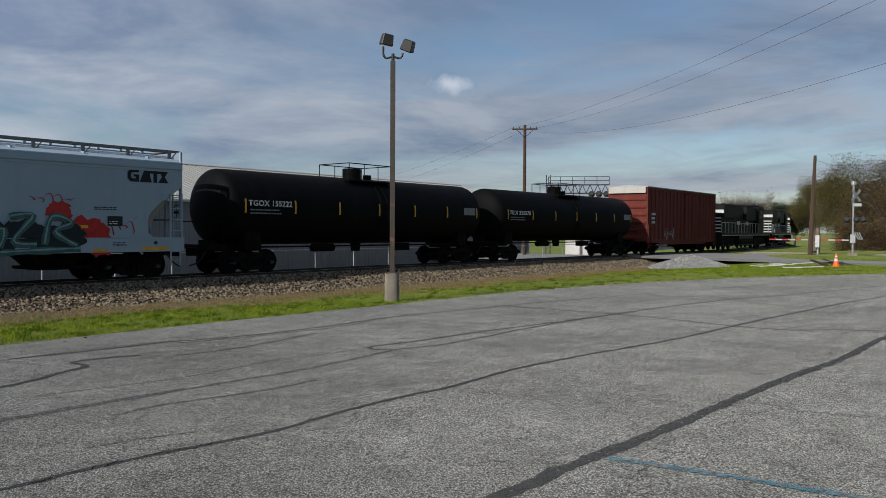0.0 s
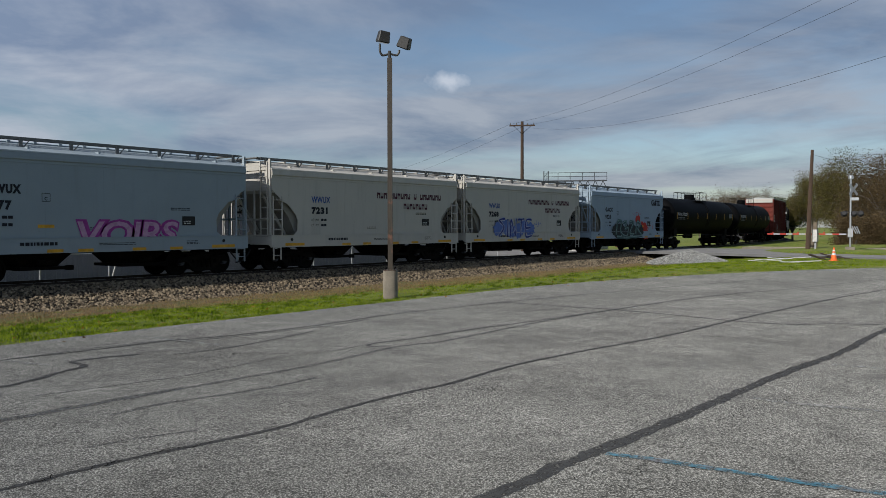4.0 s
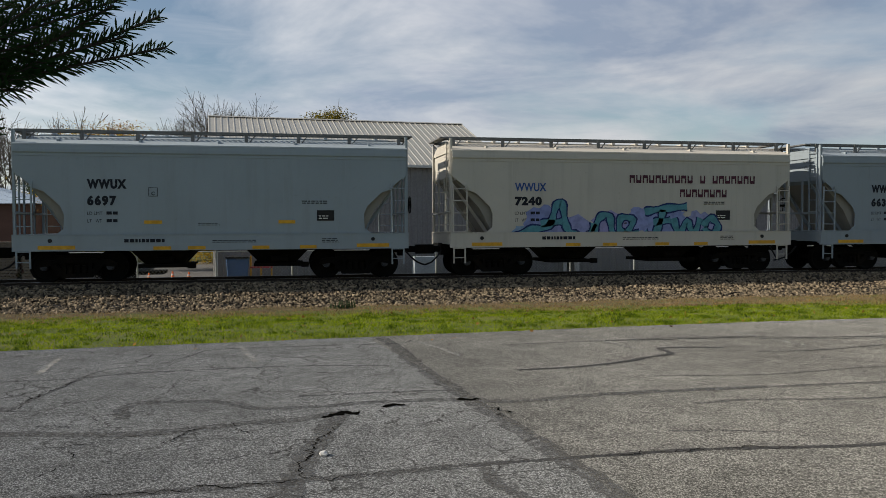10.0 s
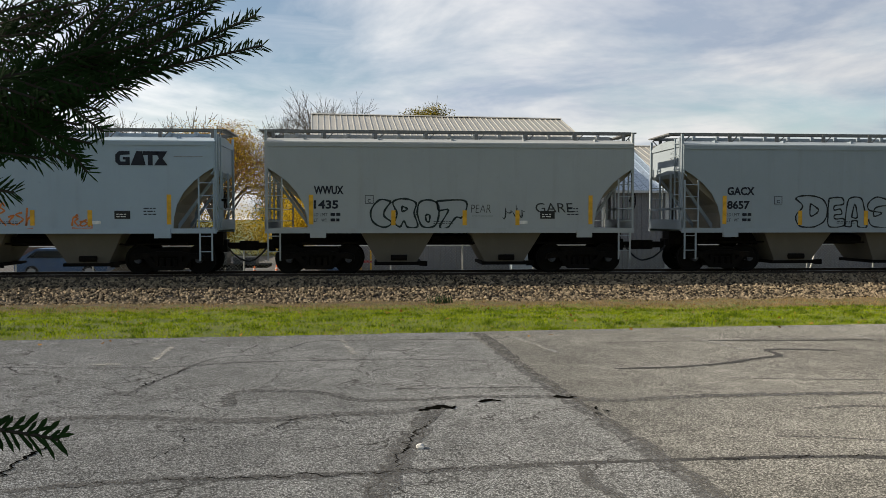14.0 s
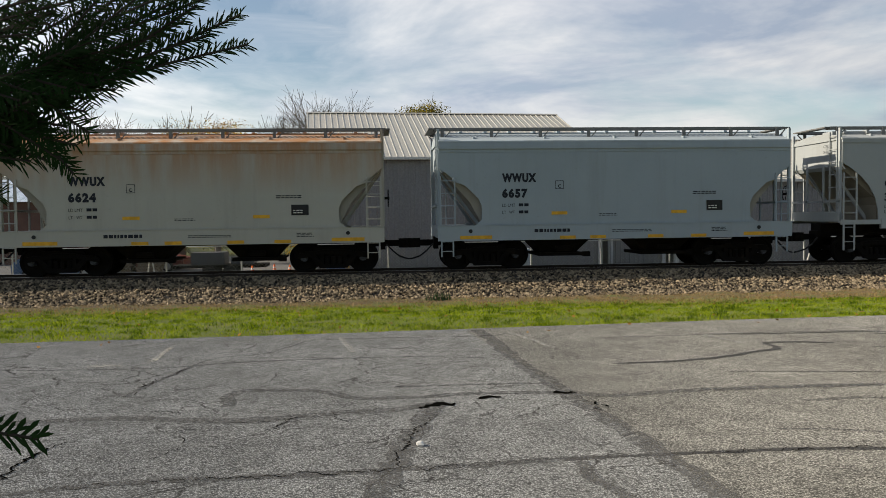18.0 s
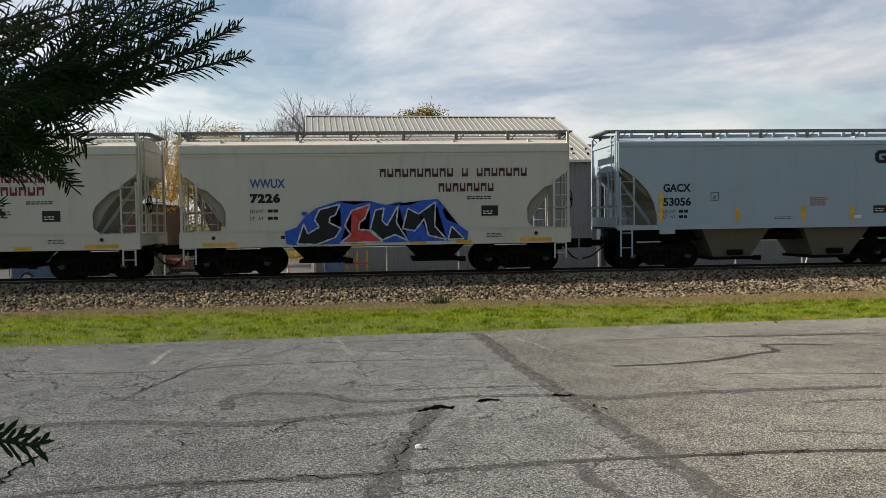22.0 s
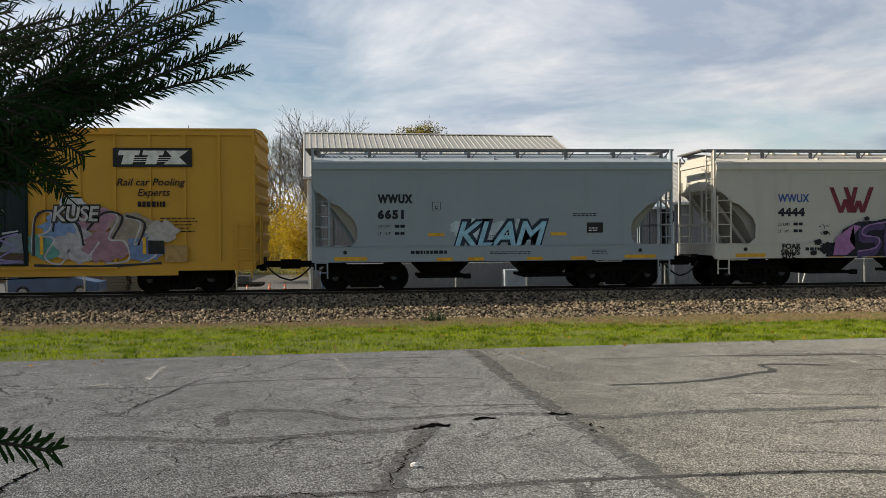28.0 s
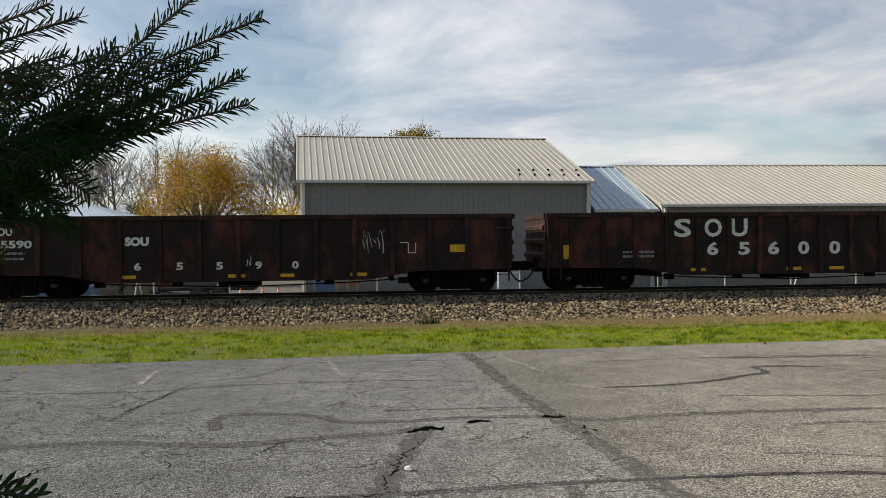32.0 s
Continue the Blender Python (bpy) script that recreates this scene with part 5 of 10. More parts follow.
    for s in (-1, 1):
        add_coupler(car, s * h, s * pitch / 2)
    if spec.get("brake", 1):
        brake_wheel(car, h + 0.2, -0.95, 2.3, M["steel_dark"])
    mark_hopper(car, spec, sill0, sill1, eave, Y)
    return car


def mark_hopper(car, spec, sill0, sill1, eave, Y):
    st, h = spec["style"], spec["half"]
    y = -Y - 0.008
    ys = -Y - 0.05
    dark = spec.get("ink", M["navy"])
    mark, number = spec["number"]
    if spec.get("company"):
        write(car, "reporting_mark", mark, -h + 2.05, 2.74, 0.36, M["blue_ink"], y, 0.010, 0, 1.05, 1.05)
        write(car, "car_number", number, -h + 2.05, 2.30, 0.34, dark, y, 0.022, 0, 1.15, 0.9)
        px = -h + 2.05
    elif st == "a":
        write(car, "reporting_mark", mark, -h + 1.95, 2.76, 0.34, dark, y, 0.022, 0, 1.2, 1.08)
        write(car, "car_number", number, -h + 1.95, 2.28, 0.34, dark, y, 0.022, 0, 1.25, 0.8 if len(number) == 4 else 1.1)
        px = -h + 1.95
    else:
        write(car, "reporting_mark", mark, -h + 1.43, 2.48, 0.34, dark, y, 0.012, 0, 1.0, 0.9)
        write(car, "car_number", number, -h + 1.43, 2.04, 0.34, dark, y, 0.012, 0, 1.0, 0.74 if len(number) == 4 else 0.9)
        px = -h + 1.43
        write(car, "load_limit", "LD", px, 1.80, 0.14, dark, y, 0, 0, 1, 0.13)
        write(car, "load_limit", "LMT", px + 0.18, 1.80, 0.14, dark, y, 0, 0, 1, 0.23)
        write(car, "light_weight", "LT", px, 1.63, 0.14, dark, y, 0, 0, 1, 0.12)
        write(car, "light_weight", "WT", px + 0.22, 1.63, 0.14, dark, y, 0, 0, 1, 0.17)
        bars(car, px + 0.5, 1.81, 0.36, 1, dark, 0.09, 0.17, y)
        bars(car, px + 0.5, 1.64, 0.33, 1, dark, 0.09, 0.17, y)
    if st == "a":
        write(car, "load_limit", "LD", px, 1.98, 0.14, dark, y, 0, 0, 1, 0.13)
        write(car, "load_limit", "LMT", px + 0.18, 1.98, 0.14, dark, y, 0, 0, 1, 0.23)
        write(car, "light_weight", "LT", px, 1.76, 0.14, dark, y, 0, 0, 1, 0.12)
        write(car, "light_weight", "WT", px + 0.22, 1.76, 0.14, dark, y, 0, 0, 1, 0.17)
        bars(car, px + 0.52, 1.99, 0.4, 1, dark, 0.09, 0.17, y)
        bars(car, px + 0.52, 1.77, 0.36, 1, dark, 0.09, 0.17, y)
    # small framed letter, stencil box, small print
    cx = px + (1.68 if st == "a" else 1.55)
    if not spec.get("company"):
        bm = bmesh.new()
        for a in ((0, 0.26, 0, 0.015), (0, 0.26, 0.245, 0.26), (0, 0.015, 0, 0.26), (0.245, 0.26, 0, 0.26)):
            box(bm, cx + a[0], cx + a[1], y - 0.002, y, 2.52 + a[2] + (0 if st == "a" else -0.34), 2.52 + a[3] + (0 if st == "a" else -0.34))
        part("stencil_frame", bm, dark, car)
        write(car, "stencil_letter", "C", cx + 0.08, 2.56 + (0 if st == "a" else -0.34), 0.14, dark, y, 0.004)
    bx = h - (2.75 if st == "a" else 2.95)
    plate(car, "stencil_panel", bx, bx + (0.52 if st == "a" else 0.46), 1.80 if st == "a" else 1.72, 2.12 if st == "a" else 1.96, M["black"], y)
    bars(car, bx + 0.06, 1.93 if st == "a" else 1.84, 0.36, 2, M["white_ink"], 0.03, 0.07, y - 0.006, 4)
    if spec.get("print", True):
        bars(car, bx - (0.45 if st == "a" else -0.85), 2.38 if st == "a" else 2.02, 0.9 if st == "a" else 0.42, 2 if st == "a" else 3, spec.get("print_ink", dark), 0.03, 0.06 if st == "a" else 0.09, y, 8)
        bars(car, -0.6, 1.72 if st == "a" else 1.62, 0.62, 2, dark, 0.02, 0.05, y, 9)
    if spec.get("red_print"):
        bars(car, spec["red_print"], 2.22, 0.62, 5, M["red_ink"], 0.03, 0.06, y, 5)
    # reflective strips
    if st == "a":
        for x in [-h + 0.62, -h + 3.75, -0.9, 0.95, 2.35, h - 1.55]:
            w = 1.0 if abs(x) > h - 2 else 0.5
            plate(car, "reflector", x, x + w, sill0 + (0.05 if w > 0.9 else 0.02), sill0 + (0.16 if w > 0.9 else 0.12), M["yellow"], ys)
        if not spec.get("company"):
            for x in (px + 1.55, h - 3.9):
                plate(car, "yellow_plate", x, x + 0.5, 1.72, 1.82, M["yellow"], y)
        bars(car, -h + 2.95, sill0 + 0.24, 1.25, 1, dark, 0.10, 0.1, ys, 12, "maker_lettering")
        bars(car, -0.2, sill0 + 0.27, 1.5, 2, dark, 0.022, 0.05, ys, 13)
        bars(car, h - 2.6, sill0 + 0.30, 0.55, 3, dark, 0.022, 0.05, ys, 14)
        for x in (-h + 0.95, h - 1.05):
            bm = bmesh.new()
            tube(bm, (x, ys - 0.02, sill0 + 0.30), (x, ys + 0.03, sill0 + 0.30), 0.06, 0.06, 10)
            part("jacking_socket", bm, M["black"], car)
    else:
        for x, z0, z1 in ((-h + 1.28, 1.55, 2.45), (-1.9, 1.52, 1.98), (0.3, 1.52, 1.98), (1.95, 1.52, 1.98), (h - 1.42, 1.55, 2.45)):
            if spec.get("strips", True):
                plate(car, "reflector", x, x + 0.13, z0, z1, M["yellow"], y)
        plate(car, "white_plate", h - 3.6, h - 3.35, 1.56, 1.66, M["white_ink"], y)
    # company lettering and emblems
    c = spec.get("company")
    if c == "railroad":
        block_word(car, "WINCHESTER & WESTERN", 0.05, 3.02, 0.26, 4.6, M["dark_maroon"], y)
        block_word(car, "RAILROAD", 1.85, 2.56, 0.26, 1.75, M["dark_maroon"], y)
    elif c == "emblem":
        emblem(car, "twin_w", -h + 3.85, 2.35, 0.86, M["maroon"], y)
        block_word(car, "WINCHESTER &", 0.95, 2.96, 0.26, 2.85, M["maroon"], y)
        block_word(car, "WESTERN", 1.5, 2.58, 0.26, 1.8, M["maroon"], y)
        bars(car, 1.05, 2.35, 1.25, 6, dark, 0.03, 0.085, y, 15)
    if spec.get("owner_block"):
        emblem(car, "blocks", h - 2.9 if st == "b" else h - 2.05, 3.32 if st == "b" else 3.28, 0.42, dark, y)
        if st == "b":
            plate(car, "thin_line", h - 1.2, h - 0.35, 3.58, 3.60, M["grey_ink"], y)
    # number on the end that faces the sun
    for k, (txt, z) in enumerate(((mark, 3.86), (number, 3.68))):
        me = write(car, "end_number", txt, 0, 0, 0.13, dark)
        me.matrix_basis = pose(-h - 0.06, -0.55, z - 0.05, 0, 0, -90)
    for g in spec.get("graffiti", ()):
        g(car, y)


# ---------- tank cars, boxcars, gondolas, locomotives ----------
def tank_car(spec):
    car = thing("tank_car", spec["label"], "tank car", group="freight cars of the train")
    P, R, zc = spec["pitch"] / 2, 1.48, 2.58
    h = P - 0.62
    def shell(bm):
        n, prof = 40, []
        for i in range(9):
            a = math.pi / 2 * i / 8
            prof.append((-h + 0.62 * (1 - math.cos(a)), R * (math.sin(a) if i else 0.02)))
        prof += [(x, R) for x in (-h * 0.45, -h * 0.44, 0, h * 0.44, h * 0.45)]
        prof += [(-x, r) for x, r in reversed(prof[:9])]
        rings = [[bm.verts.new((x, r * math.sin(2 * math.pi * k / n), zc + r * math.cos(2 * math.pi * k / n))) for k in range(n)] for x, r in prof]
        for a, b in zip(rings, rings[1:]):
            for k in range(n):
                bm.faces.new((a[k], a[(k + 1) % n], b[(k + 1) % n], b[k]))
        bmesh.ops.recalc_face_normals(bm, faces=bm.faces[:])
    part("tank", shared(("tank", h), M["tank"], shell, True), None, car)
    def bands(bm):
        n = 40
        for x in [-h * 0.78, -h * 0.52, -h * 0.26, h * 0.26, h * 0.52, h * 0.78]:
            A = [[bm.verts.new((xx, (R + 0.012) * math.sin(2 * math.pi * k / n), zc + (R + 0.012) * math.cos(2 * math.pi * k / n))) for k in range(n)] for xx in (x - 0.035, x + 0.035)]
            for k in range(n):
                bm.faces.new((A[0][k], A[0][(k + 1) % n], A[1][(k + 1) % n], A[1][k]))
        bmesh.ops.recalc_face_normals(bm, faces=bm.faces[:])
    q_ = bmesh.new()
    bands(q_)
    q_.verts.index_update()
    pieces("jacket_band", q_, M["tank"], car)
    def dome(bm):
        tube(bm, (-0.25, 0, zc + R - 0.1), (-0.25, 0, zc + R + 0.38), 0.42, 0.42, 20)
        tube(bm, (-0.25, 0, zc + R + 0.38), (-0.25, 0, zc + R + 0.44), 0.45, 0.40, 20)
        tube(bm, (0.75, 0, zc + R - 0.1), (0.75, 0, zc + R + 0.2), 0.2, 0.2, 12)
    part("dome", shared("dome", M["tank"], dome), None, car, "valve housing with a domed lid")
    def rails(bm):
        z = zc + R - 0.02
        for y in (-0.95, 0.95):
            pipe(bm, [(-1.35, y, z - 0.3), (-1.35, y, z + 0.62), (1.35, y, z + 0.62), (1.35, y, z - 0.3)], 0.022)
            pipe(bm, [(-0.4, y, z - 0.3), (-0.4, y, z + 0.62)], 0.02)
            pipe(bm, [(0.5, y, z - 0.3), (0.5, y, z + 0.62)], 0.02)
        for x in (-1.35, 1.35):
            pipe(bm, [(x, -0.95, z + 0.62), (x, 0.95, z + 0.62)], 0.02)
        box(bm, -1.4, 1.4, -1.0, -0.62, z - 0.16, z - 0.12)
        box(bm, -1.4, 1.4, 0.62, 1.0, z - 0.16, z - 0.12)
        for y in (-1, 1):
            pts = [(0.1, y * (R + 0.06) * math.sin(a), zc + (R + 0.06) * math.cos(a)) for a in [0.75 + 0.2 * k for k in range(8)]]
            pipe(bm, pts, 0.016)
            pipe(bm, [(p[0] + 0.42, p[1], p[2]) for p in pts], 0.016)
            for p in pts:
                tube(bm, p, (p[0] + 0.42, p[1], p[2]), 0.012, 0.012, 5)
    part("dome_railing", shared("domerail", M["steel_dark"], rails), None, car, "dark pipe railing round the dome")
    def frame_(bm):
        for s in (-1, 1):
            box(bm, s * h - (2.6 if s > 0 else -0.02), s * h + (0.02 if s > 0 else 2.6), -0.28, 0.28, 0.85, 1.3)
            prism(bm, [(s * (h - 1.9), 0.95), (s * (h - 1.2), 0.95), (s * (h - 1.2), 1.9), (s * (h - 1.9), 1.9)], -1.1, 1.1)
            box(bm, min(s * (h + 0.02), s * (h - 0.16)), max(s * (h + 0.02), s * (h - 0.16)), -1.35, 1.35, 0.95, 1.12)
            pipe(bm, [(s * h, -1.35, 1.12), (s * h, -1.35, 2.0), (s * h, 1.35, 2.0), (s * h, 1.35, 1.12)], 0.02)
            pipe(bm, [(s * h, -1.4, 0.95), (s * h, -1.4, 0.4), (s * (h - 0.42), -1.4, 0.4), (s * (h - 0.42), -1.4, 0.95)], 0.018)
        pipe(bm, [(-h + 2, -0.9, 1.02), (h - 2, -0.9, 1.02)], 0.035)
        tube(bm, (0, 0, 0.75), (0, 0, 1.3), 0.2, 0.26, 12)
        box(bm, 2.0, 3.0, -0.7, -0.3, 0.75, 1.1)
        tube(bm, (-3.2, -0.6, 0.95), (-2.0, -0.6, 0.95), 0.17, 0.17, 10)
    part("underframe", shared(("tankframe", h), M["steel_dark"], frame_), None, car)
    def strips(bm):
        for i in range(7):
            x = -h + 0.85 + (2 * h - 1.7) * i / 6
            for k in range(4):
                a0, a1 = -1.57 - 0.16 + 0.09 * k, -1.57 - 0.16 + 0.09 * (k + 1)
                q = [(x, a0), (x + 0.09, a0), (x + 0.09, a1), (x, a1)]
                bm.faces.new([bm.verts.new((xx, (R + 0.016) * math.sin(a), zc + (R + 0.016) * math.cos(a))) for xx, a in q])
    part("reflector", shared(("tstrips", h), M["yellow"], strips), None, car, "short yellow reflective strips")
    mk, num = spec["number"]
    ym = -R - 0.01
    write(car, "reporting_mark", mk + " " + num, -h + 1.02, 2.62, 0.30, M["white_ink"], ym - 0.008, 0.008, 0, 1.05, 2.15)
    bars(car, -h + 1.1, 2.44, 1.7, 2, M["grey_ink"], 0.05, 0.13, ym - 0.01, 3)
    plate(car, "placard", h - 1.9, h - 0.95, 2.5, 2.86, M["grey_ink"], ym + 0.0)
    for x in (-h + 1.6, h - 1.6):
        add_truck(car, x)
    for s in (-1, 1):
        add_coupler(car, s * h, s * P)
    return car


def boxcar(spec):
    """A ribbed boxcar with sliding doors."""
    h, top, sill = spec["half"], spec["top"], spec["sill"]
    car = thing("boxcar", spec["label"], "boxcar", group="freight cars of the train")
    Y, body = 1.5, spec["paint"]
    def shell(bm):
        box(bm, -h, h, -Y, Y, sill + 0.14, top - 0.12)

    def end_ribs(bm):
        for sx in (-1, 1):
            n = 7
            for i in range(n):
                z = sill + 0.4 + (top - sill - 0.8) * i / (n - 1)
                prism(bm, [(sx * h, z - 0.16), (sx * (h + 0.07), z - 0.07), (sx * (h + 0.07), z + 0.07), (sx * h, z + 0.16)], -Y + 0.06, Y - 0.06)
    part("body", shared(("boxbody", h), body, shell), None, car)
    q_ = bmesh.new()
    end_ribs(q_)
    q_.verts.index_update()
    pieces("end_rib", q_, body, car)
    d0, d1 = spec["doors"]
    def ribs(bm):
        for sy in (-1, 1):
            x = -h + 0.06
            step = spec["rib"]
            n = int((2 * h) / step)
            for i in range(n + 1):
                x = -h + 0.05 + (2 * h - 0.1) * i / n
                if d0 - 0.15 < x < d1 + 0.15:
                    continue
                box(bm, x - 0.045, x + 0.045, sy * Y - 0.05, sy * Y + 0.05, sill + 0.3, top - 0.28)
            box(bm, -h, h, sy * Y - 0.055, sy * Y + 0.055, top - 0.28, top - 0.12)
            box(bm, -h, h, sy * Y - 0.05, sy * Y + 0.05, sill + 0.02, sill + 0.3)
            box(bm, -h + 2.3, h - 2.3, sy * Y - 0.04, sy * Y + 0.04, sill - 0.12, sill + 0.04)
    q_ = bmesh.new()
    ribs(q_)
    q_.verts.index_update()
    pieces("side_post", q_, body, car, "pressed side post or rail")
    def roof(bm):
        prism(bm, [(-Y - 0.07, top - 0.13), (-Y - 0.07, top - 0.07), (0, top + 0.05), (Y + 0.07, top - 0.07), (Y + 0.07, top - 0.13)], -h - 0.03, h + 0.03, "x")
        for i in range(15):
            x = -h + 2 * h * (i + 0.5) / 15
            box(bm, x - 0.04, x + 0.04, -0.5, 0.5, top - 0.06, top + 0.05)
    part("roof", shared(("boxroof", h), spec.get("roof", M["galv"]), roof), None, car)
    def door(bm):
        w = (d1 - d0) / spec["leaves"]
        box(bm, 0.01, w - 0.01, -0.05, 0.0, sill + 0.2, top - 0.32)
        for i in range(5):
            x = 0.08 + (w - 0.16) * i / 4
            box(bm, x - 0.025, x + 0.025, -0.085, -0.05, sill + 0.25, top - 0.36)
        for z in (sill + 1.35, sill + 2.75):
            box(bm, 0.03, w - 0.03, -0.075, -0.05, z, z + 0.08)
        tube(bm, (w * 0.5, -0.1, sill + 0.3), (w * 0.5, -0.1, top - 0.4), 0.025, 0.025, 6)
    for i in range(spec["leaves"]):
        part("door", shared(("boxdoor", h), spec["door"], door), None, car, spec["door_label"], m=pose(d0 + i * (d1 - d0) / spec["leaves"], -Y - 0.03, 0))
    def rails(bm):
        for z in (sill + 0.1, top - 0.27):
            box(bm, d0 - (d1 - d0) * 0.15, d1 + (d1 - d0) * 0.5, -Y - 0.12, -Y - 0.03, z, z + 0.05)
    part("door_track", shared(("boxtrack", h), body, rails), None, car)
    def under(bm):
        box(bm, -h - 0.1, h + 0.1, -0.3, 0.3, 0.72, 1.1)
        for i in range(7):
            x = -h * 0.75 + 1.5 * h * i / 6
            box(bm, x - 0.06, x + 0.06, -1.45, 1.45, sill - 0.05, sill + 0.16)
        tube(bm, (-1.2, -0.8, 0.72), (0.3, -0.8, 0.72), 0.2, 0.2, 10)
        pipe(bm, [(-h + 2.6, -1.0, 0.66), (-0.5, -0.95, 0.55), (h - 2.6, -1.0, 0.66)], 0.022)
        pipe(bm, [(-h + 2.6, -1.1, 0.62), (1.5, -1.05, 0.5), (h - 2.6, -1.1, 0.7)], 0.018)
    part("underframe", shared(("boxunder", h), M["steel_dark"], under), None, car)
    for x0 in (-h + 0.1, h - 0.55):
        add_ladder(car, x0, -Y - 0.09, 0.5, 2.2, spec["paint"], 0.44, rungs=5)
        add_ladder(car, -x0 - 0.44, Y + 0.09, 0.5, 2.2, spec["paint"], 0.44, rungs=5)
    for x in (-h - 0.12, h + 0.12):
        add_ladder(car, x, -1.35, 0.9, 2.4, spec["paint"], 0.42, "y")
    brake_wheel(car, -h - 0.2, 0.6, 2.4, M["steel_dark"])
    for x in (-h + spec["truck"], h - spec["truck"]):
        add_truck(car, x)
    for s in (-1, 1):
        add_coupler(car, s * h, s * spec["pitch"] / 2)
    return car


def gondola(spec):
    h, top = spec["half"], 2.50
    car = thing("gondola_car", spec["label"], "gondola", group="freight cars of the train")
    Y, body = 1.5, spec["paint"]
    low = [(-h, 0.78), (-h + 3.0, 0.74), (-h + 4.4, 0.50), (h - 4.4, 0.50), (h - 3.0, 0.74), (h, 0.78)]
    x0, step = spec["posts"]
    places = [-h + 0.1] + [x0 + step * i for i in range(-8, 16) if -h + 0.5 < x0 + step * i < h - 0.5] + [h - 0.1]
    for s in (0, 180):
        side = part("side", shared(("gside", h), body, lambda q: prism(q, low + [(h, top - 0.13), (-h, top - 0.13)], -Y - 0.02, -Y + 0.02)), None, car, "dark brown steel side", m=pose(0, 0, 0, 0, 0, s))
        part("top_chord", shared(("gchord", h), body, lambda q: box(q, -h, h, -Y - 0.09, -Y + 0.07, top - 0.13, top)), None, side)
        for x in places:
            zb = round(float(np.interp(x, [p[0] for p in low], [p[1] for p in low])), 2)
            def post(bm):
                box(bm, -0.07, 0.07, -Y - 0.105, -Y - 0.02, zb + 0.02, top - 0.13)
                bevel(bm, 0.01)
            part("side_post", shared(("gpost", zb), body, post), None, side, m=pose(x, 0, 0))
    def ends(bm):
        for sx in (-1, 1):
            box(bm, sx * h - 0.03, sx * h + 0.03, -Y, Y, 0.78, top - 0.05)
            for z in (1.15, 1.6, 2.05):
                prism(bm, [(sx * h, z - 0.14), (sx * (h + 0.10), z - 0.05), (sx * (h + 0.10), z + 0.05), (sx * h, z + 0.14)], -Y + 0.05, Y - 0.05)
            box(bm, sx * h - 0.06, sx * h + 0.12, -Y, Y, top - 0.16, top)
        box(bm, -h, h, -Y, Y, 0.82, 0.9)
    part("end", shared(("gend", h), spec.get("end", body), ends), None, car, "ribbed steel ends and floor")
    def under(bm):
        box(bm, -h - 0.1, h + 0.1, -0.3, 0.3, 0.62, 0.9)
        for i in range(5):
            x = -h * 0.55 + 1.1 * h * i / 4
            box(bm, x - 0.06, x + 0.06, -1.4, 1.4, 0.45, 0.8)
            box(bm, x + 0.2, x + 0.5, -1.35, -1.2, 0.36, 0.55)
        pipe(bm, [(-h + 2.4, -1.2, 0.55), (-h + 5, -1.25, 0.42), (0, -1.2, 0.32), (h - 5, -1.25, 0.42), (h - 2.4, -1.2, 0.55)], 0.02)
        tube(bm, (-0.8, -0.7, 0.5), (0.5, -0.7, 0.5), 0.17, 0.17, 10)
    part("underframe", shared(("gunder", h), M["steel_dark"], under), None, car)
    y = -Y - 0.112
    for x in (-h + 0.05, h - 0.5):
        add_ladder(car, x, y - 0.02, 0.4, 2.2, body, 0.4, rungs=5)
    for x in (-h + 4.7, -h + 7.9, h - 7.2, h - 5.0):
        plate(car, "reflector", x, x + 0.5, 0.62, 0.72, M["yellow"], -Y - 0.03)
    for x0, x1, z0, z1 in spec["patches"]:
        plate(car, "reflector", x0, x1, z0, z1, M["yellow"], -Y - 0.025)
    for w in spec["words"]:
        write(car, "reporting_mark" if w[0].isalpha() else "car_number", w[0], w[1], w[2], w[3], M[w[5]], -Y - 0.026, 0.02 if w[3] > 0.3 else 0.01, 0, 1.0, w[4])
    for b in spec.get("bars", ()):
        bars(car, *b)
    for x in (-h + 1.75, h - 1.75):
        add_truck(car, x)
    for s in (-1, 1):
        add_coupler(car, s * h, s * spec["pitch"] / 2, 0.82)
    for g in spec.get("graffiti", ()):
        g(car, -Y - 0.03)
    return car


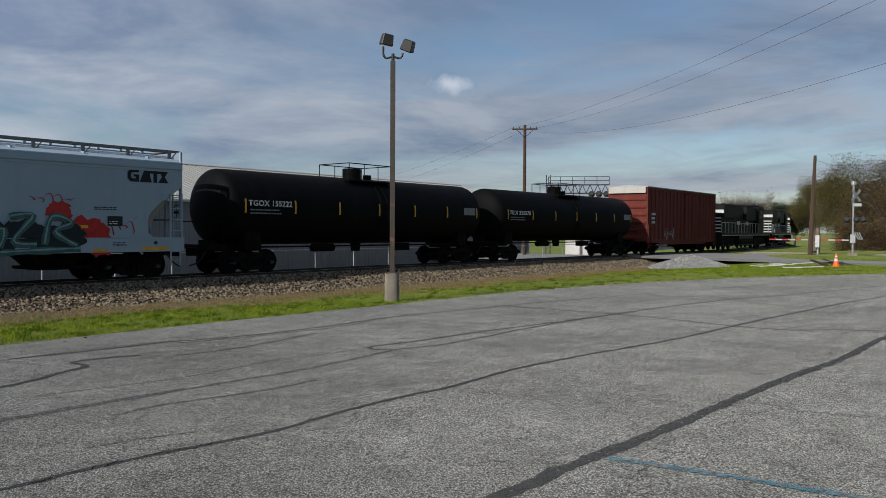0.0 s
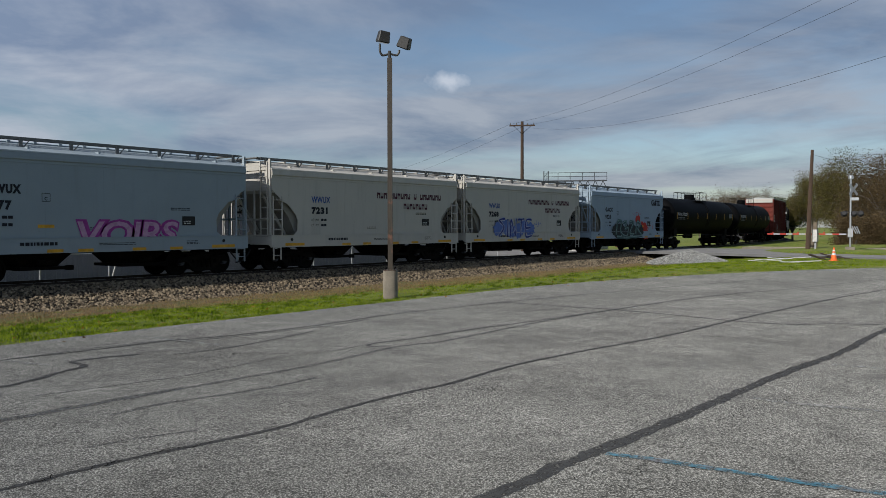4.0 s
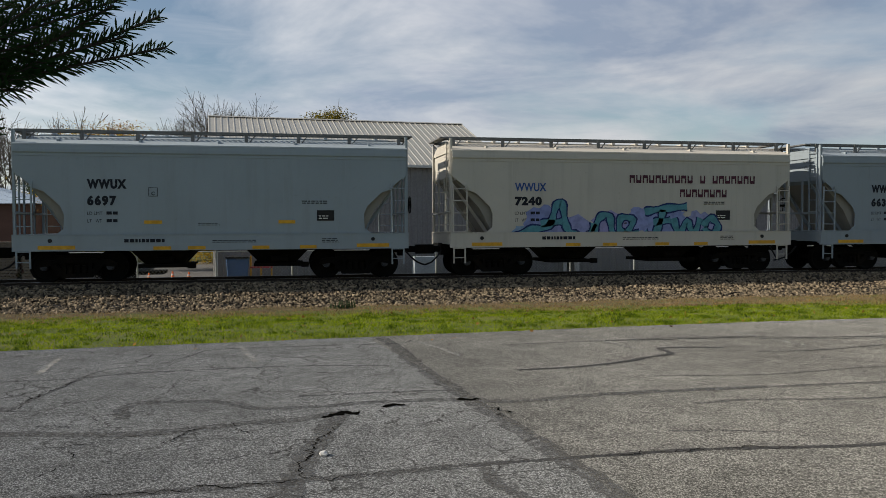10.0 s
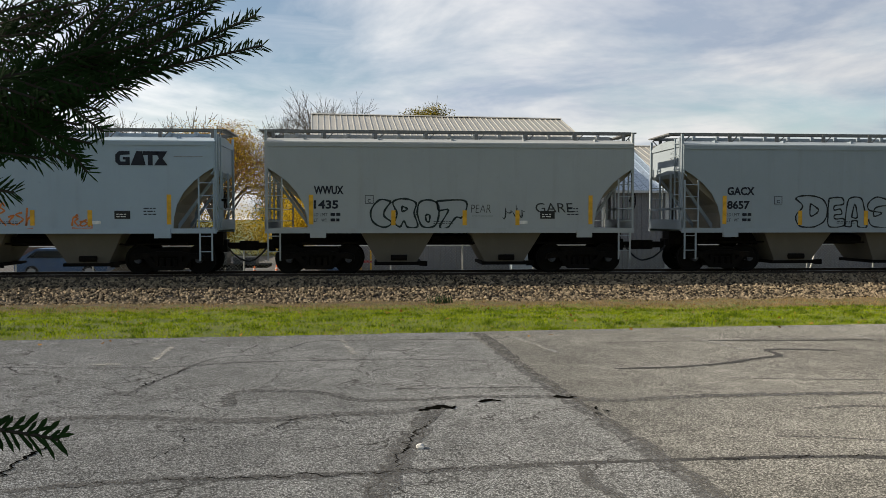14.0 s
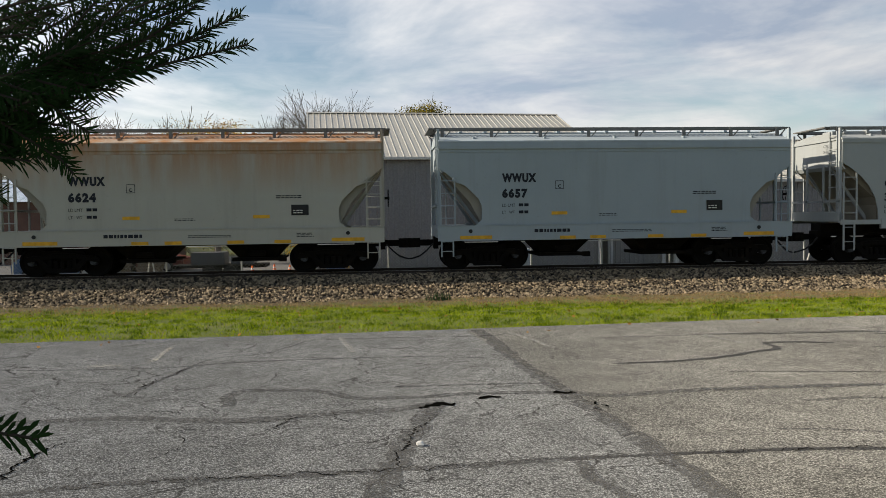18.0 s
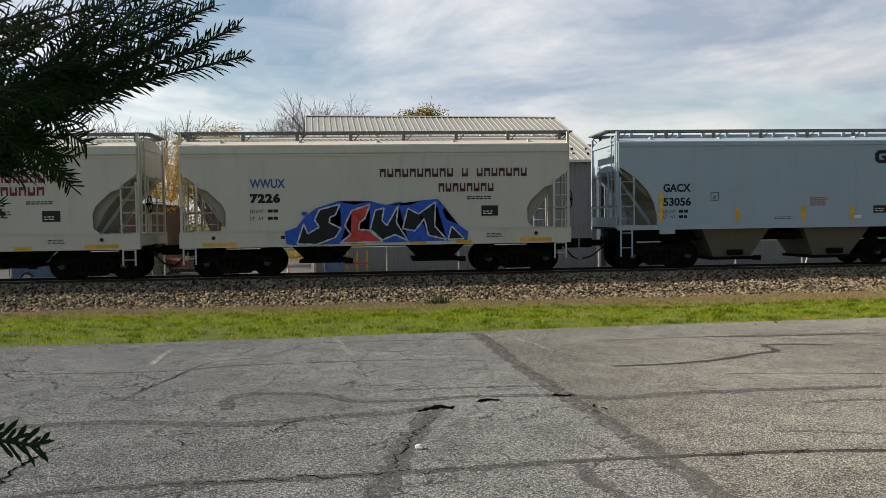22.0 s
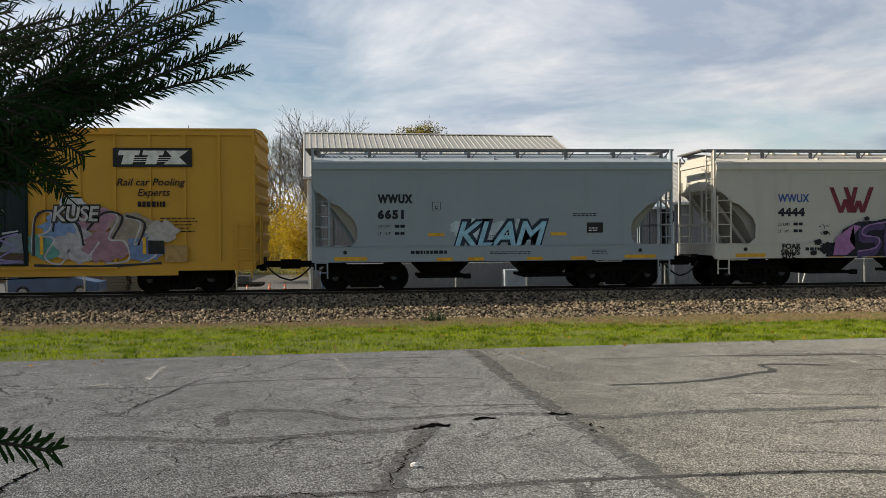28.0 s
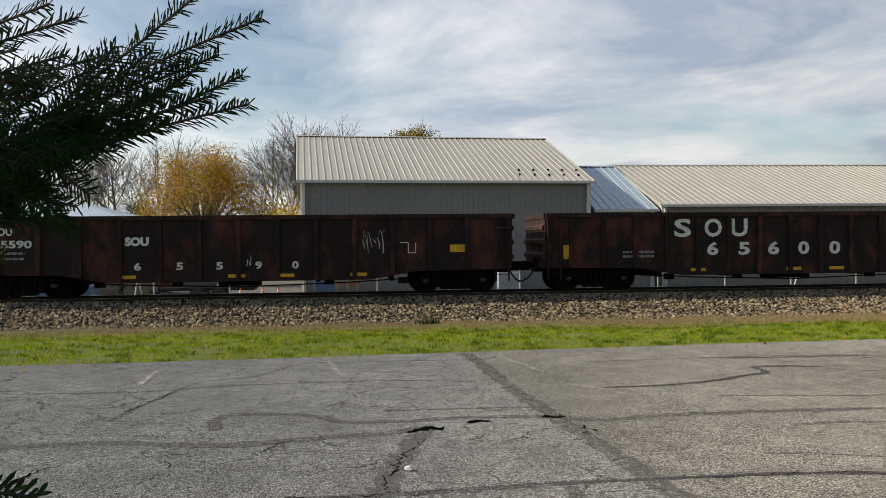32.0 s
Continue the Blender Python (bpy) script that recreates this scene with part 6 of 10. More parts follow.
def locomotive(spec):
    car = thing("diesel_locomotive", spec["label"], "locomotive", group="locomotives of the train")
    h = 10.4
    bk = M["loco_black"]
    def frame_(bm):
        box(bm, -h, h, -1.5, 1.5, 1.35, 1.62)
        box(bm, -3.6, 2.4, -1.45, 1.45, 0.45, 1.35)
        for s in (-1, 1):
            box(bm, min(s * h, s * (h - 0.12)), max(s * h, s * (h - 0.12)), -1.5, 1.5, 0.5, 1.5)
            for k in range(3):
                box(bm, s * (h - 0.3) - 0.25, s * (h - 0.3) + 0.25, -1.55, -1.3, 0.45 + 0.38 * k, 0.50 + 0.38 * k)
        bevel(bm, 0.02)
    part("frame", shared("lframe", bk, frame_), None, car)
    def hood(bm):
        box(bm, -h + 1.0, 4.6, -0.95, 0.95, 1.62, 3.9)
        box(bm, -h + 1.0, -4.0, -1.45, 1.45, 3.0, 4.25)
        box(bm, -4.0, -1.0, -1.2, 1.2, 3.4, 4.15)
        box(bm, 0.0, 4.5, -1.3, 1.3, 2.9, 4.2)
        bevel(bm, 0.05)
        for i in range(14):
            x = -h + 1.8 + i * 0.95
            box(bm, x, x + 0.8, -0.98, 0.98, 1.8, 3.2)
    part("hood", shared("lhood", bk, hood), None, car, "long black engine hood with louvred doors")
    def cab(bm):
        box(bm, 4.6, 7.1, -1.5, 1.5, 1.62, 4.35)
        prism(bm, [(-1.5, 4.35), (-1.1, 4.6), (1.1, 4.6), (1.5, 4.35)], 4.5, 7.2, "x")
        box(bm, 7.1, 9.5, -0.95, 0.95, 1.62, 3.1)
        prism(bm, [(7.1, 3.1), (9.4, 3.1), (9.0, 3.4), (7.1, 3.65)], -0.9, 0.9)
        bevel(bm, 0.05)
    part("cab", shared("lcab", bk, cab), None, car, "black crew cab with a short nose")
    def windows(bm):
        for x0, x1 in ((4.9, 5.6), (5.75, 6.6)):
            for sy in (-1, 1):
                box(bm, x0, x1, sy * 1.5 - 0.01, sy * 1.5 + 0.01, 3.2, 3.95)
        for sx in (4.59, 7.11):
            for y0, y1 in ((-1.35, -0.25), (0.25, 1.35)):
                box(bm, sx - 0.01, sx + 0.01, y0, y1, 3.3, 4.05)
    q_ = bmesh.new()
    windows(q_)
    q_.verts.index_update()
    pieces("cab_window", q_, M["glass"], car, "dark cab window")
    def stripes(bm):
        for k in range(5):
            box(bm, -h - 0.012, -h - 0.002, -1.4, 1.4, 1.70 + 0.3 * k, 1.80 + 0.3 * k)
        box(bm, -h + 0.98, -h + 0.995, -1.4, 1.4, 3.4, 3.7)
        for x in (-2.6, 1.0):
            box(bm, x, x + 1.3, -1.0, -0.985, 2.4, 2.75)
        box(bm, -h, h, -1.515, -1.502, 1.38, 1.43)
    part("stripe", shared("lstripe", M["white_ink"], stripes), None, car, "white nose stripes and lettering blocks")
    def endsheet(bm):
        box(bm, -h - 0.0, -h + 0.06, -1.4, 1.4, 1.6, 3.2)
    part("end_sheet", shared("lend", bk, endsheet), None, car)
    def rails(bm):
        for sy in (-1, 1):
            pipe(bm, [(-h + 0.1, sy * 1.46, 2.55), (4.5, sy * 1.46, 2.55)], 0.022)
            for i in range(13):
                x = -h + 0.1 + i * (h + 4.4) / 12
                tube(bm, (x, sy * 1.46, 1.6), (x, sy * 1.46, 2.55), 0.018, 0.018, 6)
            for x in (7.2, 9.9):
                tube(bm, (x, sy * 1.46, 1.6), (x, sy * 1.46, 2.55), 0.018, 0.018, 6)
            pipe(bm, [(7.2, sy * 1.46, 2.55), (9.9, sy * 1.46, 2.55)], 0.022)
    part("handrail", shared("lrails", M["white_ink"], rails), None, car, "pale walkway handrail")
    def tanks(bm):
        tube(bm, (-3.5, -1.15, 0.8), (2.3, -1.15, 0.8), 0.42, 0.42, 14)
        for s in (-1, 1):
            box(bm, s * 6.6 - 2.4, s * 6.6 + 2.4, -1.15, 1.15, 0.42, 1.2)
    part("fuel_tank", shared("ltank", M["steel_dark"], tanks), None, car)
    for s in (-1, 1):
        for k in (-1.85, 0, 1.85):
            w = part("wheelset", shared("wheelset", M["wheel"], wheelset_mesh), None, car, m=pose(s * 6.6 + k, 0, 0.5))
            part("bearing", shared("bearing", M["cap"], bearing_mesh), None, car, m=pose(s * 6.6 + k, -0.1, 0.5))
        add_coupler(car, s * h, s * spec["pitch"] / 2)
    return car


# ---------- the train ----------
def paints():
    M["p_grey"] = paint("pale grey car paint", (0.27, 0.315, 0.345))
    # slope-sheet colours hold the shade of the end recesses as well as dust
    M["core_shade"] = paint("slope-sheet grey darkened for recess shade", (0.26, 0.245, 0.215), streak=0.4)
    M["core_grime_shade"] = paint("dusty slope-sheet paint with recess shade", (0.20, 0.175, 0.135), streak=0.5)
    M["p_white"] = paint("off-white car paint", (0.46, 0.435, 0.385), streak=0.28)
    M["p_blue"] = paint("blue-white car paint", (0.28, 0.345, 0.405), streak=0.18)
    M["p_bgrey"] = paint("cool grey car paint", (0.245, 0.285, 0.315))
    M["p_beige"] = paint("warm grey car paint", (0.295, 0.315, 0.32))
    M["p_rusty"] = paint("pale grey car paint with rust runs", (0.35, 0.345, 0.31), rust=1.35)
    M["p_rustbrown"] = paint("rusted brown-grey car paint", (0.075, 0.066, 0.052), rust=0.6, streak=0.4)
    M["p_rustroof"] = paint("rust-brown roof", (0.12, 0.062, 0.035), streak=0.4)
    M["p_yellow"] = paint("dull yellow car paint", (0.50, 0.265, 0.045), streak=0.2)
    M["p_green"] = paint("near-black green door paint", (0.016, 0.024, 0.027), streak=0.12)
    M["p_red"] = paint("oxide red car paint", (0.125, 0.028, 0.02), streak=0.25)
    M["p_brown"] = mat("dark oxide brown car paint", (0.026, 0.017, 0.0165), 0.75, dark=0.6, scale=1.6, stretch=(1, 1, 0.6), fine=14, bump=0.1, spec=0.15, dirt=(0.085, 0.030, 0.022), dirt_at=(0.50, 0.66))
    M["tank"] = paint("black tank paint", (0.0032, 0.0032, 0.0035), streak=0.02, rough=0.6, spec=0.06)
    M["loco_black"] = paint("black locomotive paint", (0.006, 0.006, 0.0065), streak=0.06, rough=0.5, spec=0.15)
    M["bay_grey"] = paint("dusty grey hopper paint", (0.12, 0.11, 0.095), streak=0.5)


paints()
GREY, WHITE = "pale grey covered hopper car with dark lettering", "off-white covered hopper car with maroon lettering"


def tag_deas(c, y):
    s = 1 / 113.7
    strokes(c, -2.0, 1.45, s, [
        [(0, 103), (15, 112), (60, 114), (105, 100), (122, 60), (108, 20), (70, 0)], [(0, 103), (28, 76), (2, 40), (18, 4), (70, 0)], [(57, 86), (57, 42), (80, 50), (86, 66), (57, 86)],
        [(127, 104), (150, 108), (178, 106), (182, 84), (150, 78), (148, 62), (170, 66), (176, 48), (150, 44), (152, 30), (184, 30), (186, 6), (130, 2), (124, 50), (127, 104)],
        [(188, 4), (196, 78), (208, 106), (248, 106), (262, 70), (274, 4), (240, 2), (236, 22), (216, 22), (212, 2), (188, 4)], [(214, 36), (226, 84), (236, 36), (214, 36)],
        [(350, 100), (310, 110), (278, 88), (282, 62), (330, 52), (300, 40), (308, 72), (372, 76), (398, 40), (392, 0), (300, 2), (278, 30)]], (0.012, 0.014, 0.016), y, 0.045)


def tag_crot(c, y):
    s = 1 / 113.7
    strokes(c, -2.55, 1.44, s, [
        [(74, 92), (34, 98), (4, 62), (10, 22), (48, 2), (76, 18), (50, 40), (52, 62), (74, 92)],
        [(82, 18), (94, 50), (80, 90), (118, 102), (160, 88), (154, 52), (166, 6), (132, 2), (118, 24), (104, 4), (82, 18)], [(112, 76), (112, 58), (130, 66), (112, 76)],
        [(164, 50), (172, 88), (204, 98), (236, 84), (240, 42), (224, 6), (182, 6), (164, 50)], [(194, 46), (208, 44), (206, 22), (196, 26), (194, 46)],
        [(234, 94), (330, 96), (336, 60), (320, 36), (300, 36), (270, 0), (244, 6), (274, 62), (240, 62), (234, 94)]], (0.012, 0.020, 0.020), y, 0.055)
    write(c, "sprayed_tag", "PEAR", 0.56, 1.90, 0.38, ink((0.03, 0.03, 0.03)), y, -0.006, 0.1, 1.0, 0.62)
    write(c, "sprayed_tag", "GARE", 2.58, 1.92, 0.42, ink((0.03, 0.03, 0.03)), y, 0.0, -0.1, 1.0, 1.2)
    scrawl(c, 1.55, 1.66, 0.75, 0.55, (0.025, 0.03, 0.03), y, 4, 0.035, 4)
    plate(c, "rule_line", 0.6, 1.25, 1.80, 1.812, ink((0.06, 0.06, 0.06)), y)


def tag_klam(c, y):
    graffiti(c, "KLAM", -1.3, 1.4, 1.1, 2.9, (0.26, 0.47, 0.60), (0.02, 0.03, 0.05), y, 0.3, 0.07, (0.42, 0.50, 0.55))


def tag_scum(c, y):
    to = lambda q: [((a - 976) / 151, 1.42 + (208 - b) / 151) for a, b in q]
    yb = y - 0.055
    shapes(c, "sprayed_fill", [to([(545, 210), (600, 192), (632, 150), (690, 105), (790, 74), (860, 92), (940, 76), (1010, 96), (1070, 80), (1120, 96), (1190, 74), (1250, 70), (1285, 110), (1290, 165), (1345, 190), (1392, 225), (1385, 262), (980, 268), (600, 274), (552, 268)])], (0.02, 0.085, 0.42), yb)
    for a, b, r in ((636, 130, 0.09), (816, 92, 0.08), (996, 104, 0.06), (1160, 86, 0.07), (1265, 108, 0.12)):
        blot(c, (a - 976) / 151, 1.42 + (208 - b) / 151, r, (0.02, 0.085, 0.42), yb - 0.001, int(a))
    dark = [[(800, 88), (705, 112), (682, 158), (702, 192), (650, 222), (632, 176), (600, 268), (690, 272), (775, 240), (802, 200), (748, 172), (752, 148), (776, 138)],
            [(960, 118), (1000, 108), (990, 165), (1012, 190), (1036, 150), (1068, 92), (1056, 175), (1110, 262), (1050, 232), (990, 256), (935, 205)],
            [(1085, 205), (1110, 112), (1160, 138), (1240, 82), (1234, 195), (1290, 258), (1205, 238), (1186, 160), (1142, 216)], [(1296, 258), (1312, 196), (1372, 256)]]
    red = [[(938, 90), (852, 118), (818, 186), (846, 228), (796, 266), (992, 264), (930, 210), (882, 206), (888, 172), (910, 158)]]
    shapes(c, "sprayed_fill", [to(q) for q in dark], (0.014, 0.013, 0.016), yb - 0.004)
    shapes(c, "sprayed_fill", [to(q) for q in red], (0.46, 0.055, 0.045), yb - 0.004)
    for q in dark + red:
        strokes(c, 0, 0, 1.0, [[a, ((a[0] + b[0]) / 2, (a[1] + b[1]) / 2), b] for a, b in zip(to(q), to(q[1:] + q[:1]))], (0.40, 0.45, 0.52), yb - 0.006, 0.045)


def tag_seez(c, y):
    yb = y - 0.055
    for k, (x, z, r) in enumerate(((-2.55, 1.45, 0.14), (-2.3, 1.75, 0.10), (-2.2, 1.25, 0.3), (-0.9, 2.2, 0.10), (0.2, 2.32, 0.12), (1.0, 2.3, 0.10), (1.9, 2.15, 0.12), (2.4, 1.75, 0.2), (2.85, 1.4, 0.14), (3.2, 1.5, 0.09), (3.0, 1.15, 0.12), (-2.7, 1.1, 0.12))):
        blot(c, x, z, r, (0.010, 0.010, 0.016), yb - 0.0003 * k, 40 + k)
    shapes(c, "sprayed_fill", [[(-2.3, 0.98), (-2.2, 1.35), (-1.9, 1.5), (-1.7, 1.85), (-1.2, 2.1), (-0.6, 2.12), (0.0, 2.25), (0.7, 2.2), (1.3, 2.28), (1.75, 2.1), (1.9, 1.8), (2.3, 1.55), (2.7, 1.3), (2.75, 0.98)]], (0.012, 0.012, 0.022), yb - 0.005)
    shapes(c, "sprayed_fill", [[(-2.05, 1.02), (-1.95, 1.6), (-1.35, 2.0), (-1.1, 1.95), (-1.5, 1.5), (-1.3, 1.25), (-1.6, 1.02)]], (0.34, 0.15, 0.33), yb - 0.007)
    seez = [[(-0.35, 2.02), (-1.0, 1.9), (-1.15, 1.62), (-0.6, 1.5), (-0.7, 1.2), (-1.3, 1.08)], [(0.45, 2.08), (-0.15, 2.0), (-0.25, 1.1), (0.35, 1.16)], [(-0.2, 1.58), (0.3, 1.62)], [(1.1, 2.1), (0.6, 2.04), (0.5, 1.1), (1.1, 1.16)], [(0.55, 1.58), (1.0, 1.62)], [(1.2, 2.12), (1.75, 2.06), (1.2, 1.3), (1.55, 1.08), (2.3, 1.1)]]
    strokes(c, 0, 0, 1.0, [[(a + 0.06, b - 0.05) for a, b in q] for q in seez], (0.075, 0.05, 0.13), yb - 0.009, 0.22)
    strokes(c, 0, 0, 1.0, [[(a + 0.10, b + 0.06) for a, b in q] for q in seez], (0.30, 0.17, 0.36), yb - 0.011, 0.045)
    for k, (t, x, z) in enumerate((("FOAR", -3.75, 1.24), ("SINUS", -3.8, 1.05), ("LIVE", -3.75, 0.95))):
        write(c, "sprayed_tag", t, x, z, 0.24, ink((0.02, 0.02, 0.02)), y - 0.05, 0.01)
    for k, (x, z) in enumerate(((-2.5, 1.85), (-2.45, 1.65), (3.45, 1.85), (3.5, 1.7))):
        scrawl(c, x, z, 0.42, 0.2, (0.02, 0.02, 0.02), y, k + 2, 0.02, 3)


def tag_aunt(c, y):
    # flowing script: soft clouds of lavender and teal, broad teal strokes, dark blue edges
    for k, (x, z, r, col) in enumerate(((-2.9, 1.7, 0.8, (0.20, 0.24, 0.46)), (-1.9, 1.5, 0.7, (0.26, 0.28, 0.50)), (-0.6, 1.6, 0.7, (0.28, 0.27, 0.48)), (0.5, 1.8, 0.6, (0.24, 0.28, 0.52)), (1.4, 1.7, 0.8, (0.22, 0.27, 0.50)), (2.6, 1.6, 0.7, (0.26, 0.28, 0.48)), (-3.5, 1.3, 0.5, (0.20, 0.30, 0.44)))):
        blot(c, x, z, r, col, y - 0.0004 * k, 60 + k)
    runs = [[(0, 6), (30, 22), (70, 30), (84, 66), (96, 72), (104, 30), (120, 14), (150, 12), (160, 34)], [(54, 34), (96, 38)], [(158, 12), (170, 44), (190, 48), (198, 14), (222, 12), (238, 40), (214, 44), (214, 18), (250, 14)],
            [(262, 56), (300, 62), (350, 66)], [(300, 60), (292, 30), (276, 10), (262, 18)], [(280, 36), (316, 40)], [(322, 44), (334, 12), (350, 38), (364, 12), (378, 44)], [(384, 28), (400, 44), (416, 28), (400, 12), (386, 26)]]
    strokes(c, -3.95, 1.1, 0.0173, runs, (0.015, 0.03, 0.12), y - 0.005, 0.30)
    strokes(c, -3.95, 1.1, 0.0173, runs, (0.08, 0.25, 0.30), y - 0.007, 0.20)


def tag_sint(c, y):
    for k in range(6):
        blot(c, -3.0 + 0.62 * k, 1.6 + 0.15 * math.sin(1.9 * k), 0.55, (0.10, 0.16, 0.42), y - 0.05 - 0.0004 * k, 160 + k)
    runs = [[(60, 96), (10, 88), (50, 55), (5, 10)], [(80, 10), (84, 95)], [(105, 10), (112, 92), (150, 15), (158, 98)], [(172, 92), (232, 96)], [(204, 94), (198, 8)], [(300, 92), (250, 88), (246, 10), (304, 12)], [(248, 50), (290, 52)]]
    strokes(c, -3.1, 1.1, 0.0112, runs, (0.42, 0.46, 0.56), y - 0.056, 0.17)
    strokes(c, -3.1, 1.1, 0.0112, runs, (0.025, 0.035, 0.20), y - 0.058, 0.10)
    scrawl(c, 0.6, 1.7, 0.9, 0.45, (0.08, 0.14, 0.45), y, 5, 0.03, 4)


def shapes(c, name, outlines, color, y, label=""):
    """Flat sprayed or stencilled areas, each an outline of (x, z) laid on a car's side."""
    for q in outlines:
        bm = bmesh.new()
        bm.faces.new([bm.verts.new((a, y, b)) for a, b in q])
        bmesh.ops.triangulate(bm, faces=bm.faces[:])
        part(name, bm, ink(color), c, label)


def blot(c, x, z, r, color, y, seed):
    """A sprayed blot with an uneven rim."""
    rnd = random.Random(seed)
    bm = bmesh.new()
    bm.faces.new([bm.verts.new((x + r * (0.75 + 0.4 * rnd.random()) * math.cos(a), y, z + 0.75 * r * (0.7 + 0.4 * rnd.random()) * math.sin(a))) for a in [i * math.pi / 14 for i in range(28)]])
    part("sprayed_blot", bm, ink(color), c)


def tag_red(c, y):
    for k in range(7):
        blot(c, -2.2 + 0.62 * k, 1.45 + 0.12 * math.sin(2.1 * k), 0.62, (0.012, 0.018, 0.022), y - 0.05 - 0.0004 * k, 140 + k)
    runs = [[(0, 20), (20, 95), (70, 100), (60, 40), (110, 10)], [(95, 90), (140, 100), (120, 55), (165, 60), (150, 10), (100, 15)], [(180, 95), (240, 98), (190, 30), (250, 20)], [(270, 20), (290, 95), (345, 80), (300, 55), (360, 15)], [(10, 8), (120, 0), (250, 4), (370, 8)]]
    strokes(c, -2.2, 0.98, 0.0112, runs, (0.05, 0.11, 0.11), y - 0.056, 0.20)
    strokes(c, -2.2, 1.01, 0.0112, runs, (0.20, 0.30, 0.29), y - 0.058, 0.05)
    blot(c, 2.2, 1.5, 0.85, (0.42, 0.025, 0.02), y + 0.001, 3)
    blot(c, 2.7, 1.15, 0.5, (0.42, 0.025, 0.02), y + 0.0005, 5)
    blot(c, 1.3, 2.25, 0.45, (0.40, 0.03, 0.025), y + 0.001, 8)
    scrawl(c, 0.4, 2.35, 1.5, 0.5, (0.35, 0.04, 0.05), y, 8, 0.03, 5)
    scrawl(c, 2.7, 1.45, 1.3, 0.7, (0.42, 0.04, 0.04), y, 9, 0.035, 5)


def tag_pink(c, y):
    graffiti(c, "VOIRS", -0.9, 1.12, 1.15, 3.6, (0.48, 0.28, 0.42), (0.30, 0.05, 0.26), y, 0.15, 0.06, None)


def tag_orange(c, y):
    for x, w in ((-2.7, 1.0), (-0.75, 1.15), (1.5, 0.6)):
        strokes(c, x, 1.46, 0.0088 * w, [[(0, 8), (8, 56), (32, 50), (14, 34), (36, 6)], [(42, 30), (58, 36), (44, 16), (60, 8)], [(82, 44), (64, 38), (84, 24), (64, 8)], [(96, 58), (92, 6), (98, 26), (108, 30), (108, 6)], [(0, -4), (60, -8), (112, -2)], [(20, 60), (26, 72), (34, 62)]], (0.55, 0.16, 0.04), y, 0.05)


def tag_black_line(c, y):
    # broken upright brush strokes that trail off into drips and spatter
    runs = [[(0, 30), (14, 46), (6, 60)], [(20, 26), (50, 40), (64, 30)], [(70, 20), (82, 60), (92, 78), (86, 40), (98, 24)], [(110, 22), (124, 58), (140, 70), (134, 34), (150, 30)], [(160, 26), (172, 62), (184, 40), (196, 66), (202, 30)], [(214, 30), (226, 48), (240, 28)], [(250, 34), (262, 52), (280, 30), (296, 44)]]
    strokes(c, -3.2, 1.36, 0.0118, runs, (0.018, 0.018, 0.018), y, 0.065)
    strokes(c, -3.25, 1.30, 0.0118, [[(a + 6, b - 6) for a, b in q[:3]] for q in runs], (0.03, 0.03, 0.03), y - 0.002, 0.03)
    rnd = random.Random(7)
    for k in range(14):
        blot(c, -1.2 + 2.6 * rnd.random(), 1.6 + 0.75 * rnd.random() ** 1.5, 0.02 + 0.03 * rnd.random(), (0.03, 0.03, 0.03), y - 0.001, 200 + k)
    scrawl(c, 0.2, 1.5, 1.7, 0.4, (0.03, 0.03, 0.03), y, 5, 0.03, 9)
    scrawl(c, 0.4, 2.1, 0.4, 0.3, (0.03, 0.03, 0.03), y, 6, 0.02, 2)
    scrawl(c, -4.9, 1.08, 1.2, 0.26, (0.03, 0.03, 0.03), y - 0.05, 7, 0.03, 6)


def tag_black_small(c, y):
    ink_ = (0.016, 0.016, 0.016)
    strokes(c, -2.75, 1.5, 0.0100, [[(0, 50), (6, 4), (10, 30), (34, 52)], [(12, 28), (36, 6)], [(40, 34), (60, 40), (44, 22), (62, 12), (40, 8)], [(66, 48), (70, 10), (88, 14), (84, 36), (68, 32)], [(92, 40), (108, 44), (94, 24), (112, 10)]], ink_, y, 0.055)
    strokes(c, -1.55, 1.44, 0.0100, [[(26, 40), (4, 30), (10, 6), (34, 14)], [(36, 8), (48, 40), (58, 8)], [(62, 38), (68, 8), (78, 28), (88, 8), (94, 42)], [(100, 8), (110, 44), (120, 10)], [(126, 46), (130, 8), (150, 8)], [(150, 40), (166, 44), (152, 26), (170, 8)]], ink_, y, 0.05)
    strokes(c, 0.95, 1.5, 0.0100, [[(0, 8), (6, 52), (30, 44), (8, 30)], [(36, 40), (52, 46), (38, 26), (54, 10), (36, 8)], [(60, 46), (62, 8), (64, 28), (82, 30), (82, 48), (84, 8)], [(90, 10), (100, 48), (110, 12)], [(0, 2), (60, -2), (114, 4)]], ink_, y, 0.05)


def tag_dsmp(c, y):
    write(c, "sprayed_tag", "DS", -1.45, 2.02, 0.4, ink((0.03, 0.03, 0.03)), y, 0.008, 0.2)
    write(c, "sprayed_tag", "MP", -1.35, 1.6, 0.4, ink((0.03, 0.03, 0.03)), y, 0.008, 0.2)
    scrawl(c, -1.5, 1.8, 0.55, 0.3, (0.03, 0.03, 0.03), y, 2, 0.02, 3)


def tag_hell(c, y):
    scrawl(c, -1.35, 1.75, 2.3, 0.4, (0.04, 0.06, 0.04), y, 3, 0.025, 9)
    scrawl(c, -0.9, 1.05, 2.6, 0.75, (0.03, 0.04, 0.03), y - 0.05, 5, 0.035, 10)


A = dict(style="a", half=5.62, pitch=12.95)
W = dict(style="a", half=5.92, pitch=13.1)
B = dict(style="b", half=5.68, pitch=12.95, bay=None)


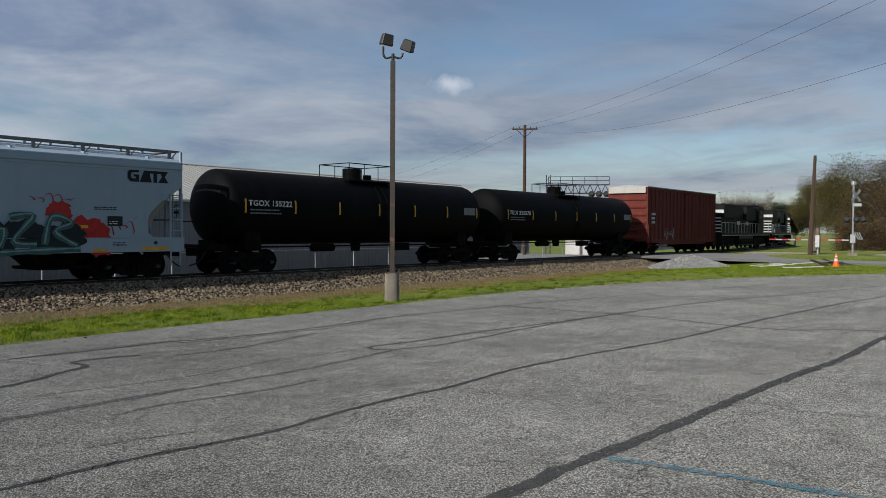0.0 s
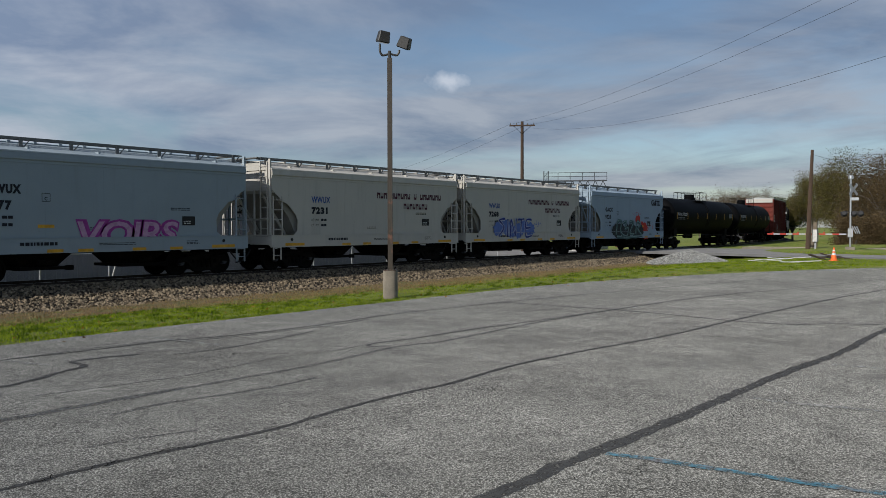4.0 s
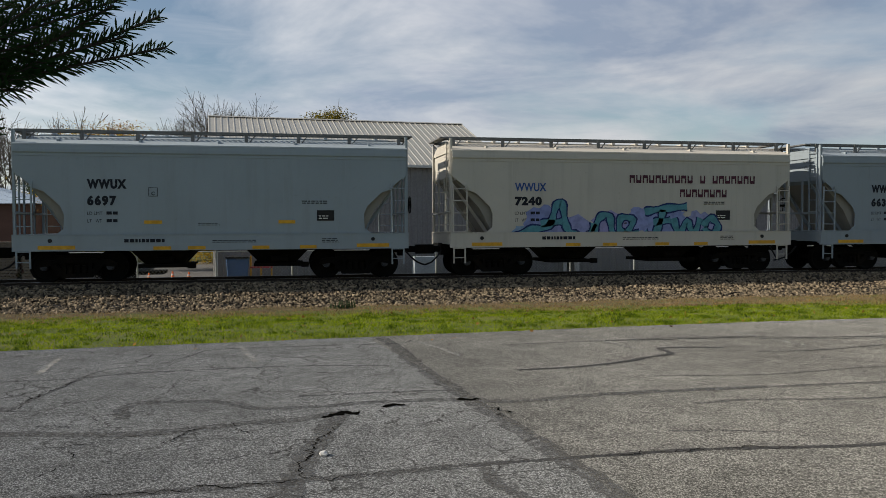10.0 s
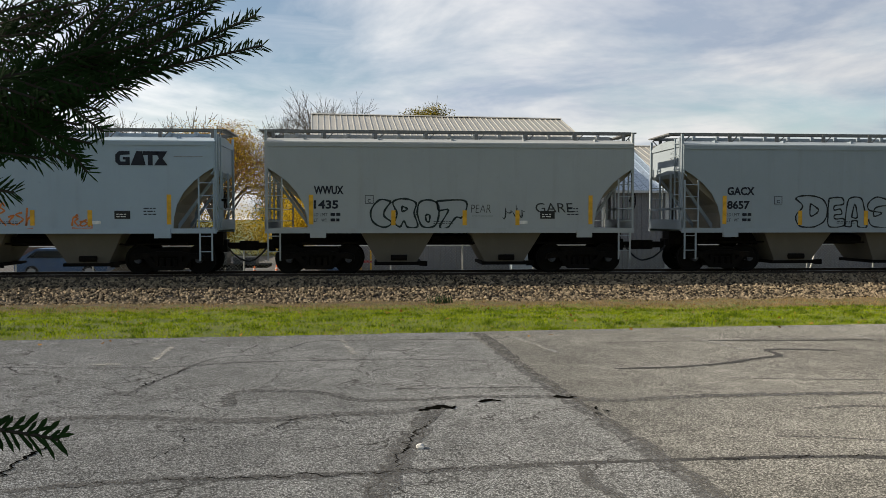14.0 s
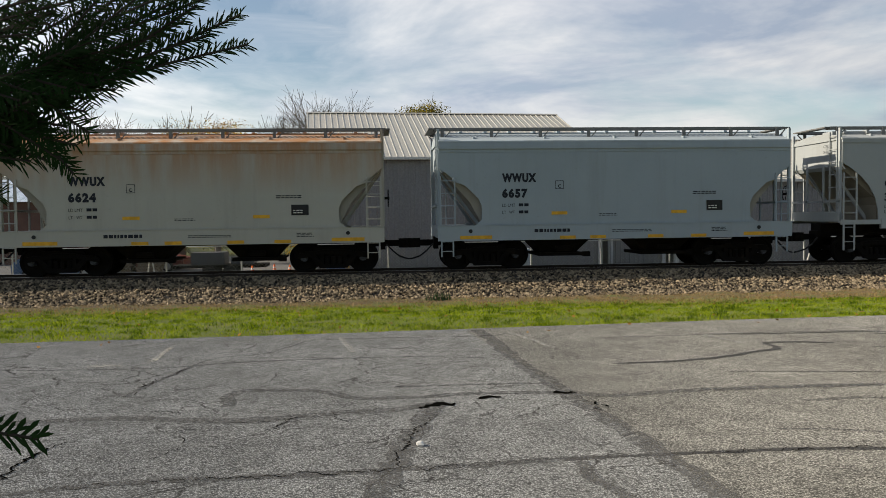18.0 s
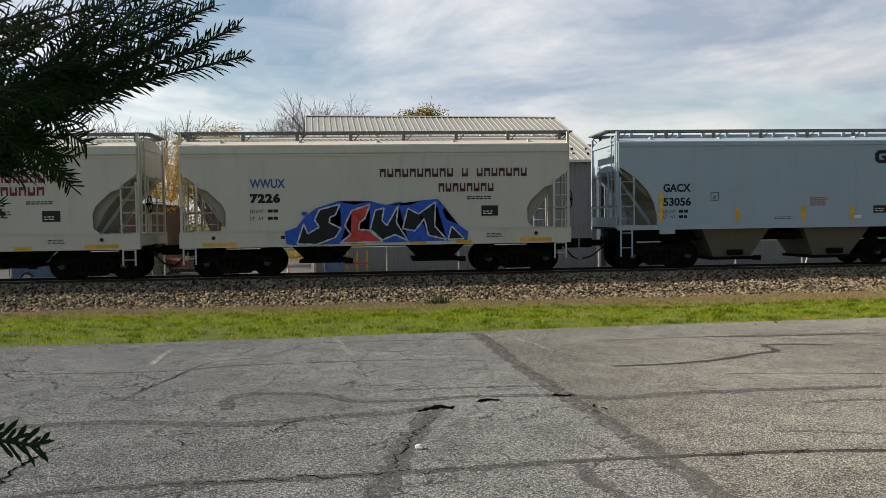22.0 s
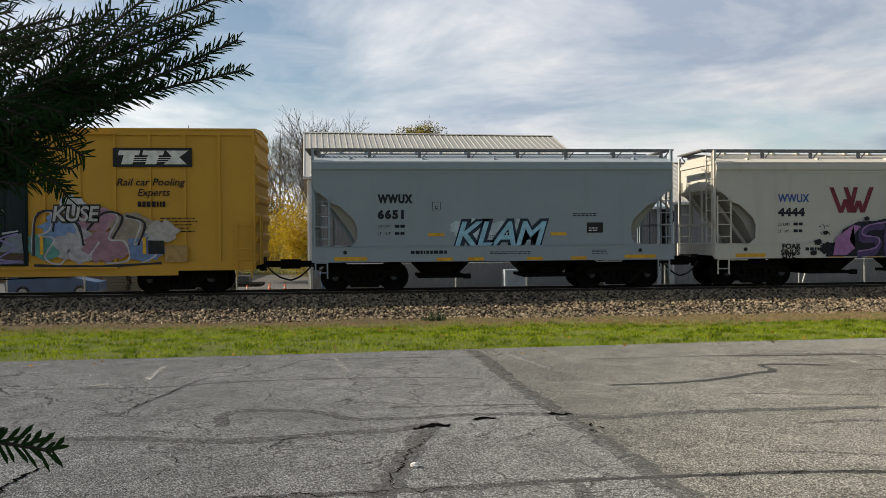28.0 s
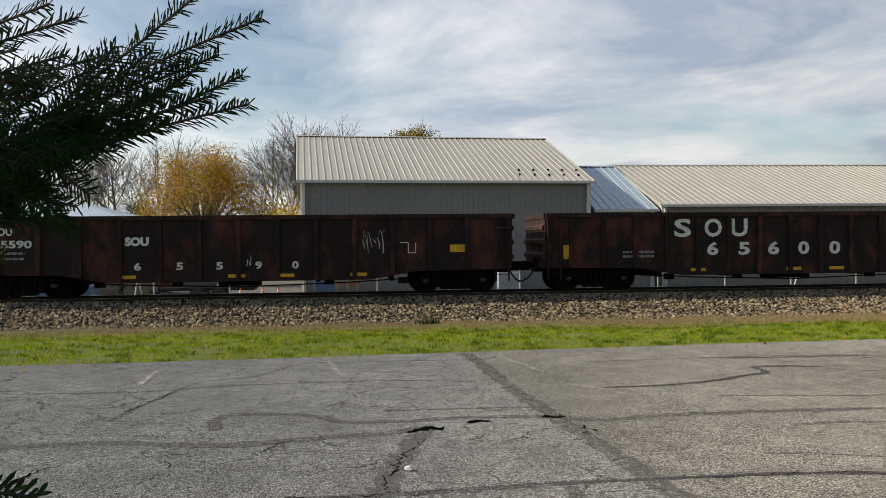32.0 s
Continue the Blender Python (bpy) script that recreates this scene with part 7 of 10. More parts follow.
def H(base, number, paint_, label, **more):
    d = dict(base)
    d.update(number=number, paint=M[paint_], label=label, core=M["core_grime_shade"] if d["style"] == "b" else M["core_shade"])
    if d.get("bay", 1) is None:
        d["bay"] = M["bay_grey"]
    d.update(more)
    return lambda: hopper(d)


def yellow_boxcar():
    c = boxcar(dict(label="dull yellow boxcar with dark double doors and bright graffiti", half=9.2, top=5.08, sill=0.72, paint=M["p_yellow"], doors=(-2.55, 2.6), leaves=2, door=M["p_green"], door_label="near-black sliding door", rib=1.02, truck=2.35, pitch=20.2, roof=M["p_yellow"]))
    y = -1.56
    plate(c, "owner_plate", 5.05, 7.35, 3.85, 4.42, M["black"], y)
    bm = bmesh.new()
    for x0 in (5.15, 5.85):
        prism(bm, [(x0 + 0.05, 4.2), (x0 + 0.66, 4.2), (x0 + 0.70, 4.34), (x0 + 0.09, 4.34)], y - 0.012, y - 0.008)
        prism(bm, [(x0 + 0.14, 3.93), (x0 + 0.46, 3.93), (x0 + 0.54, 4.2), (x0 + 0.22, 4.2)], y - 0.012, y - 0.008)
    prism(bm, [(6.52, 3.93), (7.2, 3.93), (6.98, 4.14), (6.78, 4.14)], y - 0.012, y - 0.008)
    prism(bm, [(6.78, 4.14), (6.98, 4.14), (7.25, 4.34), (6.6, 4.34)], y - 0.012, y - 0.008)
    for k in range(3):
        box(bm, 5.55, 6.85, y - 0.016, y - 0.013, 4.0 + 0.06 * k, 4.02 + 0.06 * k)
    part("emblem", bm, M["white_ink"], c, "white slanted block emblem")
    for t, x, z in (("Rail car Pooling", 5.15, 3.3), ("Experts", 5.75, 2.99)):
        write(c, "slogan", t, x, z, 0.30, M["ink"], y, 0.004, 0.25, 1.0, 2.0 if len(t) > 9 else 0.95)
    bars(c, 5.75, 2.66, 0.95, 1, M["ink"], 0.16, 0.2, y, 3, "web_address")
    for t, x, z in (("next", -8.35, 3.95), ("load", -8.35, 3.70), ("any", -5.9, 3.95), ("road", -5.95, 3.70)):
        write(c, "slogan", t, x, z, 0.30, M["ink"], y, 0.012, 0.2, 1.0, 0.60)
    ex, ez = -6.82, 3.92
    def wing(name, ink_, side, w, lift, yy, label):
        # one half of a crossed pair: a bent bar whose elbow lies near the middle
        ax, az = (0, 1) if side in ("top", "foot") else (1, 0)
        sg = 1 if side in ("top", "right") else -1
        tip, root = 0.66, 0.03
        out = []
        for q in (-1, 1):
            u, v = (q * tip, sg * tip) if az else (sg * tip, q * tip)
            dx, dz = (0, sg * w) if az else (sg * w, 0)
            mid = (0, sg * (root + lift)) if az else (sg * (root + lift), 0)
            out.append([(ex + u * 1.05, ez + v * 0.95), (ex + mid[0], ez + mid[1]), (ex + mid[0] + dx, ez + mid[1] + dz), (ex + u * 1.05 + (0 if az else 0) - (q * w if az else 0), ez + v * 0.95 - (0 if az else q * w))])
        bm = bmesh.new()
        for q in out:
            bm.faces.new([bm.verts.new((a, yy, b)) for a, b in q])
        part(name, bm, ink_, c, label)
    for side in ("left", "right"):
        wing("emblem", ink((0.48, 0.06, 0.05)), side, 0.22, 0.0, y - 0.012, "red bent bar of the emblem")
    for side in ("top", "foot"):
        wing("emblem", M["blue_ink"], side, 0.17, 0.02, y - 0.012, "blue bent bar of the emblem")
    write(c, "reporting_mark", "TB OX", -7.45, 2.72, 0.38, M["ink"], y - 0.004, 0.010, 0.15, 1.1, 1.35)
    write(c, "car_number", "6 6 6 1 7 7", -7.95, 2.22, 0.32, M["ink"], y - 0.068, 0.006, 0, 1.2, 2.5)
    for t, x, z in (("-IMPORTANT-", -1.75, 4.4), ("CLOSE THIS DOOR", -1.9, 4.25), ("BEFORE CLOSING", -1.85, 4.1), ("MAIN DOOR", -1.65, 3.95), ("CLOSE AND LOCK", 0.65, 4.4), ("BOTH DOORS", 0.75, 4.25), ("BEFORE", 0.9, 4.1), ("MOVING CAR", 0.75, 3.95)):
        write(c, "door_notice", t, x, z, 0.13, M["white_ink"], -1.662, 0.002, 0, 1.0, 0.075 * len(t))
    # pink and teal clouds, then a band of pale blue letters with blue shades and outlines
    for k in range(8):
        blot(c, -8.5 + 0.85 * k, 2.22, 0.45, (0.13, 0.19, 0.22), y + 0.004 + 0.0002 * k, 90 + k)
    for k in range(7):
        blot(c, -8.7 + 0.92 * k, 2.25, 0.62, (0.46, 0.23, 0.19), y + 0.002 + 0.0002 * k, 120 + k)
    sx = lambda a: -2.62 + (a - 1012) / 150
    zz = lambda b: 0.60 + b / 160
    shapes(c, "sprayed_fill", [[(sx(a), zz(b)) for a, b in ((-5, 20), (-5, 205), (60, 236), (110, 246), (190, 240), (330, 234), (430, 244), (505, 236), (650, 238), (760, 226), (880, 238), (990, 236), (1012, 190), (1012, 5), (600, 0), (300, 12))]], (0.40, 0.50, 0.60), y - 0.056)
    shapes(c, "sprayed_fill", [[(sx(a), zz(b)) for a, b in ((-5, 20), (-5, 90), (90, 110), (180, 84), (290, 100), (430, 70), (540, 104), (640, 80), (780, 98), (900, 76), (1012, 100), (1012, 5), (600, 0), (300, 12))]], (0.20, 0.37, 0.55), y - 0.058)
    shapes(c, "sprayed_fill", [[(sx(a), zz(b)) for a, b in q] for q in (
        ((120, 190), (170, 150), (130, 148)), ((62, 150), (95, 110), (66, 70)), ((120, 95), (195, 80), (180, 25), (140, 30)), ((228, 130), (290, 200), (225, 190)), ((300, 90), (340, 80), (330, 25), (296, 40)),
        ((330, 165), (410, 190), (380, 140)), ((440, 185), (480, 180), (440, 160)), ((420, 60), (540, 120), (560, 40), (500, 10), (420, 20)), ((600, 175), (660, 170), (690, 120), (610, 110)), ((610, 80), (660, 90), (680, 40), (605, 30)),
        ((710, 180), (745, 180), (760, 70), (715, 60)), ((785, 175), (835, 180), (875, 60), (820, 55), (850, 120)), ((920, 170), (970, 175), (995, 40), (930, 45), (955, 110)))], (0.045, 0.13, 0.40), y - 0.060)
    strokes(c, sx(0), 0.60, 1 / 155, [[(215, 185), (190, 240), (110, 245), (62, 205), (85, 150), (140, 140)], [(62, 110), (80, 60), (140, 30), (200, 60), (205, 110)], [(225, 195), (230, 130), (290, 120), (300, 40)], [(215, 235), (330, 230), (415, 205)],
        [(430, 200), (450, 180), (500, 140), (540, 130), (430, 100)], [(415, 205), (425, 240), (500, 235), (515, 180)], [(515, 235), (650, 235), (700, 150), (640, 120), (690, 60), (680, 40)], [(575, 40), (570, 150)],
        [(700, 230), (760, 220), (785, 150), (770, 50), (710, 45), (695, 140), (700, 230)], [(770, 235), (880, 235), (870, 180), (835, 100), (880, 60)], [(885, 235), (990, 235), (1012, 180), (1010, 50), (900, 40), (885, 150)]], (0.05, 0.15, 0.42), y - 0.062, 0.05)
    strokes(c, sx(0), 0.63, 1 / 155, [[(0, 205), (60, 240), (110, 252), (190, 246), (330, 240), (430, 250), (505, 242), (650, 244), (760, 234), (880, 244), (990, 242), (1012, 205)]], (0.55, 0.60, 0.64), y - 0.063, 0.03)
    for a in (680, 712, 744):
        strokes(c, sx(a), 2.12, 0.01, [[(0, 0), (6, 9), (12, 0), (6, -6), (0, 0)]], (0.50, 0.55, 0.62), y - 0.063, 0.03)
    for x0, x1, z0, z1, m_ in ((-9.02, -8.92, 1.0, 1.6, "yellow"), (-8.85, -8.4, 1.02, 1.2, "yellow"), (-7.95, -7.4, 1.0, 1.35, "patch_tan"), (-7.05, -6.45, 1.0, 1.4, "patch_tan"), (-6.2, -6.1, 1.05, 1.55, "yellow"), (-5.28, -4.75, 1.45, 1.72, "black"), (-3.1, -3.0, 1.05, 1.5, "yellow"), (6.55, 7.2, 1.0, 1.5, "patch_tan"), (2.95, 3.05, 1.25, 1.8, "yellow"), (5.9, 6.0, 1.25, 1.75, "yellow")):
        plate(c, "patch" if m_ != "yellow" else "reflector", x0, x1, z0, z1, M[m_], y - 0.066)
    # blocky lavender and white letters over brown on the doors
    yd = -1.662
    shapes(c, "sprayed_fill", [[(-2.5, 0.98), (2.5, 0.98), (2.5, 1.42), (1.4, 1.5), (0.2, 1.4), (-1.2, 1.52), (-2.5, 1.4)]], (0.075, 0.048, 0.034), yd)
    shapes(c, "sprayed_fill", [[(-2.4, 1.5), (-1.7, 1.55), (-1.75, 2.0), (-2.35, 1.95)], [(-1.4, 1.55), (-0.7, 1.5), (-0.75, 2.1), (-1.3, 2.0)], [(-0.5, 1.5), (0.1, 1.52), (0.2, 2.05), (-0.4, 2.0)], [(0.5, 1.55), (1.0, 1.5), (1.0, 2.1), (0.45, 2.0)], [(1.25, 1.5), (1.6, 1.5), (1.6, 1.95), (1.3, 1.9)], [(1.8, 1.35), (2.5, 1.3), (2.45, 1.9), (2.0, 1.75)]], (0.16, 0.18, 0.22), yd - 0.002)
    strokes(c, -2.45, 1.02, 0.01, [[(75, 88), (10, 90), (8, 4), (78, 4)], [(10, 48), (64, 48)], [(92, 92), (170, 92)], [(130, 92), (128, 4), (152, 4), (150, 80)], [(190, 4), (188, 70), (225, 98), (250, 70), (250, 4)], [(275, 96), (272, 10), (310, 6)], [(290, 96), (330, 92), (328, 6)], [(350, 92), (348, 8), (395, 8), (396, 92)], [(480, 85), (430, 70), (470, 45), (425, 12), (490, 4)], [(0, -2), (180, 2), (360, -2), (495, 2)]], (0.20, 0.17, 0.34), yd - 0.004, 0.06)
    strokes(c, -2.40, 1.04, 0.01, [[(20, 95), (70, 98)], [(12, 72), (60, 70)], [(110, 98), (160, 99)], [(200, 84), (232, 100)], [(285, 100), (325, 98)], [(430, 84), (476, 92)], [(352, 60), (394, 58)]], (0.36, 0.38, 0.42), yd - 0.005, 0.05)
    for x0, x1, z0, z1 in ((-2.4, -1.95, 1.2, 1.55), (0.28, 0.38, 1.1, 1.5)):
        plate(c, "patch", x0, x1, z0, z1, M["black"] if x0 < 0 else M["yellow"], yd - 0.007)
    for k, (dx, dz, r, col) in enumerate(((0.4, 0.5, 0.6, (0.10, 0.26, 0.24)), (0.9, 1.0, 0.65, (0.16, 0.24, 0.42)), (1.4, 0.5, 0.7, (0.36, 0.33, 0.36)), (1.9, 1.3, 0.6, (0.34, 0.18, 0.24)), (2.2, 0.5, 0.7, (0.30, 0.16, 0.20)), (2.9, 1.0, 0.7, (0.28, 0.22, 0.18)), (3.3, 0.4, 0.6, (0.14, 0.20, 0.36)), (3.8, 0.9, 0.5, (0.40, 0.36, 0.34)), (1.2, 1.7, 0.45, (0.46, 0.44, 0.46)))):
        blot(c, 2.65 + dx, 1.0 + dz, r, col, y - 0.0006 * k, 20 + k)
    strokes(c, 2.7, 0.98, 0.0092, [[(0, 40), (10, 150), (60, 165), (55, 110), (20, 90), (70, 80), (40, 20), (90, 0), (120, 60)], [(80, 150), (130, 130), (150, 60), (110, 40), (160, 10), (210, 70)],
                                   [(170, 110), (220, 160), (270, 150), (240, 80), (290, 70), (300, 10), (230, 0)], [(290, 150), (340, 130), (320, 60), (370, 90), (390, 30), (340, 0)]], (0.42, 0.40, 0.42), y - 0.008, 0.05)
    strokes(c, 2.75, 0.94, 0.0092, [[(0, 30), (8, 155), (64, 172), (60, 108)], [(76, 158), (136, 134), (156, 62)], [(166, 112), (220, 168), (278, 154), (246, 84)], [(288, 158), (348, 134), (326, 62)], [(0, 0), (120, -4), (240, -4), (400, 4)]], (0.03, 0.025, 0.03), y - 0.009, 0.07)
    graffiti(c, "KUSE", 3.3, 2.25, 0.62, 1.35, (0.42, 0.40, 0.40), (0.05, 0.045, 0.045), y - 0.02, 0.15, 0.045, None)
    scrawl(c, -1.9, 2.55, 0.5, 0.2, (0.5, 0.5, 0.48), -1.668, 2, 0.02, 3)
    scrawl(c, 0.7, 2.45, 0.55, 0.35, (0.5, 0.5, 0.48), -1.668, 4, 0.025, 4)
    scrawl(c, 1.5, 2.45, 0.5, 0.3, (0.5, 0.5, 0.48), -1.668, 5, 0.02, 4)
    bars(c, 6.4, 2.3, 1.1, 5, M["ink"], 0.03, 0.1, y, 5)
    plate(c, "stencil_panel", 6.05, 6.5, 1.25, 1.65, M["black"], y - 0.01)
    return c


def red_boxcar():
    c = boxcar(dict(label="oxide-red ribbed boxcar with a pale roof edge", half=7.3, top=5.05, sill=0.85, paint=M["p_red"], doors=(0.0, 3.0), leaves=1, door=M["p_red"], door_label="oxide-red sliding door", rib=0.72, truck=2.1, pitch=16.4, roof=M["galv"]))
    bm = bmesh.new()
    box(bm, -7.45, -7.38, -1.45, 1.45, 4.5, 4.95)
    part("end_band", bm, M["p_white"], c, "pale band across the end's top")
    bars(c, -6.6, 2.9, 0.8, 3, M["white_ink"], 0.16, 0.3, -1.56, 5)
    scrawl(c, -4.2, 1.0, 2.2, 1.1, (0.4, 0.42, 0.42), -1.56, 3, 0.06, 7)
    return c


def gon_a():
    return gondola(dict(label="dark rusty brown ribbed gondola car with white lettering", half=8.28, pitch=17.65, paint=M["p_brown"], posts=(-6.44, 1.03),
                        patches=[(-7.72, -7.48, 1.05, 1.5), (7.35, 7.62, 1.05, 1.5)],
                        words=[("S", -4.12, 1.74, 0.78, 0.56, "white_ink"), ("O", -3.12, 1.74, 0.78, 0.58, "white_ink"), ("U", -2.24, 1.74, 0.78, 0.56, "white_ink"),
                               ("6", -3.04, 1.15, 0.54, 0.38, "white_ink"), ("5", -1.99, 1.15, 0.54, 0.38, "white_ink"), ("6", -1.00, 1.15, 0.54, 0.38, "white_ink"), ("0", 0.02, 1.15, 0.54, 0.38, "white_ink"), ("0", 1.08, 1.15, 0.54, 0.38, "white_ink")],
                        bars=[(-5.8, 1.22, 1.2, 2, M["grey_ink"], 0.07, 0.14, -1.53, 4)]))


def gon_b():
    def tags(c, y):
        scrawl(c, 3.65, 1.2, 0.75, 0.95, (0.42, 0.42, 0.42), y, 3, 0.02, 6)
        scrawl(c, 0.15, 0.9, 0.2, 0.5, (0.42, 0.42, 0.42), y, 4, 0.02, 2)
        bm = bmesh.new()
        for a in ((5.35, 5.6, 1.30, 1.32), (5.35, 5.6, 1.62, 1.64), (5.58, 5.6, 1.3, 1.64), (5.1, 5.6, 1.62, 1.64), (5.35, 5.37, 1.3, 1.64)):
            box(bm, a[0] - 0.3, a[1] - 0.3, y - 0.01, y - 0.006, a[2], a[3])
        part("stencil_frame", bm, M["white_ink"], c)
    return gondola(dict(label="dark brown patched gondola car with small white lettering", half=8.28, pitch=17.65, paint=M["p_brown"], posts=(-0.07, 1.16),
                        patches=[(6.35, 6.85, 1.32, 1.55), (-7.8, -7.55, 1.05, 1.5)],
                        words=[("SOU", -3.40, 1.62, 0.33, 0.7, "white_ink"), ("6", -3.14, 0.88, 0.3, 0.2, "white_ink"), ("5", -1.91, 0.88, 0.3, 0.2, "white_ink"), ("5", -0.74, 0.88, 0.3, 0.2, "white_ink"), ("9", 0.42, 0.88, 0.3, 0.2, "white_ink"), ("0", 1.52, 0.88, 0.3, 0.2, "white_ink"),
                               ("SOU", -7.15, 1.95, 0.3, 0.55, "white_ink"), ("65590", -7.15, 1.58, 0.3, 1.1, "white_ink")],
                        bars=[(-7.15, 1.38, 1.05, 2, M["grey_ink"], 0.07, 0.16, -1.53, 4)], graffiti=[tags]))


# the consist, from the engines backwards: the place of each car's leading coupler along the train
FRONT = 18.6
CUTS = [4.8, -7.7, -20.4, -33.3, -46.3, -59.55, -72.3, -84.75, -97.95, -110.75, -123.85, -136.88, -149.83, -162.65, -175.78, -188.75, -201.8, -214.8, -227.99, -241.23, -254.2, -267.17, -279.36, -292.55, -305.35, -325.68, -343.31, -361.0]
CONSIST = [
    (H(A, ("GACX", "9328"), "p_blue", "blue-white covered hopper car with red and dark graffiti", owner_block=True, graffiti=[tag_red]), 12.95),
    (H(W, ("WWUX", "7268"), "p_white", WHITE + " and blue graffiti", company="railroad", graffiti=[tag_sint]), 13.1),
    (H(W, ("WWUX", "7231"), "p_white", WHITE, company="railroad"), 13.1),
    (H(A, ("WWUX", "6677"), "p_grey", GREY + " and pink graffiti", graffiti=[tag_pink]), 12.95),
    (H(W, ("WWUX", "4513"), "p_white", WHITE + " and a zigzag emblem", company="emblem", graffiti=[tag_hell]), 13.1),
    (H(B, ("WWUX", "1459"), "p_bgrey", "cool grey covered hopper car with open discharge hoppers"), 12.95),
    (H(B, ("CRDX", "9781"), "p_rustbrown", "rusted brown-grey covered hopper car with yellow strips", roof=M["p_rustroof"], bay=M["steel_dark"], ink=M["black"], rib=1, strips=True), 12.95),
    (H(A, ("WWUX", "6635"), "p_bgrey", GREY + " and a scrawled heart", graffiti=[tag_dsmp]), 12.95),
    (H(W, ("WWUX", "7240"), "p_white", WHITE + " and teal graffiti", company="railroad", graffiti=[tag_aunt]), 13.1),
    (H(A, ("WWUX", "6697"), "p_grey", GREY), 12.95),
    (H(A, ("GACX", "9310"), "p_blue", "blue-white covered hopper car with a block emblem", owner_block=True, red_print=-0.3), 12.95),
    (H(B, ("GACX", "8657"), "p_bgrey", "cool grey covered hopper car with outlined graffiti letters", owner_block=True, graffiti=[tag_deas]), 12.95),
    (H(B, ("WWUX", "1435"), "p_beige", "warm grey covered hopper car with outlined graffiti letters", graffiti=[tag_crot]), 12.95),
    (H(B, ("GACX", "53046"), "p_blue", "blue-white covered hopper car with small orange tags", owner_block=True, graffiti=[tag_orange]), 12.95),
    (H(B, ("CEFX", "304041"), "p_beige", "warm grey covered hopper car with a yellow-marked sill", red_print=-1.0, strips=False), 12.95),
    (H(A, ("WWUX", "6657"), "p_grey", GREY), 12.95),
    (H(A, ("WWUX", "6624"), "p_rusty", GREY + " and rust runs"), 13.0),
    (H(A, ("WWUX", "6695"), "p_grey", GREY), 13.0),
    (H(B, ("GACX", "53056"), "p_blue", "blue-white covered hopper car with open discharge hoppers", owner_block=True, red_print=0.6), 13.0),
    (H(W, ("WWUX", "7226"), "p_white", WHITE + " and blue and red graffiti", company="railroad", graffiti=[tag_scum]), 13.1),
    (H(W, ("WWUX", "4379"), "p_white", WHITE + " and black scrawls", company="emblem", graffiti=[tag_black_line]), 13.1),
    (H(B, ("GACX", "8635"), "p_bgrey", "cool grey covered hopper car with black scrawls", owner_block=True, graffiti=[tag_black_small]), 12.95),
    (H(A, ("WWUX", "25014"), "p_blue", "blue-white covered hopper car with dark lettering", red_print=1.2), 12.5),
    (H(W, ("WWUX", "4444"), "p_white", WHITE + " and black and pink graffiti", company="emblem", graffiti=[tag_seez]), 13.0),
    (H(A, ("WWUX", "6651"), "p_bgrey", GREY + " and blue graffiti", graffiti=[tag_klam]), 12.95),
    (yellow_boxcar, 20.3),
    (gon_a, 17.65),
    (gon_b, 17.65),
]
AHEAD = [
    (lambda: tank_car(dict(label="black tank car with white lettering and a railed dome", number=("TGOX", "155222"), pitch=17.7)), 17.7),
    (lambda: tank_car(dict(label="black tank car with small white lettering", number=("TILX", "255570"), pitch=18.2)), 18.2),
    (red_boxcar, 16.4),
    (lambda: locomotive(dict(label="black diesel locomotive with white end stripes", pitch=22.2)), 22.2),
    (lambda: locomotive(dict(label="black diesel locomotive with white end stripes", pitch=22.2)), 22.2),
    (lambda: locomotive(dict(label="black diesel locomotive with white end stripes", pitch=22.2)), 22.2),
]
# how far the train has gone, in metres, by the clock
TRAVEL = [(0, -1.0), (2, 19.7), (4, 40.4), (6, 61.2), (8, 82.0), (10, 102.6), (12, 123.95), (14, 145.64), (16, 167.64), (18, 189.85), (20, 212.26), (22, 234.75), (24, 257.3), (26, 280.0), (28, 302.81), (30, 325.57), (32, 348.42)]
CARS = []


def build_train():
    s = FRONT
    for (make, pitch), rear in zip(CONSIST, CUTS):
        CARS.append((make(), (s + rear) / 2))
        s = rear
    s = FRONT
    for make, pitch in AHEAD:
        CARS.append((make(), s + pitch / 2))
        s += pitch


build_train()


def motions():
    steps = [(0.5 * k, float(np.interp(0.5 * k, [a for a, _ in TRAVEL], [b for _, b in TRAVEL]))) for k in range(65)]
    for car, s in CARS:
        # cars that reach the curve get closer keys, and go on along it
        rows = steps if s > -20 else TRAVEL
        walk(car, [(t, pose(s + x, TRACK_Y + bend(s + x)[0], RAIL_Z, 0, 0, bend(s + x)[1])) for t, x in rows])
    # wheels roll with the train: one keyed axle at each end of a truck, and the rest share its keys
    ts, xs = [r[0] for r in TRAVEL], [r[1] for r in TRAVEL]
    first = {}
    for wheel, end in WHEELS:
        if end not in first:
            x = 1.829 / 2 * end
            walk(wheel, [(k / FPS, pose(x, 0, 0.457, 0, math.degrees(float(np.interp(k / FPS, ts, xs)) / 0.457), 0)) for k in range(32 * FPS + 1)])
            first[end] = wheel.animation_data
        else:
            wheel.rotation_mode = "QUATERNION"
            keys = wheel.animation_data_create()
            keys.action = first[end].action
            keys.action_slot = first[end].action_slot
    for t_rows, branch in zip(SWAY, BRANCHES):
        walk(branch, [(t, pose(x, 0, z)) for t, x, z in t_rows])




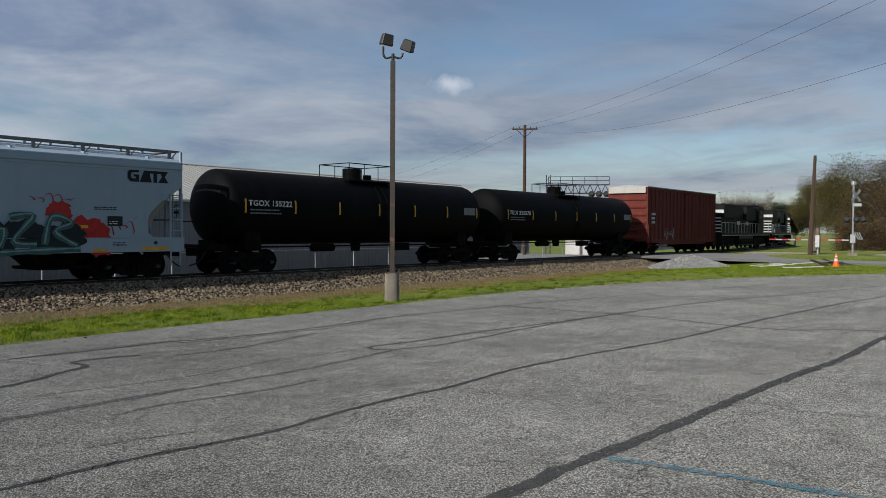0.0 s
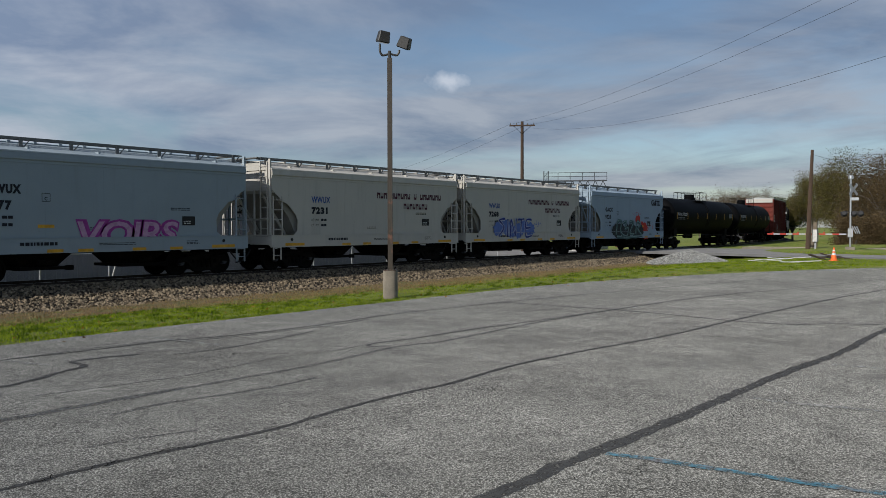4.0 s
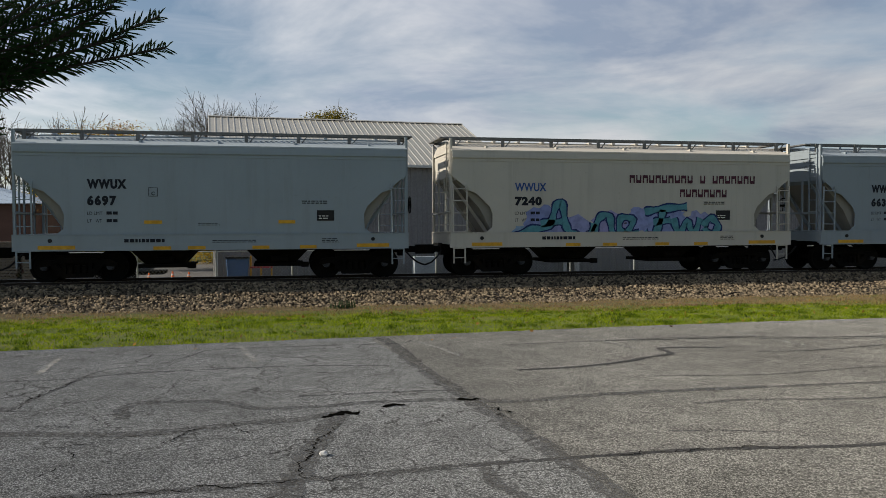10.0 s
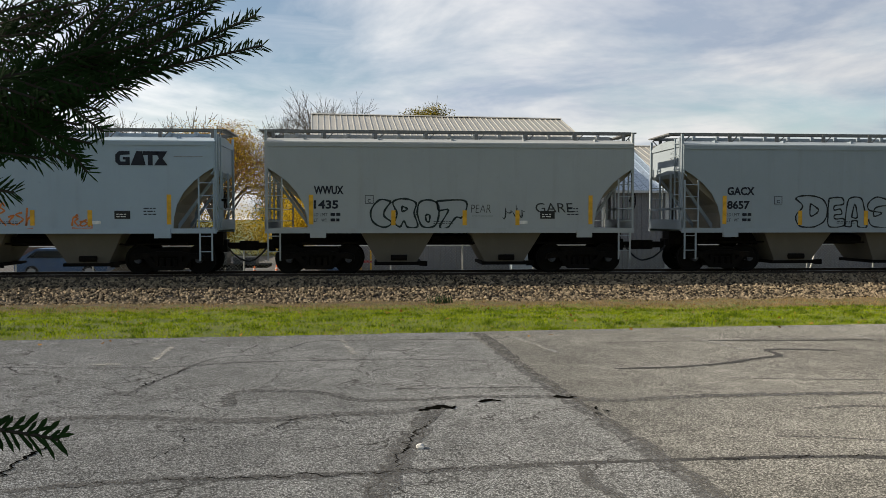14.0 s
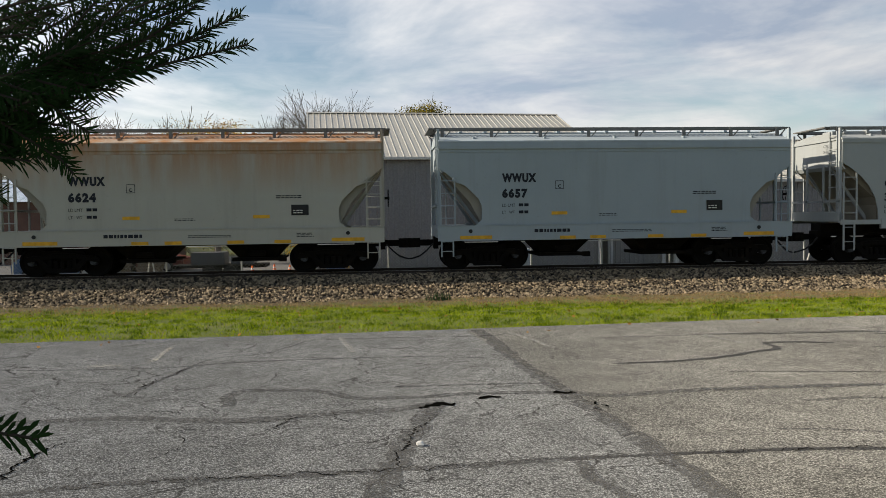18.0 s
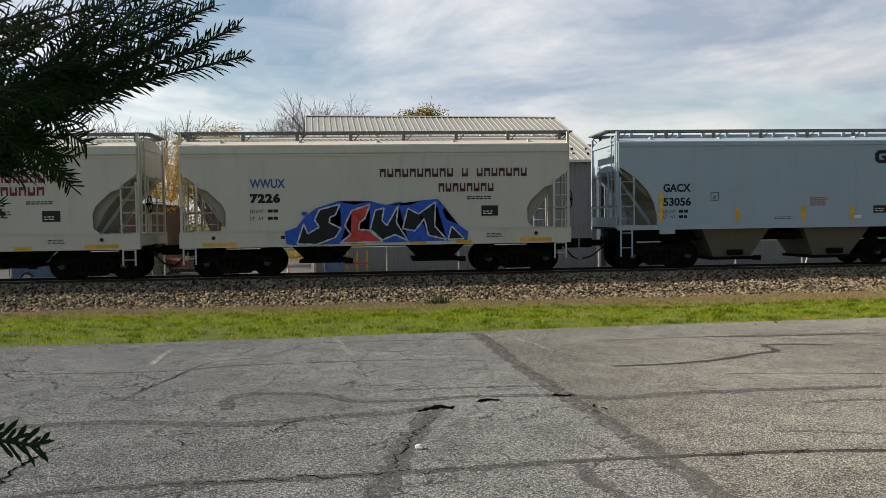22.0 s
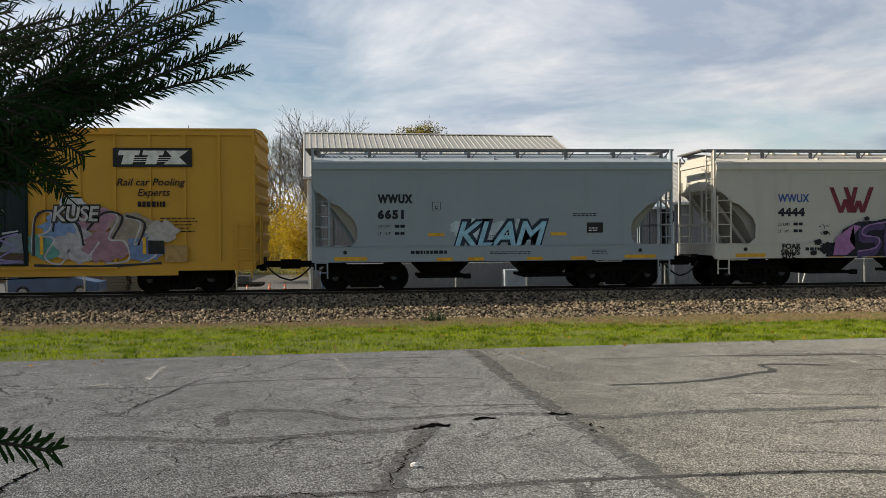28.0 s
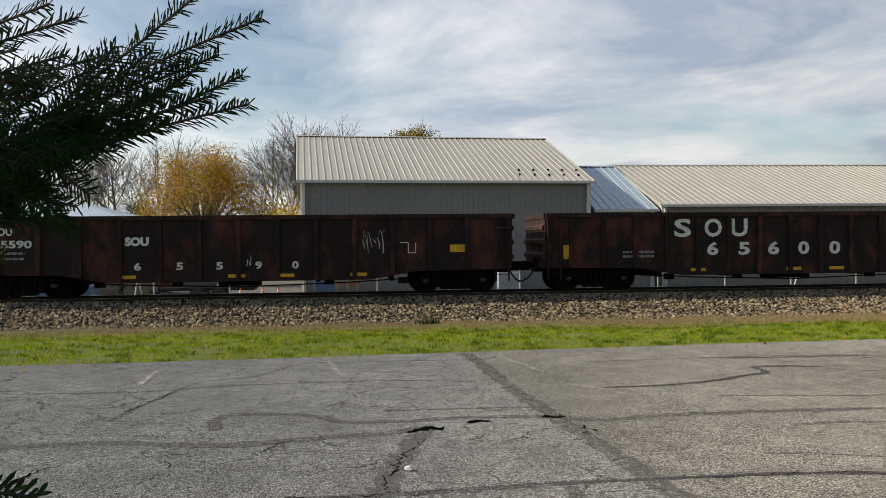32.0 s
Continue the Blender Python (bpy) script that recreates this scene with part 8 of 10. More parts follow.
# ---------- buildings behind the track ----------
def metal_building(name, label, x0, x1, ye, yr, ze, zr, zg, wall, roof, rib=0.36, trim="white_trim", gutter=True, rot=0.0):
    """A metal shed with a ribbed gable roof; its eave faces the track."""
    b = thing(name, label, "building", Matrix.Translation((x0, ye, 0)) @ pose(0, 0, 0, 0, 0, rot) @ Matrix.Translation((-x0, -ye, 0)), kind="")
    L_ = x1 - x0
    yb = 2 * yr - ye
    bm = bmesh.new()
    box(bm, x0 + 0.15, x1 - 0.15, ye + 0.3, ye + 0.45, zg, ze)
    part("wall", bm, M[wall], b, "ribbed pale metal wall")
    bm = bmesh.new()
    box(bm, x0 + 0.15, x1 - 0.15, yb - 0.45, yb - 0.3, zg, ze)
    part("back_wall", bm, M[wall], b)
    for x in (x0 + 0.15, x1 - 0.3):
        bm = bmesh.new()
        prism(bm, [(ye + 0.3, zg), (yb - 0.3, zg), (yb - 0.3, ze), (yr, zr - 0.15), (ye + 0.3, ze)], x, x + 0.15, "x")
        part("gable_wall", bm, M[wall], b)
    n = int(L_ / 0.30)
    wr = shared(("wallrib", round(ze - zg, 2)), M[wall], lambda q: prism(q, [(-0.05, 0), (-0.025, -0.03), (0.025, -0.03), (0.05, 0)], zg, ze - 0.02, "z"))
    for i in range(min(n, 290)):
        part("wall_rib", wr, None, b, m=pose(x0 + 0.3 + (L_ - 0.6) * i / n, ye + 0.3, 0))
    for s, (ya, za, yz, zz) in enumerate(((ye, ze, yr, zr), (yb, ze, yr, zr))):
        bm = bmesh.new()
        v = [bm.verts.new(p) for p in ((x0 - 0.1, ya, za), (x1 + 0.1, ya, za), (x1 + 0.1, yz, zz), (x0 - 0.1, yz, zz), (x0 - 0.1, ya, za - 0.1), (x1 + 0.1, ya, za - 0.1), (x1 + 0.1, yz, zz - 0.1), (x0 - 0.1, yz, zz - 0.1))]
        for f in ((0, 1, 2, 3), (4, 7, 6, 5), (0, 4, 5, 1), (1, 5, 6, 2), (2, 6, 7, 3), (3, 7, 4, 0)):
            bm.faces.new([v[i] for i in f])
        bmesh.ops.recalc_face_normals(bm, faces=bm.faces[:])
        r = part("roof_slope", bm, M[roof], b, "ribbed metal roof slope")
        if s == 0:
            ang = math.degrees(math.atan2(zr - ze, yr - ye))
            ln = math.hypot(zr - ze, yr - ye)
            me = shared(("roofrib", round(ln, 2)), M[roof], lambda q: prism(q, [(-0.045, 0), (-0.02, 0.035), (0.02, 0.035), (0.045, 0)], 0, ln) and None)
            k = int((L_ + 0.2) / rib)
            for i in range(min(k + 1, 290)):
                part("roof_rib", me, None, r, m=pose(x0 - 0.05 + (L_ + 0.1) * i / k, ye, ze, ang, 0, 0))
    bm = bmesh.new()
    prism(bm, [(yr - 0.25, zr - 0.03), (yr, zr + 0.06), (yr + 0.25, zr - 0.03), (yr, zr + 0.02)], x0 - 0.12, x1 + 0.12, "x")
    part("ridge_cap", bm, M[roof], b)
    if gutter:
        bm = bmesh.new()
        box(bm, x0 - 0.12, x1 + 0.12, ye - 0.12, ye + 0.02, ze - 0.14, ze - 0.01)
        part("gutter", bm, M[trim], b, "pale eave gutter")
        for x in (x0 + 0.2, x1 - 0.35):
            bm = bmesh.new()
            box(bm, x, x + 0.14, ye + 0.12, ye + 0.26, zg, ze - 0.12)
            part("downspout", bm, M[trim], b)
        for x in (x0 + 0.1, x1 - 0.22):
            bm = bmesh.new()
            box(bm, x, x + 0.12, ye + 0.24, ye + 0.36, zg, ze - 0.1)
            part("corner_trim", bm, M[trim], b)
    return b


def build_buildings():
    metal_building("metal_shed", "beige metal shed with a pale ribbed gable roof", -3.40, 12.60, 42.0, 51.2, 4.98, 8.42, -1.05, "metal_wall", "roof_metal", rot=4.4)
    metal_building("warehouse", "long low warehouse with a cream ribbed metal roof", 16.7, 69.5, 44.0, 53.3, 3.70, 6.75, -1.05, "metal_wall", "roof_metal", rib=0.42)
    metal_building("link_building", "low link building with a blue-grey metal roof", 12.95, 16.5, 44.2, 52.4, 3.45, 6.60, -1.05, "metal_wall", "roof_blue", rib=0.42)
    # snow guards along the roof foot of the shed
    shed = bpy.data.objects["metal_shed"]
    for i in range(5):
        for j in range(2):
            bm = bmesh.new()
            x, k = 8.6 + 0.85 * i + 0.2 * j, 0.10 + 0.10 * j
            y, z = 42.0 + 9.2 * k, 4.98 + 3.44 * k
            box(bm, x, x + 0.12, y, y + 0.06, z, z + 0.12)
            part("snow_guard", bm, M["steel_dark"], shed)
    # hipped blue-grey roof further off
    b = thing("blue_roof_shed", "low shed with a blue-grey hipped metal roof", "building")
    bm = bmesh.new()
    A = [bm.verts.new(p) for p in ((-60, 54, 3.0), (-14.6, 54, 3.15), (-14.6, 66, 3.15), (-60, 66, 3.0), (-20.6, 60, 4.85), (-56, 60, 4.85))]
    for f in ((0, 1, 4, 5), (1, 2, 4), (2, 3, 5, 4), (3, 0, 5), (0, 3, 2, 1)):
        bm.faces.new([A[i] for i in f])
    bmesh.ops.recalc_face_normals(bm, faces=bm.faces[:])
    part("roof", bm, M["roof_blue"], b)
    bm = bmesh.new()
    box(bm, -59.5, -15.1, 54.5, 65.5, -1.1, 3.1)
    part("wall", bm, M["brick_wall"], b, "dull red-brown wall")
    for i in range(26):
        part("roof_rib", shared("hiprib", M["roof_blue"], lambda q: prism(q, [(-0.05, 0), (-0.02, 0.05), (0.02, 0.05), (0.05, 0)], 0, 6.2)), None, b, m=pose(-46 + i * 1.0, 54, 3.08, 16.3, 0, 0))
    # heating unit at the foot of the shed wall
    u = thing("air_conditioner", "pale blue-grey air conditioning box by the shed wall", "air conditioner", pose(7.35, 41.2, -1.03))
    bm = bmesh.new()
    box(bm, -0.55, 0.55, -0.45, 0.45, 0.0, 1.15)
    bevel(bm, 0.03)
    part("casing", bm, M["ac"], u)
    for k in range(7):
        bm = bmesh.new()
        box(bm, -0.48, 0.48, -0.47, -0.455, 0.15 + 0.13 * k, 0.22 + 0.13 * k)
        part("louvre", bm, M["ac"], u)


def build_fence():
    f = thing("chain_link_fence", "grey chain-link fence behind the track", "fence")
    zg, zt, y = -1.02, 0.72, 34.0
    post = shared("fpost", M["galv"], lambda q: tube(q, (0, 0, zg), (0, 0, zt + 0.05), 0.035, 0.035, 8))
    for i in range(32):
        part("post", post, None, f, m=pose(-30 + 3.05 * i, y, 0))
    bm = bmesh.new()
    tube(bm, (-30, y, zt), (65, y, zt), 0.02, 0.02, 6)
    part("top_rail", bm, M["galv"], f)
    V, F = [], []
    step, w = 0.14, 0.0045
    H_ = zt - zg
    x = -18.0
    while x < 40:
        for d in (1, -1):
            a = (x, zg) if d > 0 else (x + H_, zg)
            b = (x + H_, zt) if d > 0 else (x, zt)
            i = len(V)
            V += [(a[0] - w, y, a[1]), (a[0] + w, y, a[1]), (b[0] + w, y, b[1]), (b[0] - w, y, b[1])]
            F.append((i, i + 1, i + 2, i + 3))
        x += step
    me = bpy.data.meshes.new("wire_mesh")
    me.from_pydata(V, [], F)
    me.materials.append(M["galv"])
    tagged(part("wire_mesh", me, None, f), kind="stuff")
    # a leaning white pipe and a bent stake behind the fence
    for x, dx, c in ((18.9, 0.35, "white_trim"), (-9.6, 0.3, "white_trim"), (-9.1, -0.2, "white_trim")):
        s = thing("leaning_pipe", "thin white pipe leaning on the fence", "pipe", pose(x, 34.3, -1.05))
        bm = bmesh.new()
        tube(bm, (0, 0, 0), (dx, -0.2, 1.5), 0.03, 0.03, 8)
        part("pipe", bm, M[c], s)


def build_yard():
    """What shows under and between the cars, behind the fence."""
    bm = bmesh.new()
    box(bm, -70, 75, 31.8, 62, -1.3, -0.975)
    tagged(new("yard", finish(bm, "yard", M["asphalt_road"])), "grey gravel yard behind the track", "yard", kind="structure")
    rnd = random.Random(8)
    def car(x, y, col, label, rz):
        c = thing("parked_car", label, "car", pose(x, y, -1.03, 0, 0, rz))
        bm = bmesh.new()
        prism(bm, [(-2.1, 0.3), (2.1, 0.3), (2.15, 0.75), (1.2, 0.95), (0.55, 1.42), (-1.1, 1.45), (-1.9, 1.0), (-2.15, 0.8)], -0.85, 0.85)
        bevel(bm, 0.06, 2)
        part("body", bm, col, c)
        for sy in (-1, 1):
            bm = bmesh.new()
            prism(bm, [(-1.55, 1.0), (0.95, 0.98), (0.5, 1.34), (-1.05, 1.37)], sy * 0.86 - 0.01, sy * 0.86 + 0.01)
            part("side_window", bm, M["glass"], c)
            for sx in (-1.3, 1.3):
                w = part("wheel", shared("carwheel", M["black"], lambda q: tube(q, (0, -0.1, 0), (0, 0.1, 0), 0.32, 0.32, 18)), None, c, m=pose(sx, sy * 0.8, 0.32))
                part("rim", shared("carrim", M["galv"], lambda q: tube(q, (0, -0.11, 0), (0, 0.11, 0), 0.19, 0.19, 14)), None, w)
        return c
    car(-15.4, 41, M["car_blue"], "blue parked car behind the fence", 4)
    car(-12.6, 46, M["p_red"], "dull red parked car behind the fence", -6)
    # dark machine on a trailer
    t = thing("trailer", "dark flat trailer loaded with machinery", "trailer", pose(-7.6, 40.5, -1.03))
    bm = bmesh.new()
    box(bm, -2.2, 2.2, -0.8, 0.8, 0.5, 0.65)
    part("deck", bm, M["steel_dark"], t)
    bm = bmesh.new()
    box(bm, -1.4, 0.2, -0.6, 0.6, 0.66, 1.25)
    box(bm, 0.5, 1.6, -0.5, 0.5, 0.66, 1.0)
    bevel(bm, 0.08)
    part("machine", bm, M["machine"], t, "dark grey machine")
    for x in (-0.5, 0.5):
        for s in (-1, 1):
            part("wheel", shared("carwheel", M["black"], None), None, t, m=pose(x, s * 0.9, 0.32))
    # stack of timber pallets and crates
    k = thing("pallet_stack", "tall stack of weathered timber pallets", "pallets", pose(-12.1, 44.5, -1.05))
    for i in range(14):
        pl = part("pallet", shared("pallet", M["pallet"], pallet_mesh), None, k, m=pose(rnd.uniform(-0.05, 0.05), 0, 0.145 * i, 0, 0, rnd.uniform(-3, 3)))
    k2 = copy_thing(k, pose(-13.7, 44.7, -1.05, 0, 0, 5))
    for x, y in ((-4.1, 38.5), (-4.9, 39.2), (-5.8, 38.2)):
        traffic_cone(x, y, -1.03, 0.7)
    # barrier rails and a bin
    bn = thing("blue_bin", "blue plastic bin in the yard", "bin", pose(-2.0, 40.4, -1.03))
    bm = bmesh.new()
    prism(bm, [(-0.45, 0), (0.45, 0), (0.55, 1.2), (-0.55, 1.2)], -0.4, 0.4)
    bevel(bm, 0.03)
    part("body", bm, M["car_blue"], bn)
    bm = bmesh.new()
    box(bm, -0.58, 0.58, -0.45, 0.45, 1.2, 1.28)
    part("lid", bm, M["black"], bn)
    cr = thing("yellow_rack", "yellow steel storage rack", "rack", pose(-0.9, 40.6, -1.03))
    for x in (-0.5, 0.0, 0.5):
        bm = bmesh.new()
        box(bm, x - 0.04, x + 0.04, -0.3, 0.3, 0, 1.3)
        part("upright", bm, M["yellow"], cr)
    bm = bmesh.new()
    box(bm, -0.55, 0.55, -0.32, 0.32, 0.7, 0.78)
    part("shelf", bm, M["red_ink"], cr)
    # vans and sheds seen beyond the tank cars
    for x, y, l, hh, col, lab in ((50, 58, 6, 2.6, "white_trim", "white box trailer parked in the far yard"), (66, 60, 7, 3.0, "p_red", "dull red storage container in the far yard"), (76, 62, 8, 3.2, "white_trim", "white box trailer parked in the far yard")):
        v = thing("storage_container", lab, "container", pose(x + 24, y - 18, -1.0, 0, 0, 6))
        bm = bmesh.new()
        box(bm, -l / 2, l / 2, -1.2, 1.2, 0.5, hh)
        part("box_body", bm, M[col], v)
        for i in range(int(l / 0.5)):
            part("side_rib", shared(("crib", hh), M[col], lambda q: box(q, -0.05, 0.05, -0.04, 0.0, 0.55, hh - 0.05)), None, v, m=pose(-l / 2 + 0.25 + 0.5 * i, -1.2, 0))


def pallet_mesh(q):
    for y in (-0.55, 0, 0.55):
        box(q, -0.6, 0.6, y - 0.05, y + 0.05, 0.0, 0.1)
    for i in range(7):
        x = -0.55 + i * 0.183
        box(q, x - 0.06, x + 0.06, -0.6, 0.6, 0.1, 0.125)


def traffic_cone(x, y, z, h=0.75):
    c = thing("traffic_cone", "orange traffic cone with white bands", "traffic cone", pose(x, y, z))
    k = h / 0.75
    def rings(q, spans):
        for z0, z1 in spans:
            r = lambda zz: (0.17 - 0.14 * zz / 0.72) * k
            tube(q, (0, 0, z0 * k), (0, 0, z1 * k), r(z0), r(z1), 18, True)
    bm = bmesh.new(); rings(bm, ((0.03, 0.32), (0.44, 0.52), (0.6, 0.72))); part("cone_body", bm, M["orange"], c)
    bm = bmesh.new(); rings(bm, ((0.32, 0.44), (0.52, 0.6))); part("reflective_band", bm, M["white_ink"], c, "white reflective bands")
    bm = bmesh.new(); box(bm, -0.2 * k, 0.2 * k, -0.2 * k, 0.2 * k, 0, 0.035 * k); bevel(bm, 0.01); part("base", bm, M["orange"], c)
    return c


def build_lamp_post():
    p = thing("lamp_post", "brown square lamp post on a round concrete base", "lamp post", pose(16.61, 15.08, lie(16.6, 15.1) - 0.02, 0, 0, -51.4))
    z0 = lie(16.6, 15.1) - 0.02
    bm = bmesh.new()
    tube(bm, (0, 0, 0), (0, 0, 0.65 - z0), 0.205, 0.2, 28)
    bevel(bm, 0.015)
    part("footing", bm, M["concrete"], p, "stained round concrete footing")
    zb, zt = 0.65 - z0, 6.53 - z0
    bm = bmesh.new()
    box(bm, -0.17, 0.17, -0.17, 0.17, zb, zb + 0.03)
    part("base_plate", bm, M["bronze_pole"], p)
    for a in (-0.12, 0.12):
        for b in (-0.12, 0.12):
            part("bolt", shared("pbolt", M["steel_dark"], lambda q: tube(q, (0, 0, 0), (0, 0, 0.06), 0.018, 0.018, 6)), None, p, m=pose(a, b, zb + 0.03))
    bm = bmesh.new()
    box(bm, -0.066, 0.066, -0.066, 0.066, zb + 0.03, zt)
    bevel(bm, 0.012, 2)
    part("shaft", bm, M["bronze_pole"], p)
    bm = bmesh.new()
    tube(bm, (0, 0, zt), (0, 0, zt + 0.2), 0.045, 0.045, 12)
    arms = []
    for s in (-1, 1):
        pts = [(0, 0, zt + 0.12)] + [(s * (0.16 + 0.11 * math.sin(a)), 0, zt + 0.07 + 0.16 * (1 - math.cos(a))) for a in [0.2 + 0.22 * k for k in range(7)]]
        if s < 0:
            pts.append((-0.27, 0, zt + 0.40))
        pipe(bm, pts, 0.03, 8)
    part("bracket", bm, M["lamp_box"], p, "dark curved twin bracket")
    for x, z, ry, rz in ((-0.17, zt + 0.58, 8, 20), (0.42, zt + 0.42, 22, -12)):
        bm = bmesh.new()
        box(bm, -0.17, 0.17, -0.16, 0.16, -0.15, 0.16)
        bmesh.ops.scale(bm, vec=(0.82, 0.8, 1), verts=[v for v in bm.verts if v.co.z > 0])
        bevel(bm, 0.02)
        head = part("lamp_head", bm, M["lamp_box"], p, "dark square floodlight head", m=pose(x, 0, z, 10, ry, rz))
        bm = bmesh.new()
        box(bm, -0.14, 0.14, -0.13, 0.13, -0.158, -0.15)
        part("lens", bm, M["glass"], head)


def wire(name, a, b, sag, r=0.006, label="thin dark overhead wire"):
    a, b = Vector(a), Vector(b)
    bm = bmesh.new()
    pts = [a.lerp(b, k / 16) - Vector((0, 0, sag * 4 * (k / 16) * (1 - k / 16))) for k in range(17)]
    pipe(bm, pts, r, 4)
    w = tagged(new(name, finish(bm, name, M["black"])), label, "overhead wire")
    return w


def build_poles():
    p = thing("utility_pole", "tall brown timber utility pole with a crossarm", "utility pole", pose(61.9, 40.0, -1.0, 0, 0, -57))
    bm = bmesh.new()
    tube(bm, (0, 0, 0), (0, 0, 12.45), 0.19, 0.13, 14)
    part("shaft", bm, M["wood_pole"], p)
    bm = bmesh.new()
    box(bm, -1.15, 1.15, -0.19, -0.09, 12.0, 12.13)
    part("crossarm", bm, M["wood_pole"], p)
    for x in (-1.05, -0.5, 0.5, 1.05):
        part("insulator", shared("insul", M["lamp_box"], lambda q: tube(q, (0, 0, 0), (0, 0, 0.16), 0.05, 0.03, 8)), None, p, m=pose(x, -0.14, 12.13))
    bm = bmesh.new()
    for s in (-1, 1):
        tube(bm, (s * 0.75, -0.14, 12.0), (0, -0.14, 11.3), 0.02, 0.02, 6)
    part("brace", bm, M["steel_dark"], p)
    top = Vector((61.9, 40.0, 11.25))
    for k, (dx, z1, sg) in enumerate(((-0.9, 10.3, 0.8), (0.0, 9.6, 0.8), (0.9, 7.3, 0.9))):
        off = Vector((dx * 0.55, -dx * 0.84, -0.2 * k))
        wire("overhead_wire", top + off, (26.5 + k, 2.0 + 1.2 * k, z1), sg)
    for k, dx in enumerate((-1.0, 0.6)):
        off = Vector((dx * 0.55, -dx * 0.84, 0))
        wire("overhead_wire", top + off, (112 + 4 * k, 118, 10.0 - k), 1.0, 0.009)
    # leaning pole by the crossing
    q = thing("utility_pole", "leaning brown timber pole beside the crossing", "utility pole", pose(60.2, 15.1, lie(60.2, 15.1)))
    bm = bmesh.new()
    tube(bm, (0, 0, -0.1), (0.06, -0.22, 6.95), 0.17, 0.10, 12)
    part("shaft", bm, M["wood_pole"], q)
    wire("overhead_wire", (60.26, 14.88, 6.9), (75, 8, 5.2), 0.2, 0.01)


def build_crossing():
    # road over the track
    bm = bmesh.new()
    xs = [52.4, 52.6, 56, 60, 64.0, 64.2]
    ys = [-40, -10, 0, 6, 10, 14, 18, 21, 23.5, 25.2, 27.6, 30, 34, 40, 50, 80, 160]
    def rz(y):
        return float(np.interp(y, [-40, 6, 14, 21, 24.5, 28.2, 34, 160], [0.0, 0.02, 0.08, 0.12, 0.125, 0.125, -0.3, -0.8]))
    g = [[bm.verts.new((x + 0.25 * (y - 15) * 0.2, y, rz(y) - (0.15 if x in (52.4, 64.2) else 0.0))) for y in ys] for x in xs]
    for i in range(len(xs) - 1):
        for j in range(len(ys) - 1):
            bm.faces.new((g[i][j], g[i + 1][j], g[i + 1][j + 1], g[i][j + 1]))
    tagged(new("road", finish(bm, "road", M["asphalt_road"])), "grey asphalt road over the level crossing", "road", kind="structure")
    bm = bmesh.new()
    for x0, x1, y0, y1 in ((64.4, 66.4, -20, 21),):
        box(bm, x0, x1, y0, y1, 0.05, 0.26)
    bevel(bm, 0.03)
    tagged(new("pavement", finish(bm, "pavement", M["concrete"])), "pale concrete pavement beside the road", "pavement", kind="structure")
    bx, by = 61.0, 12.55
    z0 = lie(bx, by)
    m = thing("crossing_signal", "silver level-crossing signal mast with crossed boards", "crossing signal", pose(bx, by, z0, 0, 0, -78.3))
    top = 5.15 - z0
    bm = bmesh.new()
    tube(bm, (0, 0, 0), (0, 0, top), 0.065, 0.065, 12)
    part("mast", bm, M["galv"], m)
    bm = bmesh.new()
    tube(bm, (0, 0, top), (0, 0, top + 0.22), 0.17, 0.15, 14)
    part("bell", bm, M["galv"], m, "silver bell on the mast top")
    for s in (-1, 1):
        bm = bmesh.new()
        box(bm, -0.52, 0.52, -0.012, 0.012, -0.09, 0.09)
        part("crossbuck_board", bm, M["galv"], m, "white crossing board", m=pose(0.16, -0.1, top - 0.75, 0, 0, 48) @ pose(0, 0, 0, 0, s * 45, 0))
    bm = bmesh.new()
    box(bm, 0.0, 0.5, -0.12, -0.1, top - 1.50, top - 1.30)
    part("sign_plate", bm, M["galv"], m)
    bm = bmesh.new()
    box(bm, -0.65, 0.65, -0.04, 0.04, top - 2.33, top - 2.26)
    part("lamp_arm", bm, M["lamp_box"], m)
    for x in (-0.40, 0.20, 0.62):
        bm = bmesh.new()
        tube(bm, (x, -0.06, top - 2.42), (x, 0.02, top - 2.42), 0.21, 0.21, 18)
        tube(bm, (x, -0.28, top - 2.38), (x, -0.06, top - 2.42), 0.13, 0.13, 14)
        part("lamp", bm, M["black"], m, "black hooded crossing lamp")
    bm = bmesh.new()
    box(bm, -0.16, 0.16, -0.14, 0.14, 0.85, 1.45)
    bevel(bm, 0.03)
    part("gate_motor", bm, M["galv"], m)
    bm = bmesh.new()
    for k in range(3):
        tube(bm, (0.1 + 0.14 * k, 0, 1.6), (0.35 + 0.12 * k, 0, 1.1), 0.04, 0.04, 8)
    part("counterweight", bm, M["galv"], m)
    bm = bmesh.new()
    box(bm, -0.3, 0.3, -0.3, 0.3, -0.1, 0.18)
    part("footing", bm, M["concrete"], m)
    # gate arm, down, in red and white lengths
    gate = thing("crossing_gate", "lowered red and white striped crossing gate arm", "crossing gate", pose(bx, by, 1.32))
    n = 12
    for k in range(n):
        bm = bmesh.new()
        y0 = 0.25 + 5.3 * k / n
        box(bm, -0.03, 0.03, y0, y0 + 5.3 / n - 0.002, -0.045, 0.045)
        part("arm_length", bm, M["gate_red"] if k % 2 else M["galv"], gate)
    for k in (3, 7, 11):
        bm = bmesh.new()
        tube(bm, (0, 0.4 + 0.43 * k, 0.06), (0, 0.4 + 0.43 * k, 0.16), 0.05, 0.05, 8)
        part("arm_lamp", bm, M["gate_red"], gate)
